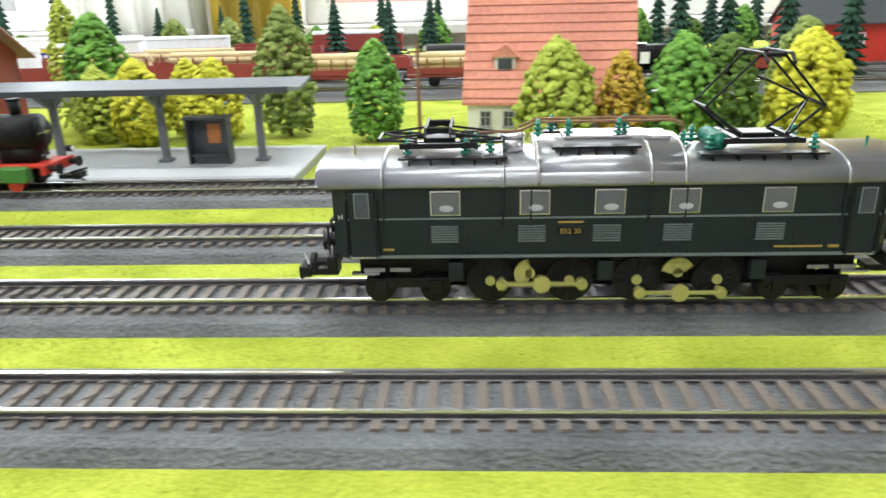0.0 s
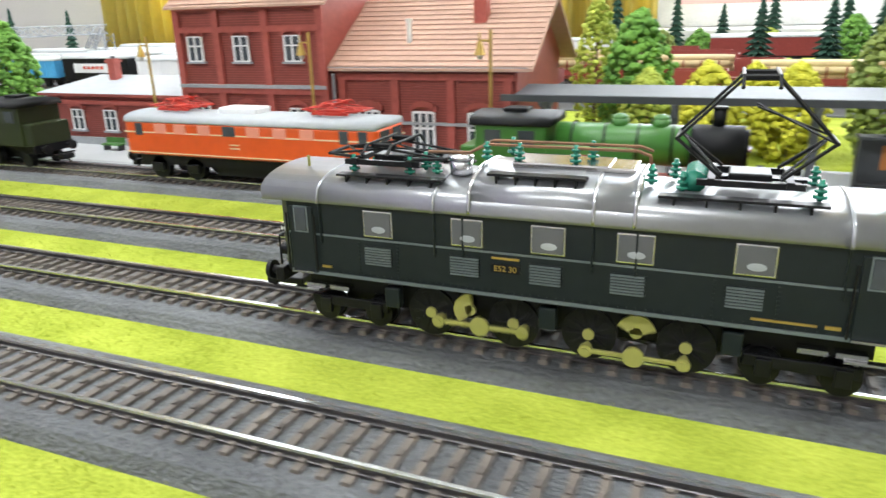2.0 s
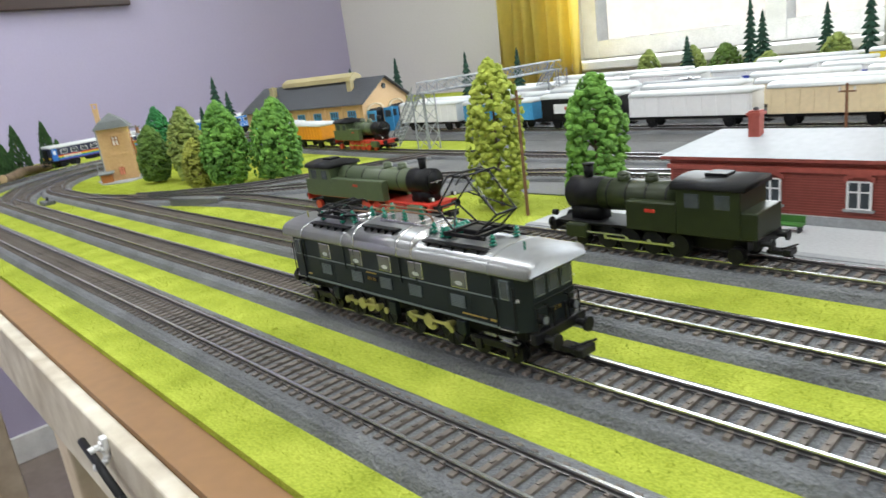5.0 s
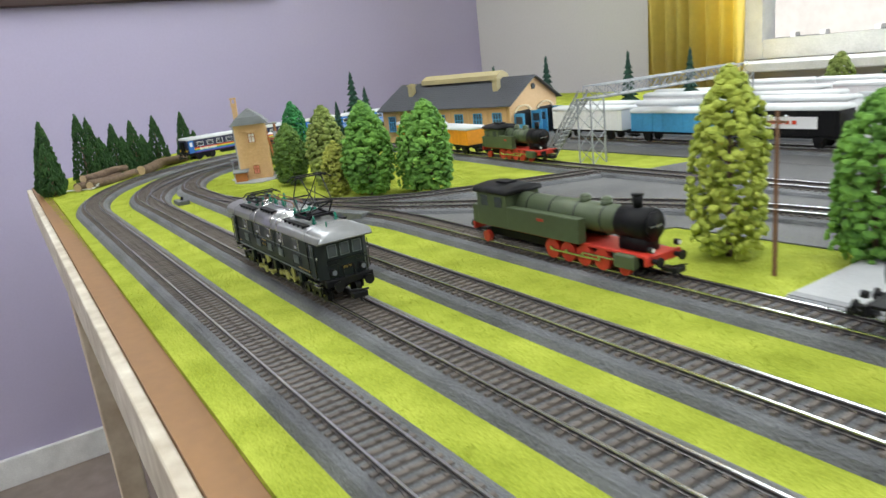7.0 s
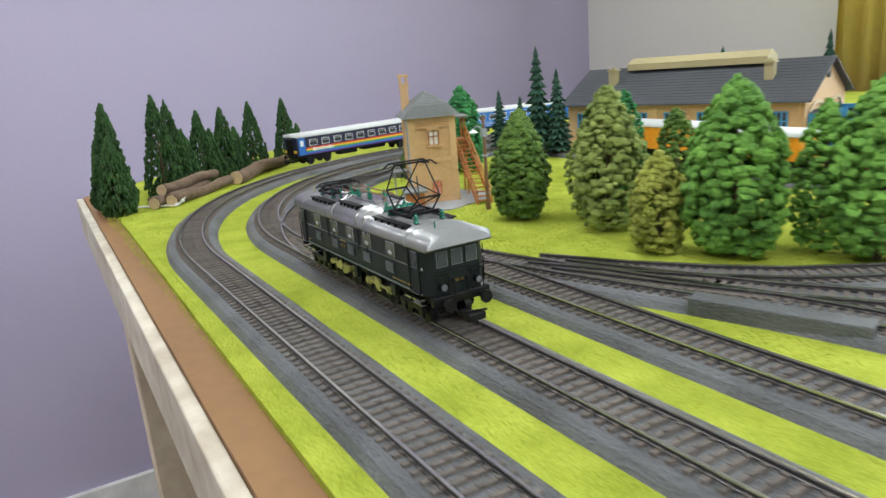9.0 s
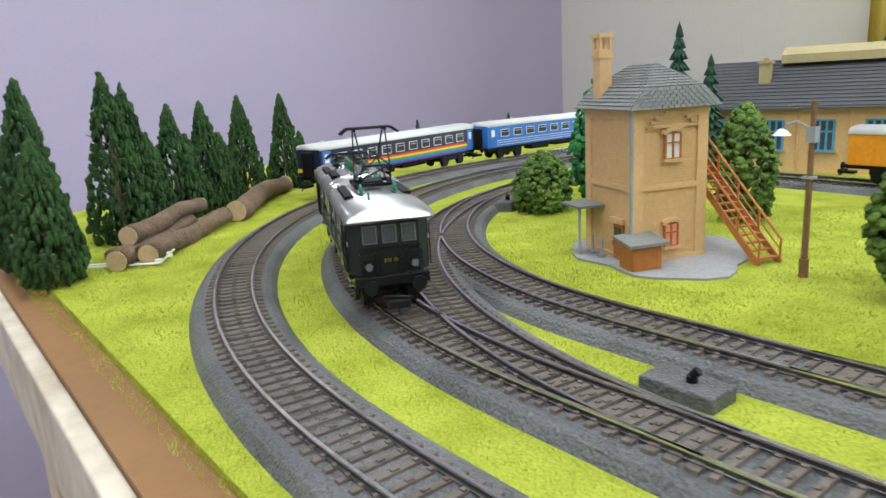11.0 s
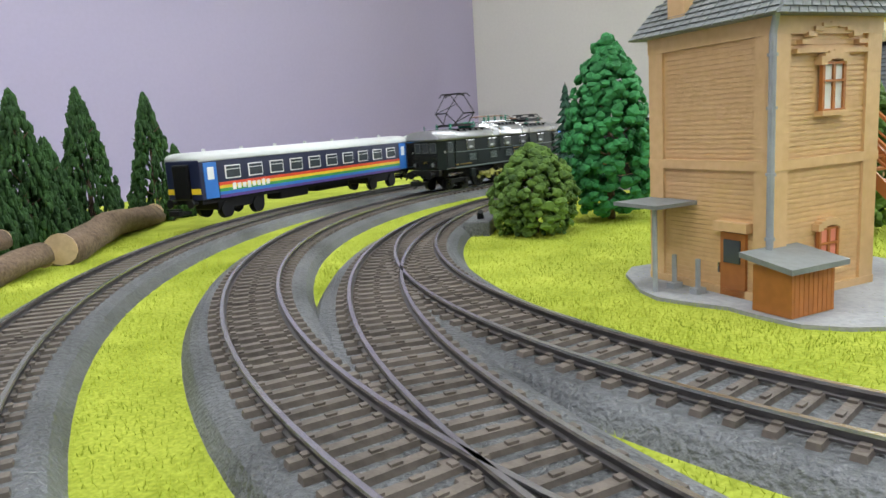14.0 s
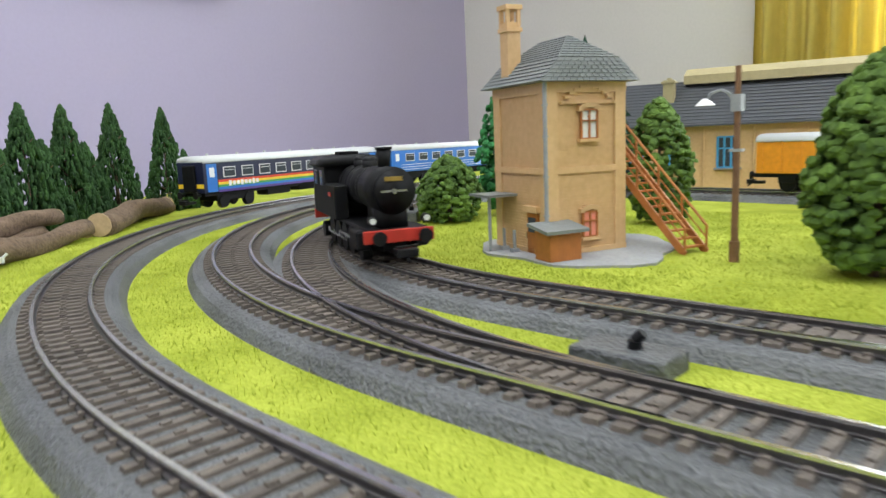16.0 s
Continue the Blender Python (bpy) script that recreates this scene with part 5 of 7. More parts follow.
def station():
    t = thing("railway_station", pose(0.0145, -0.019, 0), "red brick model railway station with tan tiled roofs by the platform", "station")
    z = 0.008
    # tall main block
    b = B(); box(b, (0.876, 0.465, 0.0585), (0.116, 0.118, 0.101)); main = part("wall", b, M["brick"], t)
    courses(main, 0.8185, 0.9335, 0.014, 0.108, 0.4059, "joint", 0.0016)
    for x in (0.833, 0.871, 0.911):
        for zz, hh in ((0.0715, 0.0165), (0.020, 0.022)):
            window(t, (x, 0.4055, zz), 0.0115, hh)
    for x in (0.8195, 0.852, 0.891, 0.9325):
        b = B(); box(b, (x, 0.4048, 0.0585), (0.005, 0.0024, 0.1)); part("pilaster", b, M["brick"], main)
    for zz in (0.0525, 0.092, 0.106):
        b = B(); box(b, (0.876, 0.4046, zz), (0.1165, 0.0022, 0.0036)); part("brick_band", b, M["brick"], main)
    b = B(); box(b, (0.876, 0.404, 0.0555), (0.1175, 0.0034, 0.0022)); box(b, (0.876, 0.4042, 0.0125), (0.1175, 0.003, 0.009)); part("string_course", b, M["concrete"], main)
    gable_roof(t, 0.818, 0.934, 0.406, 0.524, 0.109, 0.042, "tilebrown", 0.005)
    gable_house(t, 0.8182, 0.9338, 0.4062, 0.5238, 0.1085, 0.1088, 0.0415, "brick")
    # lower wing with a gable towards the end
    w = gable_house(t, 0.9345, 1.058, 0.413, 0.52, z, 0.0705, 0.036, "brick")
    courses(w, 0.936, 1.057, 0.012, 0.066, 0.4129, "joint", 0.0016)
    gable_roof(t, 0.940, 1.062, 0.413, 0.52, 0.0705, 0.036, "tilebrown", 0.007)
    b = B(); box(b, (1.0, 0.4075, 0.0668), (0.132, 0.0022, 0.0026)); cyl(b, (0.937, 0.4085, 0.009), (0.937, 0.4085, 0.064), 0.0011, 8); part("gutter", b, M["concrete"], t)
    for x in (0.960, 0.998, 1.035):
        window(t, (x, 0.4125, 0.0135), 0.014, 0.0275, bars=3)
    for x in (0.9415, 0.979, 1.0165, 1.0525):
        b = B(); box(b, (x, 0.412, 0.036), (0.005, 0.0024, 0.055)); part("pilaster", b, M["brick"], w)
    b = B(); box(b, (0.997, 0.4118, 0.062), (0.12, 0.0022, 0.004)); part("brick_band", b, M["brick"], w)
    b = B(); box(b, (0.997, 0.4115, 0.0125), (0.1225, 0.003, 0.009)); box(b, (0.997, 0.4116, 0.0335), (0.1225, 0.0022, 0.0018)); part("string_course", b, M["concrete"], w)
    chimney(t, 1.025, 0.447, 0.085, 0.118, 0.008, "brick")
    b = B(); cyl(b, (0.983, 0.428, 0.078), (0.983, 0.428, 0.0945), 0.0016, 10); cyl(b, (0.983, 0.428, 0.0935), (0.983, 0.428, 0.096), 0.0021, 10); part("roof_vent", b, M["white"], t)
    # low annex on the other side
    b = B(); box(b, (0.7425, 0.458, 0.0275), (0.148, 0.085, 0.039)); an = part("wall", b, M["brick"], t)
    courses(an, 0.670, 0.815, 0.013, 0.046, 0.4154, "joint", 0.0016)
    b = B(); hip_roof(b, 0.6685, 0.8165, 0.4155, 0.5005, 0.0475, 0.010, 0.02, 0.005); part("roof", b, M["greyroof"], t, "light grey felt roof")
    b = B(); box(b, (0.7425, 0.4125, 0.0464), (0.158, 0.002, 0.0022)); box(b, (0.7425, 0.4143, 0.0405), (0.150, 0.0026, 0.003)); part("cornice", b, M["brick"], an)
    b = B(); box(b, (0.7425, 0.4143, 0.0108), (0.1495, 0.003, 0.0055)); part("string_course", b, M["concrete"], an)
    for x in (0.70, 0.734, 0.782):
        window(t, (x, 0.415, 0.019), 0.0115, 0.016)
    chimney(t, 0.7115, 0.447, 0.049, 0.071, 0.007, "brick")
    # grey benches and a planter along the front
    for x in (0.985, 1.04, 0.945):
        q = thing("planter_box", pose(x + 0.0145, 0.381, z), "dark grey planter box beside the station wall", "planter", "planters by the station")
        b = B(); box(b, (0, 0, 0.0048), (0.018, 0.008, 0.0095), bevel=0.0005); part("box", b, M["grey"], q)
        b = B(); box(b, (0, 0, 0.0096), (0.0165, 0.0065, 0.0006)); part("soil", b, M["bark"], q)
    q = thing("bench", pose(0.765, 0.378, z), "small green slatted bench on the platform", "bench")
    b = B(); box(b, (0, 0, 0.0045), (0.018, 0.006, 0.001)); box(b, (0, 0.003, 0.0072), (0.018, 0.0008, 0.004)); part("seat", b, M["steamgreen"], q)
    for s in (-1, 1):
        b = B(); box(b, (s * 0.007, 0.0005, 0.002), (0.001, 0.0055, 0.004)); part("leg", b, M["post"], q)


def gas_lamp(x, y, z, h, label="gilt double-armed platform lamp on a slim post"):
    t = thing("platform_lamp", pose(x, y, z), label, "lamp", "platform lamps")
    b = B(); cyl(b, (0, 0, 0), (0, 0, h), 0.0009, 8); cyl(b, (0, 0, 0), (0, 0, 0.006), 0.0018, 8); part("pole", b, M["gold"], t)
    b = B(); cyl(b, (-0.006, 0, h * 0.93), (0, 0, h * 0.93), 0.0005, 6); cyl(b, (-0.006, 0, h * 0.93), (-0.006, 0, h * 0.98), 0.0005, 6); part("arm", b, M["gold"], t)
    b = B(); cyl(b, (-0.006, 0, h * 0.84), (-0.006, 0, h * 0.93), 0.0030, 12, 0.001); part("shade", b, M["gold"], t)
    b = B(); ball(b, (-0.006, 0, h * 0.83), 0.0016, 2); part("bulb", b, M["lens"], t)


def platform():
    b = B(); box(b, (0.963, 0.385, 0.005), (0.72, 0.098, 0.006), bevel=0.0008); pl = solid("platform", b, M["paving"], "pale grey paved station platform", "platform")
    b = B(); box(b, (0.963, 0.3395, 0.0082), (0.718, 0.006, 0.0008)); part("edge_stone", b, M["concrete"], pl)
    t = thing("platform_canopy", pose(-0.013, -0.012, 0.008), "long dark grey platform canopy on steel posts", "canopy")
    b = B(); prism(b, [(0.375, 0.0455), (0.4, 0.0425), (0.432, 0.0455), (0.432, 0.048), (0.4, 0.0447), (0.375, 0.048)], 1.085, 1.332, "x"); part("roof", b, M["canopy"], t)
    b = B(); box(b, (1.2085, 0.3745, 0.046), (0.247, 0.001, 0.0034)); part("fascia", b, M["post"], t)
    for x in (1.105, 1.175, 1.243, 1.305):
        b = B(); box(b, (x, 0.4, 0.021), (0.0042, 0.0042, 0.042), bevel=0.0004); box(b, (x, 0.4, 0.001), (0.008, 0.008, 0.002), bevel=0.0004)
        prism(b, [(0.38, 0.0445), (0.42, 0.0445), (0.402, 0.034), (0.398, 0.034)], x - 0.0012, x + 0.0012, "x"); part("post", b, M["canopy"], t)
    q = thing("platform_kiosk", pose(1.262, 0.381, 0.008), "dark grey shelter kiosk with a brown poster under the canopy", "kiosk")
    b = B(); box(b, (0, 0.004, 0.0145), (0.026, 0.0012, 0.029)); box(b, (-0.0125, 0, 0.0145), (0.0012, 0.009, 0.029)); box(b, (0.0125, 0, 0.0145), (0.0012, 0.009, 0.029)); box(b, (0, 0, 0.0285), (0.028, 0.011, 0.0014)); part("shelter", b, M["post"], q)
    b = B(); box(b, (0, -0.001, 0.0055), (0.022, 0.006, 0.0012)); box(b, (0, -0.001, 0.0025), (0.02, 0.002, 0.005)); part("bench", b, M["post"], q)
    b = B(); box(b, (0.002, 0.0032, 0.018), (0.008, 0.0006, 0.012)); part("poster", b, M["wood"], q, "faded brown poster")


def plaster_house():
    t = thing("house", pose(1.421, 0.468, GZ, 0, 0, -8) @ Matrix.Scale(0.93, 4), "white plastered model house with steep orange tiled roof", "house")
    z = -0.001
    gable_house(t, 0, 0.122, 0, 0.09, z, 0.036, 0.086, "white")
    r = gable_roof(t, 0, 0.122, 0, 0.09, 0.036, 0.086, "tile", 0.004, 0.0022)
    for x in (0.014, 0.032, 0.062, 0.085):
        window(t, (x, -0.0004, 0.012), 0.0075, 0.0115, arched=False, frame="concrete")
    for x in (0.028, 0.064):
        b = B(); box(b, (x, 0.0165, 0.056), (0.016, 0.016, 0.015)); dm = part("dormer", b, M["white"], t)
        b = B(); prism(b, [(x - 0.011, 0.0635), (x + 0.011, 0.0635), (x, 0.073)], 0.006, 0.045, "y"); part("dormer_roof", b, M["tile"], dm)
        b = B(); box(b, (x, 0.0083, 0.0565), (0.011, 0.0012, 0.011)); part("pane", b, M["outdark"], dm)
    b = B(); box(b, (0.045, 0.03, 0.0875), (0.008, 0.004, 0.002)); part("skylight", b, M["slate"], r)
    chimney(t, 0.06, 0.043, 0.095, 0.128, 0.008, "white")
    b = B(); box(b, (0.1223, 0.045, 0.085), (0.001, 0.007, 0.009)); part("gable_window", b, M["outdark"], t)
    b = B(); box(b, (0.136, 0.05, 0.018), (0.026, 0.06, 0.036)); part("side_wing", b, M["slate"], t)


def signal_tower():
    """The signal box: a tall narrow tower with an outside stair."""
    t = thing("signal_box", pose(-0.2355, 0.3465, GZ, 0, 0, TOWER_TURN), "tall yellow brick signal box with grey slate roof and wooden stair", "signal box")
    hx, hy, zt = 0.0212, 0.0232, 0.0815
    b = B(); box(b, (0, 0, zt / 2), (2 * hx, 2 * hy, zt)); wall = part("wall", b, M["yellowbrick"], t)
    # brick courses, corner strips and bands on every face
    b = B()
    z = 0.001
    while z < zt - 0.006:
        box(b, (0, 0, z), (2 * hx + 0.0005, 2 * hy + 0.0005, 0.0010)); z += 0.00145
    part("brick_facing", b, M["yellowbrick"], wall)
    for sx in (-1, 1):
        for sy in (-1, 1):
            b = B(); box(b, (sx * (hx - 0.002), sy * (hy - 0.002), zt / 2), (0.0062, 0.0062, zt)); part("corner_strip", b, M["yellowbrick"], wall)
    for zz, hh in ((0.0015, 0.004), (0.0405, 0.0028), (0.0785, 0.0055)):
        b = B(); box(b, (0, 0, zz), (2 * hx + 0.0026, 2 * hy + 0.0026, hh)); part("brick_band", b, M["yellowbrick"], wall)
    # face -y: the window face; face -x: the door face
    for zz, hh, w in ((0.0545, 0.0135, 0.0088), (0.0085, 0.0125, 0.0078)):
        wd = window(t, (0.001, -hy - 0.0004, zz), w, hh, (0, -1), False, "wood", "yellowbrick", "whitesign" if zz > 0.03 else "palered", 2)
        b = B()
        for k in range(7):
            a = radians(-54 + k * 18)
            box(b, (0.001 + math.sin(a) * w * 0.72, -hy - 0.001, zz + hh - w * 0.22 + math.cos(a) * w * 0.45), (w * 0.27, 0.0032, w * 0.26))
        part("arch", b, M["yellowbrick"], wd)
    b = B()
    for k in range(11):
        a = radians(-62 + k * 12.4)
        box(b, (0.001 + math.sin(a) * 0.0155, -hy - 0.0009, 0.0648 + math.cos(a) * 0.0135), (0.0036, 0.0022, 0.0012), m=None)
    box(b, (0.001, -hy - 0.0009, 0.0712), (0.028, 0.0022, 0.0012))
    part("blind_arch", b, M["yellowbrick"], wall)
    d = B(); box(d, (-hx - 0.0006, -0.011, 0.0105), (0.0014, 0.0092, 0.02)); dr = part("door", d, M["wood"], t)
    d = B(); box(d, (-hx - 0.0012, -0.011, 0.015), (0.0012, 0.006, 0.007)); part("pane", d, M["outdark"], dr)
    d = B(); box(d, (-hx - 0.0014, -0.011, 0.0225), (0.003, 0.0125, 0.0028)); part("lintel", d, M["yellowbrick"], dr)
    d = B(); box(d, (-hx - 0.0012, -0.006, 0.0095), (0.001, 0.0006, 0.003)); part("handle", d, M["steel"], dr)
    b = B(); prism(b, [(-hx - 0.001, zt - 0.003), (hx + 0.001, zt - 0.003), (hx - 0.006, zt + 0.0085), (-hx + 0.006, zt + 0.0085)], -hy - 0.0008, hy + 0.0008, "y"); part("gable_wall", b, M["yellowbrick"], wall)
    # downpipe on the corner
    b = B(); cyl(b, (-hx - 0.0018, -hy - 0.0012, 0.003), (-hx - 0.0018, -hy - 0.0012, 0.076), 0.0010, 8); cyl(b, (-hx - 0.0018, -hy - 0.0012, 0.076), (-hx - 0.003, -hy - 0.0035, 0.082), 0.0010, 8)
    for zz in (0.02, 0.038, 0.056, 0.07):
        cyl(b, (-hx - 0.0018, -hy - 0.0012, zz), (-hx - 0.0018, -hy - 0.0012, zz + 0.0008), 0.0014, 8)
    part("downpipe", b, M["lattice"], t)
    # roof: half-hipped, ridge along x... the end gable shows a clipped hip
    b = B()
    o, e = 0.0055, zt - 0.001
    xa, xb, ya, yb = -hx - o, hx + o, -hy - o, hy + o
    CORNER = [Vector(p) for p in ((xa, ya, e), (xb, ya, e), (xb, yb, e), (xa, yb, e), (xa + 0.010, ya + 0.002, e + 0.0105), (xb - 0.010, ya + 0.002, e + 0.0105), (xb - 0.010, yb - 0.002, e + 0.0105), (xa + 0.010, yb - 0.002, e + 0.0105), (0, -0.010, e + 0.0225), (0, 0.012, e + 0.0225))]
    vs = [b.verts.new(p) for p in CORNER]
    for f4 in ((0, 1, 5, 4), (1, 2, 6, 5), (2, 3, 7, 6), (3, 0, 4, 7), (4, 5, 8), (6, 7, 9), (5, 6, 9, 8), (7, 4, 8, 9), (3, 2, 1, 0)):
        b.faces.new([vs[i] for i in f4])
    bmesh.ops.recalc_face_normals(b, faces=b.faces[:])
    roof = part("roof", b, M["slate"], t, "grey slate roof")
    # slate rows laid along each slope
    for q, (i0, i1, i2, i3) in enumerate(((0, 1, 5, 4), (1, 2, 6, 5), (2, 3, 7, 6), (3, 0, 4, 7), (4, 5, 8, 8), (5, 6, 9, 8), (6, 7, 9, 9), (7, 4, 8, 9))):
        A, Bq, Cq, Dq = CORNER[i0], CORNER[i1], CORNER[i2], CORNER[i3]
        nrm = (Bq - A).cross(Dq - A).normalized()
        rows_n = 6 if q < 4 else 9
        sl = B()
        for k in range(rows_n):
            p0, p1 = A.lerp(Dq, k / rows_n), Bq.lerp(Cq, k / rows_n)
            u0, u1 = A.lerp(Dq, (k + 1) / rows_n), Bq.lerp(Cq, (k + 1) / rows_n)
            cnt = max(1, int((p1 - p0).length / 0.0034))
            for c in range(cnt):
                g0, g1 = (c + 0.06) / cnt, (c + 0.94) / cnt
                f4 = [p0.lerp(p1, g0) + nrm * 0.0007, p0.lerp(p1, g1) + nrm * 0.0007, u0.lerp(u1, g1) + nrm * 0.0002, u0.lerp(u1, g0) + nrm * 0.0002]
                f5 = [p - nrm * 0.0006 for p in f4]
                v8 = [sl.verts.new(p) for p in f4 + f5]
                for idx in ((0, 1, 2, 3), (0, 4, 5, 1), (1, 5, 6, 2), (3, 7, 4, 0)):
                    sl.faces.new([v8[i] for i in idx])
        bmesh.ops.recalc_face_normals(sl, faces=sl.faces[:])
        tagged(part("slate_covering", sl, M["slate"], roof), kind="stuff")
    b = B(); box(b, (-0.0185, 0.012, 0.0965), (0.0072, 0.0072, 0.03)); box(b, (-0.0185, 0.012, 0.108), (0.0088, 0.0088, 0.002)); box(b, (-0.0185, 0.012, 0.1185), (0.0092, 0.0092, 0.0022))
    for sx in (-1, 1):
        for sy in (-1, 1):
            box(b, (-0.0185 + sx * 0.003, 0.012 + sy * 0.003, 0.114), (0.0018, 0.0018, 0.009))
    part("chimney", b, M["yellowbrick"], t)
    # stair on the +x side, rising away from the ground towards the tower
    n, sx0 = 15, hx + 0.0085
    for k in range(n):
        u = k / (n - 1)
        st = B(); box(st, (sx0 + 0.010 * (1 - u), -0.050 + 0.050 * u, 0.003 + 0.050 * u), (0.0125, 0.0035, 0.0008)); part("tread", st, M["wood"], t)
    for sd in (-1, 1):
        a, c = Vector((sx0 + 0.010 + sd * 0.0066, -0.0525, 0.0)), Vector((sx0 + sd * 0.0066, 0.001, 0.0545))
        mm = Matrix.Translation((a + c) / 2) @ (c - a).to_track_quat("X", "Z").to_matrix().to_4x4()
        st = B(); box(st, (0, 0, 0), ((c - a).length, 0.001, 0.0036), m=mm); strg = part("stringer", st, M["wood"], t)
        up = Vector((0, 0, 0.0125))
        st = B(); cyl(st, a + up, c + up, 0.0007, 6); cyl(st, a + up * 0.55, c + up * 0.55, 0.0004, 6); part("handrail", st, M["wood"], strg)
        for k in range(5):
            p = a.lerp(c, k / 4)
            st = B(); cyl(st, p, p + up, 0.0006, 6); part("baluster", st, M["wood"], strg)
    st = B(); box(st, (hx + 0.008, 0.010, 0.0548), (0.0145, 0.022, 0.0014)); part("landing", st, M["wood"], t)
    for sy in (0.002, 0.019):
        st = B(); box(st, (hx + 0.0145, sy, 0.038), (0.0016, 0.0016, 0.076)); part("porch_post", st, M["wood"], t)
    st = B(); box(st, (hx + 0.0085, 0.010, 0.0768), (0.019, 0.028, 0.0014)); part("porch_roof", st, M["slate"], t)
    # side lean-to on the -x side
    st = B(); box(st, (-hx - 0.008, 0.014, 0.0285), (0.018, 0.02, 0.0012)); part("lean_to_roof", st, M["slate"], t)
    st = B(); cyl(st, (-hx - 0.014, 0.008, 0), (-hx - 0.014, 0.008, 0.028), 0.0008, 6); part("lean_to_post", st, M["lattice"], t)
    # grey base slab with a wavy edge
    b = B()
    pts = []
    for k in range(28):
        a = math.tau * k / 28
        r = 1 + 0.10 * math.sin(3 * a + 1) + 0.05 * math.sin(7 * a)
        pts.append((0.006 + 0.046 * r * math.cos(a), -0.009 + 0.050 * r * math.sin(a)))
    prism(b, pts, -0.0012, 0.0012, "z"); part("base_slab", b, M["concrete"], t)
    # lever stands by the door
    for y in (-0.002, 0.008):
        b = B(); cyl(b, (-hx - 0.006, y, 0.001), (-hx - 0.006, y, 0.012), 0.0008, 6); box(b, (-hx - 0.006, y, 0.002), (0.004, 0.003, 0.002)); part("lever", b, M["lattice"], t)
    h = thing("coal_hut", t.matrix_basis @ pose(HUT[0], HUT[1], 0.0013), "small orange-brown coal hut with grey roof beside the signal box", "hut")
    b = B(); box(b, (0, 0, 0.0065), (0.0165, 0.0125, 0.013)); hb = part("wall", b, M["wood"], h)
    b = B()
    for k in range(9):
        box(b, (-0.0072 + k * 0.0018, 0, 0.0065), (0.0003, 0.0128, 0.0128))
    part("plank_groove", b, M["wood"], hb)
    b = B(); prism(b, [(-0.0085, 0.0125), (0.0085, 0.0150), (0.0085, 0.0165), (-0.0085, 0.0140)], -0.0112, 0.0112, "x"); part("roof", b, M["slate"], h)


TOWER_TURN, HUT = 68.0, (-0.0215, -0.0310)


def engine_shed():
    t = thing("engine_shed", pose(-0.240, 0.690, GZ, 0, 0, 14), "long yellow brick engine shed with dark slate roof and blue doors", "shed")
    w = gable_house(t, -0.15, 0.15, 0, 0.135, -0.001, 0.062, 0.038, "yellowbrick")
    gable_roof(t, -0.15, 0.15, 0, 0.135, 0.062, 0.038, "slatedark", 0.008)
    b = B(); prism(b, [(0.052, 0.098), (0.083, 0.098), (0.083, 0.106), (0.0675, 0.113), (0.052, 0.106)], -0.09, 0.09, "x"); part("roof_lantern", b, M["lanterntan"], t)
    for x in (-0.1, 0.1):
        chimney(t, x, 0.035, 0.075, 0.102, 0.010, "lanterntan", "lanterntan")
    for k in range(7):
        window(t, (-0.125 + k * 0.0415, -0.0004, 0.02), 0.017, 0.028, frame="ltblue", bars=3, arched=False)
        b = B(); cyl(b, (-0.104 + k * 0.0415, -0.0015, 0), (-0.104 + k * 0.0415, -0.0015, 0.055), 0.0009, 6); part("pilaster", b, M["yellowbrick"], w)
    for y in (0.035, 0.1):
        # black sheet on the solid wall stands for the shade inside the open doors
        b = B(); box(b, (0.1501, y, 0.0235), (0.0012, 0.042, 0.047)); op = part("doorway", b, M["soot"], t)
        for s in (-1, 1):
            b = B(); box(b, (0.160, y + s * 0.024, 0.022), (0.020, 0.0016, 0.044)); dr = part("door", b, M["ltblue"], t)
            b = B(); box(b, (0.160, y + s * 0.024, 0.033), (0.013, 0.002, 0.012)); part("pane", b, M["outdark"], dr)
        b = B()
        for k in range(9):
            a = radians(-70 + 17.5 * k)
            box(b, (0.1508, y + math.sin(a) * 0.023, 0.043 + math.cos(a) * 0.012), (0.002, 0.006, 0.003))
        part("arch", b, M["cream"], op)
    b = B(); cyl(b, (0.1495, 0.0675, 0.083), (0.152, 0.0675, 0.083), 0.005, 14); part("gable_window", b, M["outdark"], t)


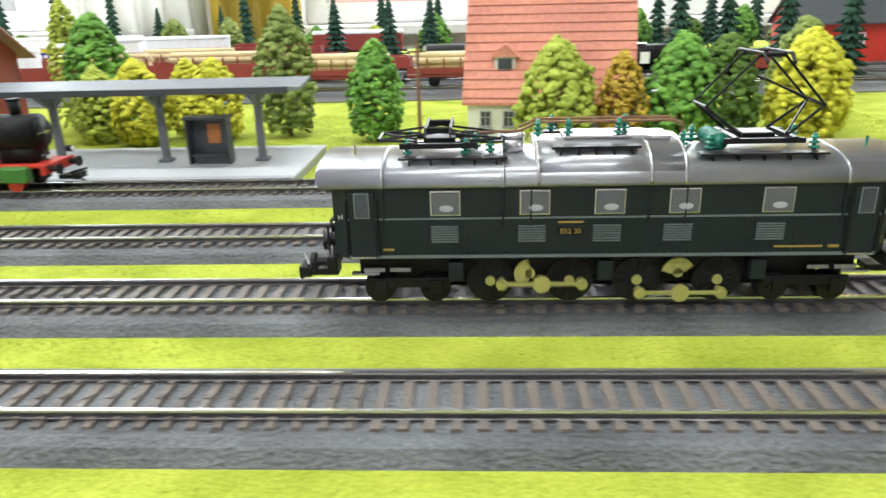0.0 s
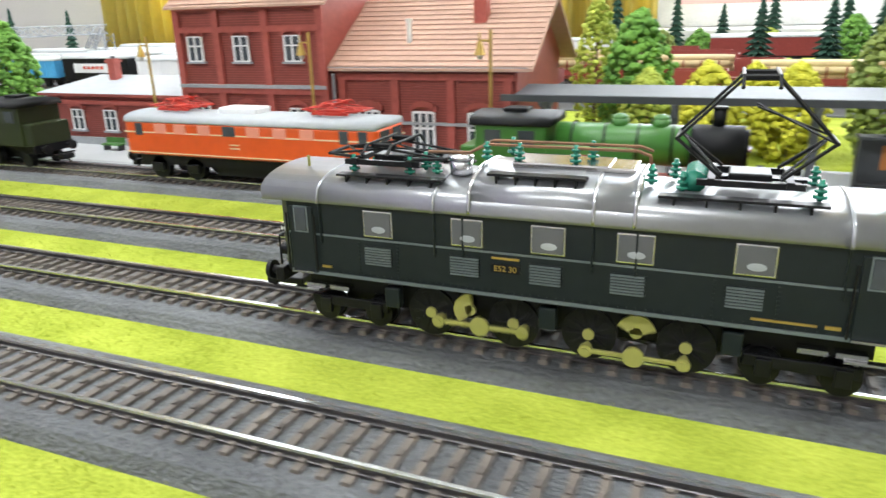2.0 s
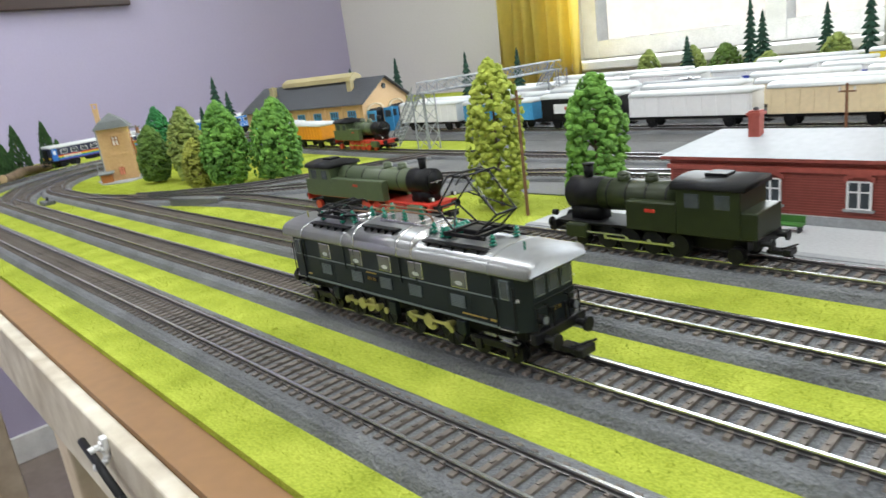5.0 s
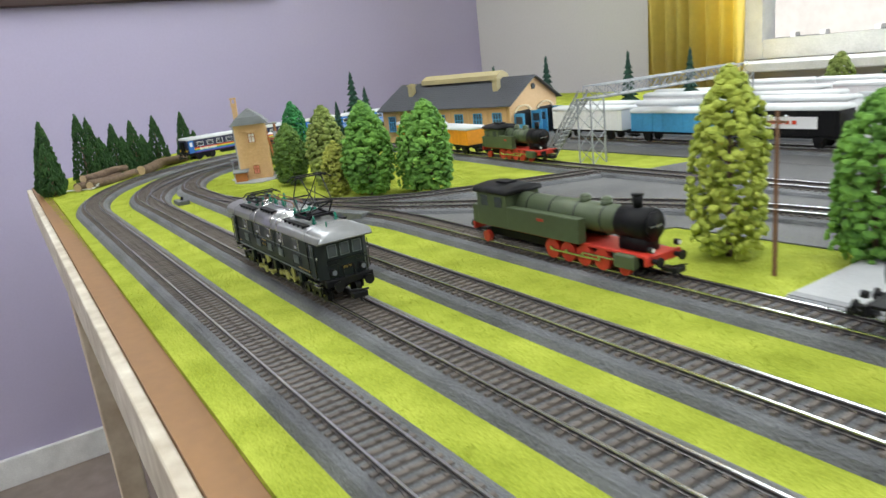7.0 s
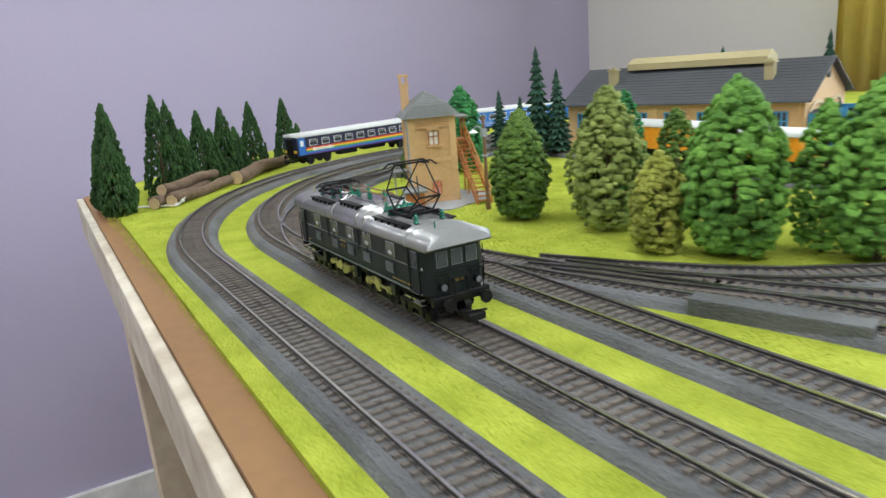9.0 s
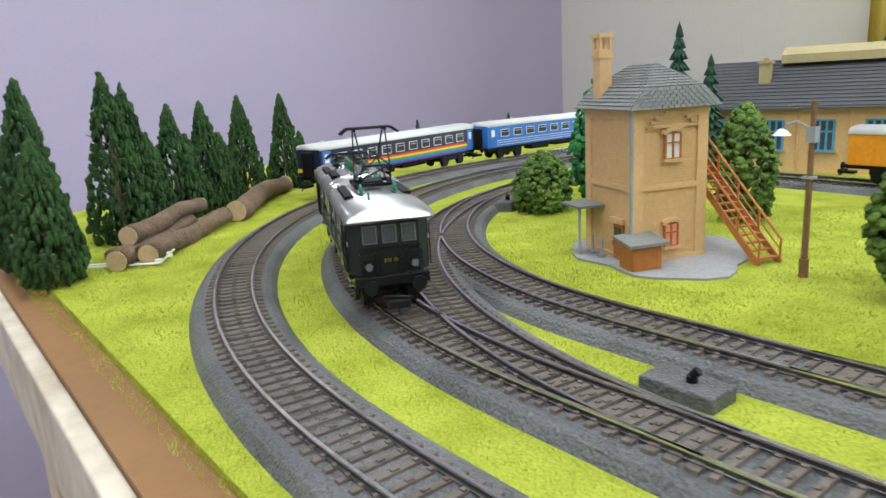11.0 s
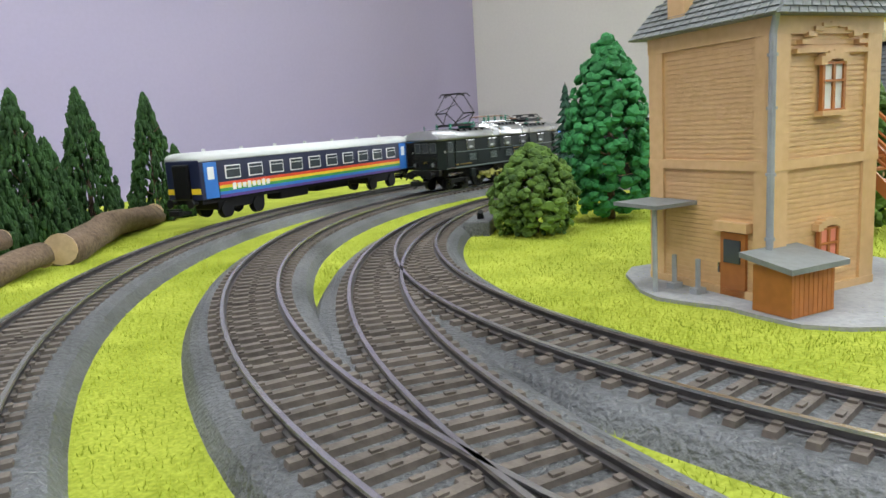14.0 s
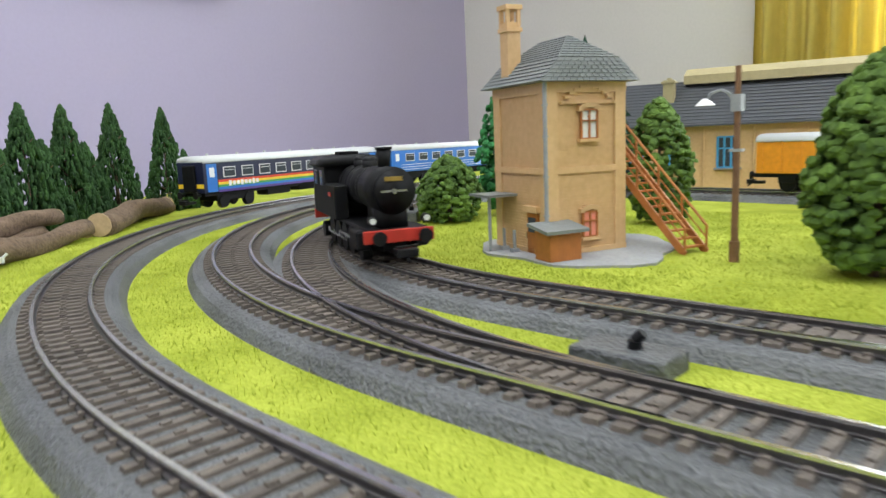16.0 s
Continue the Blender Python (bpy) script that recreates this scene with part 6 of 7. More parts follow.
def footbridge():
    t = thing("footbridge", pose(0.185, 0.625, GZ), "grey steel lattice footbridge spanning the yard tracks", "bridge")
    def lat(b, p, q, hgt, n):
        p, q = Vector(p), Vector(q)
        up = Vector((0, 0, hgt))
        cyl(b, p, q, 0.0009, 5); cyl(b, p + up, q + up, 0.0009, 5)
        for k in range(n):
            a, c = p.lerp(q, k / n), p.lerp(q, (k + 1) / n)
            cyl(b, a, c + up, 0.0005, 5); cyl(b, a + up, c, 0.0005, 5); cyl(b, a, a + up, 0.0005, 5)
    for dx in (-0.011, 0.011):
        b = B(); lat(b, (dx, 0, 0.078), (dx, 0.3, 0.078), 0.014, 16); part("span_side", b, M["lattice"], t)
    b = B(); box(b, (0, 0.15, 0.0775), (0.022, 0.3, 0.0015)); part("deck", b, M["lattice"], t)
    for y in (0.0, 0.3):
        b = B()
        for dx in (-0.011, 0.011):
            for dy in (-0.011, 0.011):
                cyl(b, (dx, y + dy, -0.001), (dx, y + dy, 0.078), 0.0011, 6)
            for k in range(4):
                cyl(b, (dx, y - 0.011, 0.0195 * k), (dx, y + 0.011, 0.0195 * (k + 1)), 0.0006, 5); cyl(b, (dx, y + 0.011, 0.0195 * k), (dx, y - 0.011, 0.0195 * (k + 1)), 0.0006, 5)
        part("tower", b, M["lattice"], t)
        b = B()
        for dy in (-0.008, 0.008):
            lat(b, (-0.075, y + dy, 0.002), (-0.011, y + dy, 0.078), 0.010, 8)
        for k in range(14):
            u = k / 13
            box(b, (-0.075 + 0.064 * u, y, 0.003 + 0.075 * u), (0.004, 0.016, 0.0008))
        part("stair", b, M["lattice"], t)


def pole_lamp():
    t = thing("street_lamp", pose(-0.150, 0.352, GZ), "rusty brown wooden lamp post with silver gooseneck lamp", "lamp")
    b = B(); cyl(b, (0, 0, -0.001), (0, 0, 0.082), 0.0017, 8, 0.0012); part("pole", b, M["timber"], t)
    b = B(); cyl(b, (0, 0, 0), (0, 0, 0.009), 0.0023, 8); part("foot", b, M["timber"], t)
    b = B(); pts = [(-0.001, 0, 0.066), (-0.003, -0.001, 0.071), (-0.0065, -0.0015, 0.0728), (-0.0105, -0.002, 0.0715), (-0.012, -0.002, 0.069)]
    for a, c in zip(pts, pts[1:]):
        cyl(b, a, c, 0.0006, 6)
    box(b, (0, 0, 0.067), (0.0042, 0.0042, 0.007)); box(b, (0, 0, 0.0475), (0.005, 0.0042, 0.0012)); part("arm", b, M["lattice"], t)
    b = B(); cyl(b, (-0.013, -0.002, 0.0665), (-0.013, -0.002, 0.0695), 0.0042, 14, 0.0012); part("shade", b, M["gloss"], t)


def utility_pole(x, y, h=0.085):
    t = thing("telegraph_pole", pose(x, y, GZ), "thin brown wooden telegraph pole with small insulators", "pole", "telegraph poles")
    b = B(); cyl(b, (0, 0, -0.001), (0, 0, h), 0.0014, 8, 0.001); part("pole", b, M["timber"], t)
    b = B(); box(b, (0, 0, h - 0.006), (0.012, 0.001, 0.0012)); part("crossarm", b, M["timber"], t)
    for s in (-1, 1):
        b = B(); cyl(b, (s * 0.005, 0, h - 0.0055), (s * 0.005, 0, h - 0.0025), 0.0008, 6); part("insulator", b, M["lens"], t)


def log_thing(a, c, r, seed, label):
    t = thing("log", pose(*a), label, "log", "logs beside the track")
    rng = random.Random(seed)
    d = Vector(c) - Vector(a)
    n, k = 14, 12
    side = d.cross(Vector((0, 0, 1))).normalized()
    up = side.cross(d).normalized()
    b = B(); rows = []
    bend = rng.uniform(-1, 1) * r * 0.6
    for i in range(n + 1):
        u = i / n
        ctr = d * u + side * bend * math.sin(u * 3.14) + up * r * 0.25 * math.sin(u * 7 + seed)
        row = []
        for j in range(k):
            q = math.tau * j / k
            rr = r * (1 - 0.18 * u) * rng.uniform(0.93, 1.07) * (1 + 0.08 * math.sin(3 * q + u * 9))
            row.append(b.verts.new(ctr + (side * math.cos(q) + up * math.sin(q)) * rr))
        rows.append(row)
    for r0, r1 in zip(rows, rows[1:]):
        for j in range(k):
            b.faces.new((r0[j], r0[(j + 1) % k], r1[(j + 1) % k], r1[j]))
    b.faces.new(rows[0]); b.faces.new(rows[-1])
    bmesh.ops.recalc_face_normals(b, faces=b.faces[:])
    part("bark", b, M["bark"], t, "", True)
    dn = d.normalized()
    for u, s in ((0, -1), (1, 1)):
        b = B(); cyl(b, d * u + dn * s * 0.0002, d * u + dn * s * 0.0010, r * (0.9 if u == 0 else 0.72), 14); part("cut_end", b, M["logcut"], t)


def switch_motor(x, y, rz, label="dark grey turnout motor box beside the rails", ln=0.03, hh=0.0085):
    t = thing("switch_motor", pose(x, y, GZ, 0, 0, rz), label, "switch motor", "turnout motors")
    b = B(); box(b, (0, 0, hh / 2 - 0.001), (ln, 0.014, hh), bevel=0.0008); part("case", b, M["ballast"], t)
    b = B(); cyl(b, (0.002, 0, hh - 0.0015), (0.002, 0, hh + 0.001), 0.0018, 10); cyl(b, (0.002, 0, hh + 0.001), (0.004, 0.0005, hh + 0.003), 0.0015, 8); part("lantern", b, M["soot"], t)


# ---------------------------------------------------------------- placing it all
for nm, near, lab in (("one", (-0.62, 1.4, 0.5), "outer running track on grey moulded ballast"), ("two", (-0.6, 1.3, 0.5), "second running track on grey moulded ballast"), ("three", (-0.5, 1.2, 0.5), "third running track on grey moulded ballast"), ("branch", (-0.5, 0.1, 0.6), "curved branch track from the turnout"), ("four", (0.0, 1.5, 0.5), "platform track on grey moulded ballast"), ("siding", None, "bright silver siding track"), ("siding_b", None, "bright silver turnout track"), ("shed", None, "engine shed track"), ("yard_a", None, "goods yard track"), ("yard_b", None, "goods yard track"), ("yard_c", None, "goods yard track"), ("yard_d", None, "goods yard track"), ("yard_e", None, "goods yard track"), ("yard_f", None, "goods yard track")):
    track(nm, near, lab, dz={"two": 0.0001, "three": 0.0002, "branch": 0.0003, "four": 0.0004}.get(nm, 0.0005))

station()
platform()
plaster_house()
signal_tower()
engine_shed()
footbridge()
pole_lamp()
gas_lamp(0.953, 0.362, 0.008, 0.082)
gas_lamp(1.068, 0.358, 0.008, 0.082)
gas_lamp(0.824, 0.366, 0.008, 0.081)
utility_pole(1.388, 0.440, 0.072)
utility_pole(0.574, 0.374, 0.095)
utility_pole(0.74, 0.55, 0.07)

tank_loco(pose(0.460, Y4, RZ), "olive", "redmetal", "olive green tank engine with red wheels standing on the platform track", 0.166, front=1)
tank_loco(pose(0.7185, Y4, RZ), "olivedark", "soot", "dark olive tank engine with thin yellow lining on the platform track", 0.126, front=-1, beam="soot")
red_electric(pose(0.944, Y4, RZ))
tank_loco(pose(1.137, Y4, RZ), "steamgreen", "redmetal", "bright green tank engine with red wheels at the platform", 0.135, front=1)
tank_loco(pose(0.095, 0.5822, RZ, 0, 0, -4), "olive", "redmetal", "olive green tank engine with red wheels before the shed", 0.125, front=1)

# the blue train on the outer curve
coach(pose(-0.602, 0.440, RZ, 0, 0, 103), True, "navy coach with rainbow stripe and white roof on the outer track")
coach(pose(-0.612, 0.688, RZ, 0, 0, 88), False, "bright blue coach with white lines and pale roof")
coach(pose(-0.53, 0.925, RZ, 0, 0, 62), False, "bright blue coach with white lines and pale roof")
wagon(pose(-0.165, 0.600, RZ, 0, 0, -4), "wagonor", "orange sleeping car with blue line before the shed", 0.12, 0.024, panel=None)
wagon(pose(-0.045, 0.5918, RZ, 0, 0, -4), "wagonor", "orange van by the engine shed", 0.09, 0.022)

rng = random.Random(11)
YARD = [
    (0.755, [("gloss", "van", None), ("ltblue", "van", None), ("soot", "van", "gloss"), ("gloss", "van", None), ("cream", "van", None), ("soot", "open", None), ("wagonred", "open", None), ("wagonred", "open", None), ("wagonred", "logs", None), ("wagonred", "logs", None), ("soot", "tank", None), ("wagonred", "open", None)], -0.01),
    (0.84, [("gloss", "van", None), ("gloss", "van", "navy"), ("gloss", "van", None), ("gloss", "van", "gloss"), ("cream", "van", None), ("gloss", "van", "gloss"), ("wagonred", "logs", None), ("wagonred", "logs", None), ("wagonred", "open", None), ("soot", "tank", None)], -0.06),
    (0.925, [("gloss", "van", None), ("gloss", "van", "stripe1"), ("lattice", "tank", None), ("gloss", "van", "gloss"), ("cream", "van", "stripe1"), ("wagonred", "open", None), ("wagonred", "logs", None), ("wagonred", "open", None)], 0.02),
    (1.01, [("gloss", "van", "gloss"), ("gloss", "van", None), ("gloss", "van", None), ("gloss", "van", "navy"), ("gloss", "van", "navy"), ("yellow", "van", "navy"), ("wagonred", "open", None), ("wagonred", "open", None)], -0.03),
    (1.10, [("gloss", "van", None), ("gloss", "van", None), ("cream", "van", None), ("gloss", "van", None), ("yellow", "van", None), ("gloss", "van", None), ("wagonred", "open", None), ("wagonred", "open", None)], 0.05),
    (1.20, [("steamgreen", "van", None), ("yellow", "van", "navy"), ("gloss", "van", None), ("gloss", "van", None), ("wagonred", "open", None), ("wagonred", "van", None)], 0.40),
]
NAMES = dict(gloss="white", cream="cream", soot="black", ltblue="light blue", wagonred="brown-red", yellow="yellow", lattice="grey", steamgreen="green")
for y, row, x in YARD:
    for mt, kd, pn in row:
        ln = rng.choice((0.125, 0.14, 0.155))
        wagon(pose(x + ln / 2, y, RZ), mt, "%s %s wagon in a row in the goods yard" % (NAMES[mt], {"van": "covered", "tank": "tank", "open": "open", "logs": "log-laden"}[kd]), ln, rng.choice((0.025, 0.028)), panel=pn, kind=kd)
        x += ln + 0.013

# a red timber building far behind the yard
t = thing("house", pose(1.86, 0.95, GZ), "red timber model house with black roof behind the yard", "house")
gable_house(t, 0, 0.12, 0, 0.09, -0.001, 0.06, 0.035, "redmetal"); gable_roof(t, 0, 0.12, 0, 0.09, 0.06, 0.035, "slatedark", 0.006)
window(t, (0.03, -0.0004, 0.03), 0.012, 0.014, arched=False); window(t, (0.08, -0.0004, 0.03), 0.012, 0.014, arched=False)

# trees near the signal box and along the tracks
G, D, O, L, YL, V = "leafg", "leafdark", "leafolive", "leaflime", "leafy", "leafvivid"
for x, y, h, w, mt, lab, n in (
    (-0.097, 0.348, 0.080, 0.042, "leafdark", "dark olive-green rounded model tree on the grass", 1300),
    (-0.019, 0.368, 0.100, 0.047, O, "pale olive model tree with layered foliage", 900),
    (0.046, 0.348, 0.062, 0.035, "leafmoss", "short yellow-green shrub on the grass", 700),
    (0.084, 0.371, 0.102, 0.054, G, "tall fresh green model tree with layered foliage", 1100),
    (0.146, 0.414, 0.100, 0.051, G, "tall fresh green model tree with layered foliage", 1000),
    (0.116, 0.409, 0.087, 0.035, G, "slim green model tree between larger ones", 600),
    (-0.057, 0.389, 0.075, 0.037, O, "olive model tree behind the shrubs", 600),
    (0.008, 0.408, 0.082, 0.034, D, "dark green model tree behind the shrubs", 500),
    (-0.365, 0.405, 0.044, 0.042, "mixed", "low round bush with mottled green and yellow leaves", 900),
    (-0.352, 0.460, 0.096, 0.045, V, "tall vivid green rounded model tree", 900),
    (-0.235, 0.455, 0.074, 0.038, D, "dark green model tree behind the signal box", 700),
    (-0.086, 0.452, 0.091, 0.036, V, "vivid green tree near the shed", 500),
    (1.353, 0.477, 0.071, 0.038, G, "green model tree beside the goods track", 700),
    (1.281, 0.501, 0.094, 0.043, O, "tall olive model tree behind the platform", 700),
    (1.125, 0.520, 0.093, 0.048, G, "tall green model tree behind the platform", 700),
    (1.092, 0.539, 0.104, 0.033, L, "tall lime-green model tree behind the platform", 600),
    (1.175, 0.477, 0.061, 0.039, YL, "bright yellow bush behind the platform", 600),
    (1.227, 0.492, 0.059, 0.041, YL, "bright yellow bush behind the platform", 600),
    (1.203, 0.504, 0.059, 0.033, YL, "bright yellow bush behind the platform", 500),
    (1.137, 0.489, 0.056, 0.037, L, "lime-green bush behind the platform", 500),
    (1.480, 0.427, 0.071, 0.048, L, "yellow-green tree in front of the house", 700),
    (1.525, 0.438, 0.063, 0.031, "leafgold", "golden tree beside the house", 600),
    (1.564, 0.438, 0.073, 0.044, G, "green tree beside the house", 700),
    (1.597, 0.450, 0.071, 0.044, D, "dark green tree beside the house", 600),
    (1.646, 0.437, 0.073, 0.048, YL, "bright yellow tree near the siding", 700),
    (1.665, 0.492, 0.079, 0.047, O, "olive tree near the siding", 500),
):
    tree(x, y, h, w, "leafdark" if mt == "mixed" else mt, lab, "round", n, w * (0.075 if mt != "mixed" else 0.06), 0.03 if h < 0.07 else 0.06)
tree(0.532, 0.392, 0.116, 0.042, L, "tall lime-yellow column-shaped model tree", "column", 900, 0.0034, 0.04)
tree(0.604, 0.426, 0.098, 0.042, G, "tall green column-shaped model tree", "column", 900, 0.0034, 0.04)
# conifers along the table's end
for x, y, h, w in ((-0.438, 0.086, 0.082, 0.032), (-0.480, 0.090, 0.116, 0.036), (-0.500, 0.082, 0.080, 0.030), (-0.527, 0.149, 0.119, 0.038), (-0.545, 0.166, 0.111, 0.034), (-0.560, 0.182, 0.073, 0.032), (-0.582, 0.208, 0.095, 0.033), (-0.595, 0.224, 0.068, 0.028), (-0.610, 0.245, 0.095, 0.034), (-0.621, 0.263, 0.066, 0.028), (-0.637, 0.291, 0.097, 0.034), (-0.672, 0.352, 0.097, 0.032), (-0.676, 0.372, 0.056, 0.024)):
    tree(x - 0.008, y + 0.002, h * 0.96, w * 1.25, "conifer", "narrow dark green model conifer at the table's end", "cone", 900, 0.0021, 0.03)
for x, y, h, w in ((-0.369, 0.588, 0.139, 0.050), (-0.345, 0.60, 0.11, 0.045), (-0.47, 0.60, 0.085, 0.034), (-0.448, 0.62, 0.075, 0.032), (-0.80, 0.62, 0.05, 0.022), (-0.75, 0.75, 0.05, 0.022), (-0.3, 0.86, 0.12, 0.04), (-0.15, 0.86, 0.13, 0.04), (0.0, 0.9, 0.125, 0.04), (0.08, 0.95, 0.12, 0.04)):
    fir(x, y, h, w)
for k in range(26):
    fir(0.2 + k * 0.088 + rng.uniform(-0.02, 0.02), 1.34 + rng.uniform(-0.05, 0.09), rng.choice((0.1, 0.13, 0.16)), rng.choice((0.042, 0.05)))
for k in range(24):
    tree(0.1 + k * 0.095 + rng.uniform(-0.03, 0.03), 1.29 + rng.uniform(-0.04, 0.04), rng.choice((0.055, 0.075)), rng.choice((0.045, 0.055)), rng.choice((D, G, L, O)), "small round model tree behind the goods yard", "round", 320, 0.005)
for x, y in ((1.217, 1.05), (1.36, 1.06), (1.30, 1.04), (1.66, 0.80), (1.72, 0.82), (1.78, 0.80), (1.60, 0.84), (1.84, 0.78)):
    fir(x, y, 0.13 if x > 1.5 else 0.11, 0.05)

# logs by the outer curve
log_thing((-0.445, 0.140, GZ + 0.0065), (-0.535, 0.226, GZ + 0.006), 0.0072, 1, "brown bark-covered log lying on the grass")
log_thing((-0.447, 0.122, GZ + 0.006), (-0.540, 0.200, GZ + 0.006), 0.0070, 2, "brown bark-covered log lying on the grass")
log_thing((-0.460, 0.134, GZ + 0.0175), (-0.552, 0.214, GZ + 0.0165), 0.0065, 3, "dark brown log resting on two others")
log_thing((-0.538, 0.236, GZ + 0.0085), (-0.662, 0.342, GZ + 0.0085), 0.0092, 4, "thick pale brown log with a fresh cut end")

switch_motor(-0.395, 0.398, -60)
switch_motor(-0.120, 0.2045, 0, ln=0.026, hh=0.0062)
t = thing("loading_ramp", pose(0.168, 0.2875, GZ, 0, 0, 17), "long low grey ramp block lying between the tracks", "ramp")
b = B(); box(b, (0, 0, 0.004), (0.078, 0.012, 0.0095), bevel=0.0006); part("block", b, M["ballast"], t)
# a fallen signal and a little twig on the grass
t = thing("broken_signal", pose(-0.459, 0.114, GZ + 0.001, 0, 0, 51), "small white broken signal lying on the grass", "signal")
b = B(); cyl(b, (-0.037, 0, 0.001), (0.037, 0, 0.0015), 0.0007, 6); cyl(b, (-0.037, 0.006, 0.001), (0.029, 0.006, 0.0015), 0.0006, 6); part("mast", b, M["gloss"], t)
b = B(); cyl(b, (0.037, 0.001, 0.001), (0.046, 0.004, 0.009), 0.0007, 6); box(b, (0.043, 0.003, 0.006), (0.003, 0.002, 0.003)); box(b, (0.036, 0.003, 0.0025), (0.004, 0.003, 0.002)); part("arm", b, M["gloss"], t)
t = thing("twig", pose(-0.127, 0.093, GZ + 0.0008, 0, 0, 20), "thin brown twig lying on the grass strip", "twig")
b = B(); cyl(b, (-0.008, 0, 0), (0.008, 0.001, 0.0006), 0.0006, 6); cyl(b, (0.003, 0.0005, 0), (0.006, 0.003, 0.002), 0.0004, 5); part("stem", b, M["bark"], t)


# what hangs from the plank and stands under the table
t = thing("cable_clip", pose(0.622, edge(0.622) - 0.0100, -0.012), "white plastic cable clip nailed to the pine plank", "clip")
b = B()
for k in range(8):
    a0, a1 = radians(-120 + k * 30), radians(-90 + k * 30)
    cyl(b, (0, -0.0035 + 0.0042 * math.cos(a0), 0.0042 * math.sin(a0)), (0, -0.0035 + 0.0042 * math.cos(a1), 0.0042 * math.sin(a1)), 0.0016, 8)
part("hook", b, M["gloss"], t, "", True)
b = B(); box(b, (0, 0.0008, 0.005), (0.0045, 0.0030, 0.006), bevel=0.0008); cyl(b, (0, -0.0002, 0.0055), (0, -0.0016, 0.0055), 0.0012, 8); part("nail_block", b, M["gloss"], t)
t = thing("cable", pose(0, 0, 0), "thick black cable hanging along the pine plank", "cable")
b = B()
pts = [(0.600 + 0.05 * k, edge(0.6 + 0.05 * k) - 0.0135 - 0.0004 * (k % 3), -0.012 - 0.010 * math.sin(min(1.57, k * 0.35)) - 0.006 * math.sin(k * 0.7)) for k in range(22)]
for a, c in zip(pts, pts[1:]):
    cyl(b, a, c, 0.0018, 8); ball(b, c, 0.0018, 1)
part("sheath", b, M["soot"], t, "", True)
t = thing("lower_shelf", pose(0, 0, -0.25), "low white-edged shelf board with a green mat under the table", "shelf")
b = B(); box(b, (0.42, 0.34, -0.012), (0.52, 0.46, 0.02), bevel=0.002); part("board", b, M["white"], t)
b = B(); box(b, (0.42, 0.342, -0.0005), (0.51, 0.45, 0.004)); part("mat", b, M["leafg"], t, "green grass mat")
for x in (0.18, 0.66):
    for y in (0.13, 0.55):
        b = B(); box(b, (x, y, (FLOOR + 0.25) / 2 - 0.011), (0.03, 0.03, -FLOOR - 0.25 - 0.021)); part("leg", b, M["pine"], t)
q = tree(0.178, 0.128, 0.062, 0.034, "leafgold", "small golden model tree on the shelf under the table", "round", 600, 0.003, 0.04)
q.matrix_basis.translation.z = -0.2485
q = tree(0.19, 0.155, 0.036, 0.036, "leafg", "low green model bush on the shelf under the table", "round", 500, 0.003, 0.04)
q.matrix_basis.translation.z = -0.2485
b = B(); box(b, (WX + 0.008, (WY + SY) / 2, FLOOR + 0.045), (0.016, WY - SY, 0.09), bevel=0.003); solid("baseboard", b, M["frame"], "white painted baseboard along the lilac wall", "baseboard")
t = thing("metal_cabinet", pose(-0.05, 0.62, FLOOR), "grey steel cabinet standing under the layout table", "cabinet")
b = B(); box(b, (0, 0, 0.26), (0.3, 0.4, 0.52), bevel=0.006); cb = part("body", b, M["lattice"], t)
b = B(); box(b, (0.151, 0, 0.26), (0.006, 0.37, 0.48), bevel=0.002); dr = part("door", b, M["lattice"], t)
b = B(); box(b, (0.157, -0.14, 0.3), (0.006, 0.012, 0.07), bevel=0.002); part("handle", b, M["dark"], dr)


# ---------------------------------------------------------------- grass fibres
def fibres(name, boxes, n, seed, h=0.0013):
    """Short flock fibres standing on the grass sheet."""
    r = np.random.RandomState(seed)
    area = np.array([(q[1] - q[0]) * (q[3] - q[2]) for q in boxes])
    pick = r.choice(len(boxes), n, p=area / area.sum())
    q = np.array(boxes)[pick]
    x, y = q[:, 0] + (q[:, 1] - q[:, 0]) * r.rand(n), q[:, 2] + (q[:, 3] - q[:, 2]) * r.rand(n)
    keep = np.ones(n, bool)
    for pts, half in ((PATHS["one"], 0.0212), (PATHS["two"], 0.0212), (PATHS["three"], 0.0212), (PATHS["branch"], 0.0212), (PATHS["four"], 0.0212)):
        p = np.array(pts)
        for a, c in zip(p[:-1], p[1:]):
            d = c - a
            u = np.clip(((x - a[0]) * d[0] + (y - a[1]) * d[1]) / (d @ d), 0, 1)
            keep &= np.hypot(x - a[0] - u * d[0], y - a[1] - u * d[1]) > half
    x, y = x[keep], y[keep]
    n = len(x)
    a, tilt = r.rand(n) * 6.283, r.rand(n) * 0.0013
    hh, w = h * (0.45 + 0.8 * r.rand(n)), 0.00017
    v = np.empty((n, 3, 3))
    v[:, 0] = np.stack([x - w * np.sin(a), y + w * np.cos(a), np.full(n, GZ - 0.0002)], 1)
    v[:, 1] = np.stack([x + w * np.sin(a), y - w * np.cos(a), np.full(n, GZ - 0.0002)], 1)
    v[:, 2] = np.stack([x + tilt * np.cos(a * 3), y + tilt * np.sin(a * 3), GZ + hh], 1)
    me = bpy.data.meshes.new(name)
    me.from_pydata(v.reshape(-1, 3).tolist(), [], np.arange(3 * n).reshape(-1, 3).tolist())
    me.materials.append(M["blade"])
    return tagged(new(name, me), "short yellow-green flock grass fibres on the mat", "grass", kind="stuff")


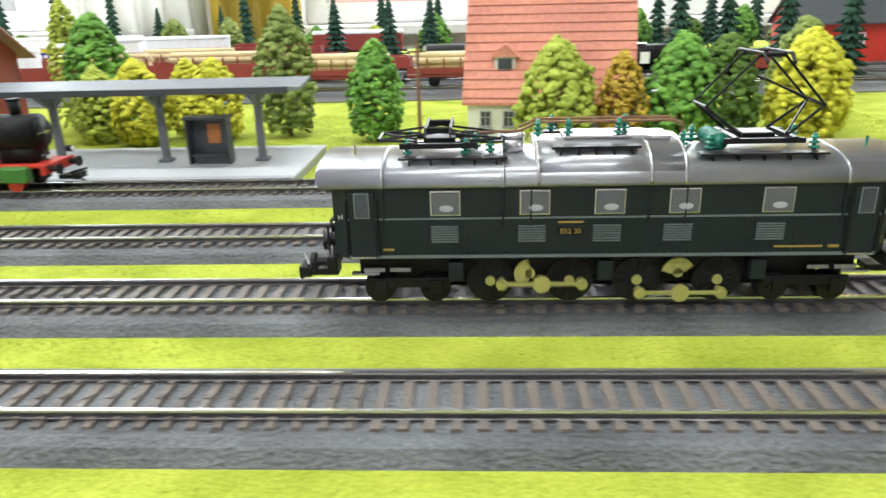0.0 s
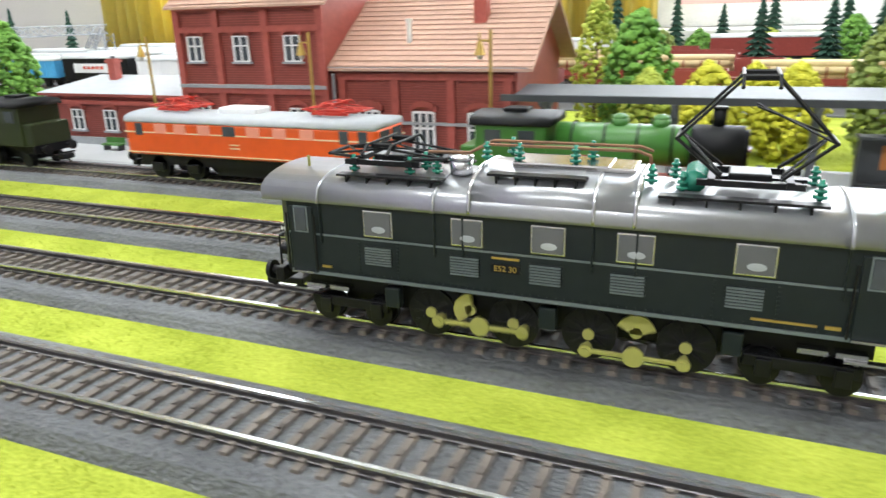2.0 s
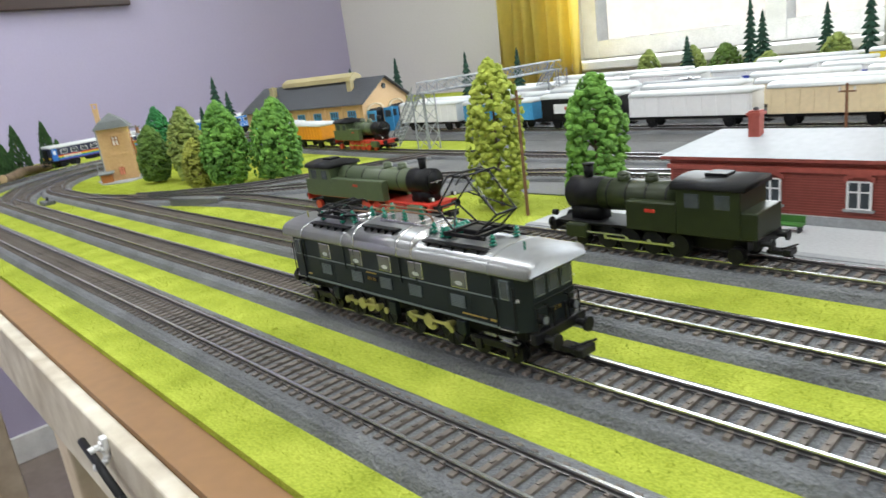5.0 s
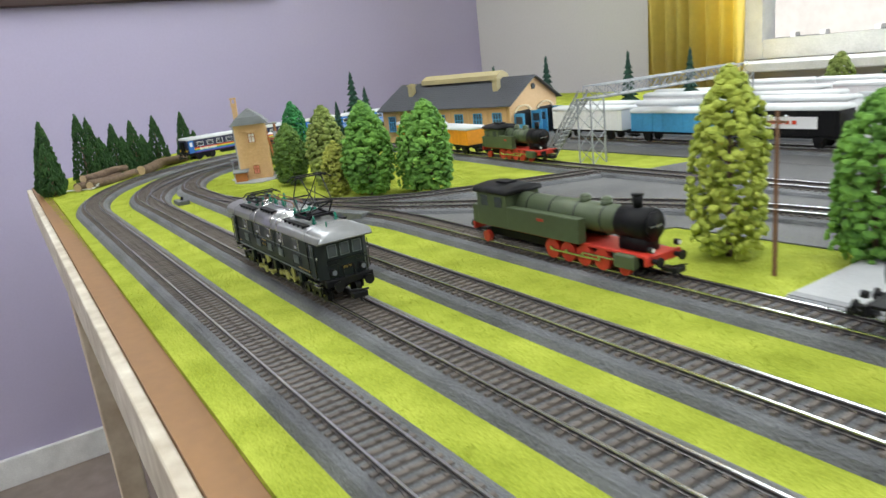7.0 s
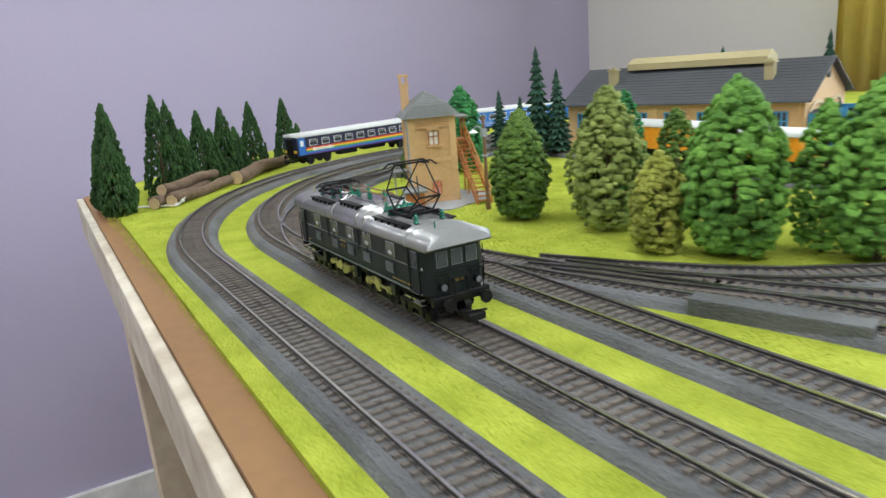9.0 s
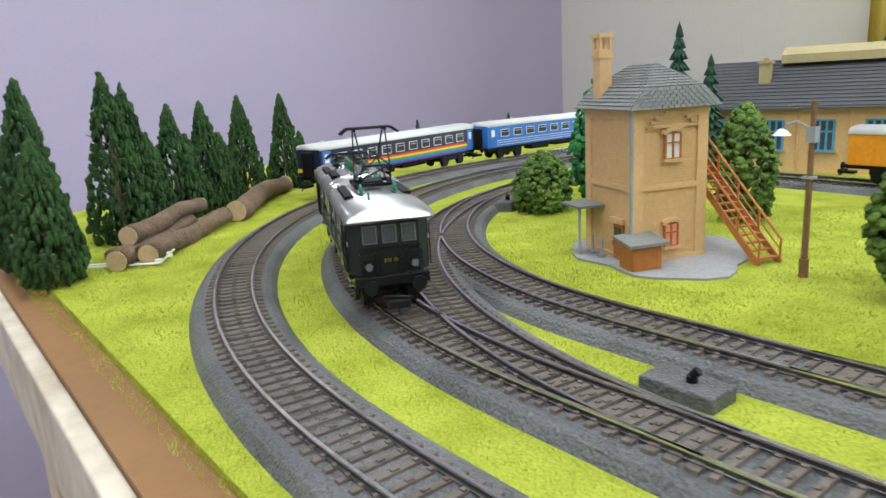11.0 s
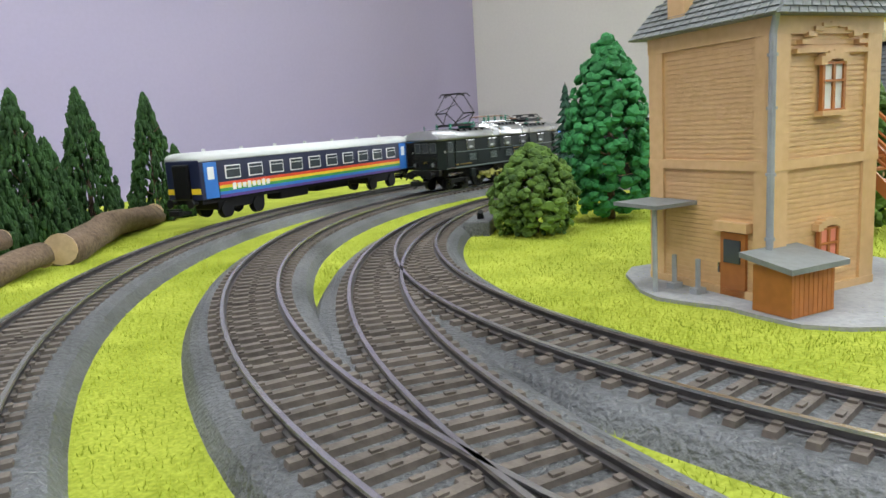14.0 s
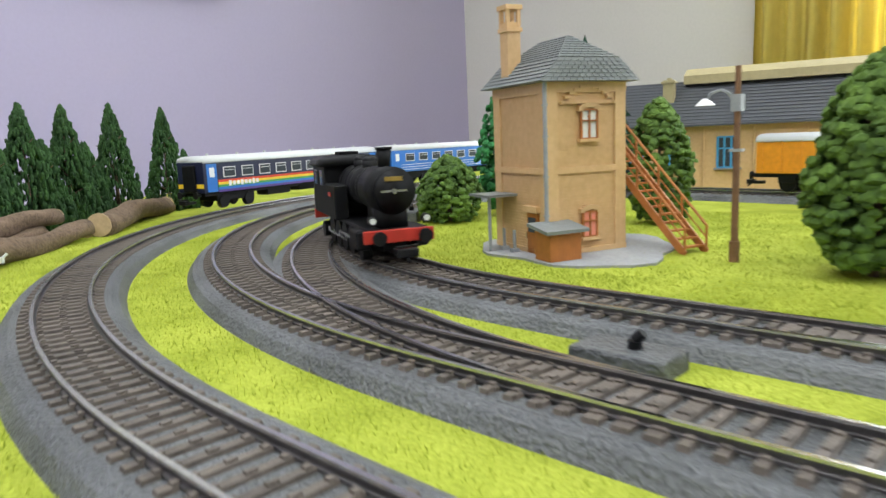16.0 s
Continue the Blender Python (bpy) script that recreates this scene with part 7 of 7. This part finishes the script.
fibres("grass_fibres", [(-0.62, 1.75, 0.072, 0.30), (-0.6, 0.2, 0.26, 0.52), (0.3, 0.65, 0.35, 0.46), (1.05, 1.75, 0.45, 0.6)], 430000, 4)


# ---------------------------------------------------------------- what moves
E52, TURNING = electric_loco()
STEAM = tank_loco(pose(0, 0, 0), "soot", "soot", "black tank engine with red buffer beam coming round the curve", 0.120, front=-1)
b = B(); box(b, (-0.0539, 0, 0.0345), (0.0008, 0.0075, 0.0018)); part("lettering_bar", b, M["gold"], STEAM)


def along(pts, s):
    """The point s metres along a line of points (straight on beyond its ends)."""
    if s < 0:
        a, c = Vector(pts[0]), Vector(pts[1])
        return a + (c - a).normalized() * s
    for a, c in zip(pts, pts[1:]):
        a, c = Vector(a), Vector(c)
        ln = (c - a).length
        if s <= ln:
            return a + (c - a) * (s / ln)
        s -= ln
    return c + (c - a).normalized() * s


def riding(pts, s, half):
    """The pose of a vehicle whose middle is s metres along; it looks along its own -x."""
    f, r = along(pts, s + half), along(pts, s - half)
    d = r - f
    m = (f + r) / 2
    return pose(m.x, m.y, RZ, 0, 0, math.degrees(math.atan2(d.y, d.x)))


def between(rows, t):
    for (t0, s0), (t1, s1) in zip(rows, rows[1:]):
        if t <= t1:
            return s0 + (s1 - s0) * (t - t0) / (t1 - t0)
    return rows[-1][1]


# metres travelled by the electric engine's middle, from x = 2.5
E_RUN = [(t, 2.5 - x) for t, x in ((0, 1.465), (0.5, 1.387), (1, 1.308), (1.5, 1.231), (2, 1.150), (2.5, 1.072), (3, 0.992), (3.5, 0.915), (4, 0.837), (4.5, 0.758), (5, 0.677), (7.5, 0.264), (8, 0.180), (8.5, 0.092), (9, 0.002), (9.5, -0.094), (10, -0.184), (12.3, -0.494), (12.5, -0.528), (13, -0.615), (13.5, -0.697), (14, -0.778), (14.5, -0.858), (16, -1.10))]
S_PATH = list(reversed(PATHS["three"]))
S_FAR = [p for p in reversed(PATHS["branch"]) if p[1] > S_PATH[0][1] + 0.004]
S_TAN = sum((Vector(c) - Vector(a)).length for a, c in zip(S_FAR, S_FAR[1:] + S_PATH[:1]))
S_PATH = S_FAR + S_PATH
S_RUN = [(0, S_TAN - 0.47), (13.0, S_TAN - 0.45), (14.0, S_TAN - 0.20), (14.5, S_TAN - 0.075), (15.0, S_TAN + 0.030), (15.5, S_TAN + 0.122), (16.0, S_TAN + 0.252)]


def motions():
    ts = [k * 0.1 for k in range(161)]
    walk(E52, [(t, riding(PATHS["two"], between(E_RUN, t), 0.05)) for t in ts])
    walk(STEAM, [(t, riding(S_PATH, between(S_RUN, t), 0.032)) for t in ts])
    fine = [k / 30 for k in range(481)]
    for ob, x, s in TURNING:
        rows = []
        for t in fine:
            a = -between(E_RUN, t) / 0.0072 + (0.9 if x < 0 else 2.2)
            if s == 0:
                rows.append((t, pose(x + 0.0035 * math.sin(a), 0, 0.0072 + 0.0035 * math.cos(a))))
            elif s == 2:
                rows.append((t, pose(x, 0, 0.0098, 0, math.degrees(a), 0)))
            else:
                rows.append((t, pose(x, 0, 0.0072, 0, math.degrees(a), 0)))
        walk(ob, rows)


motions()
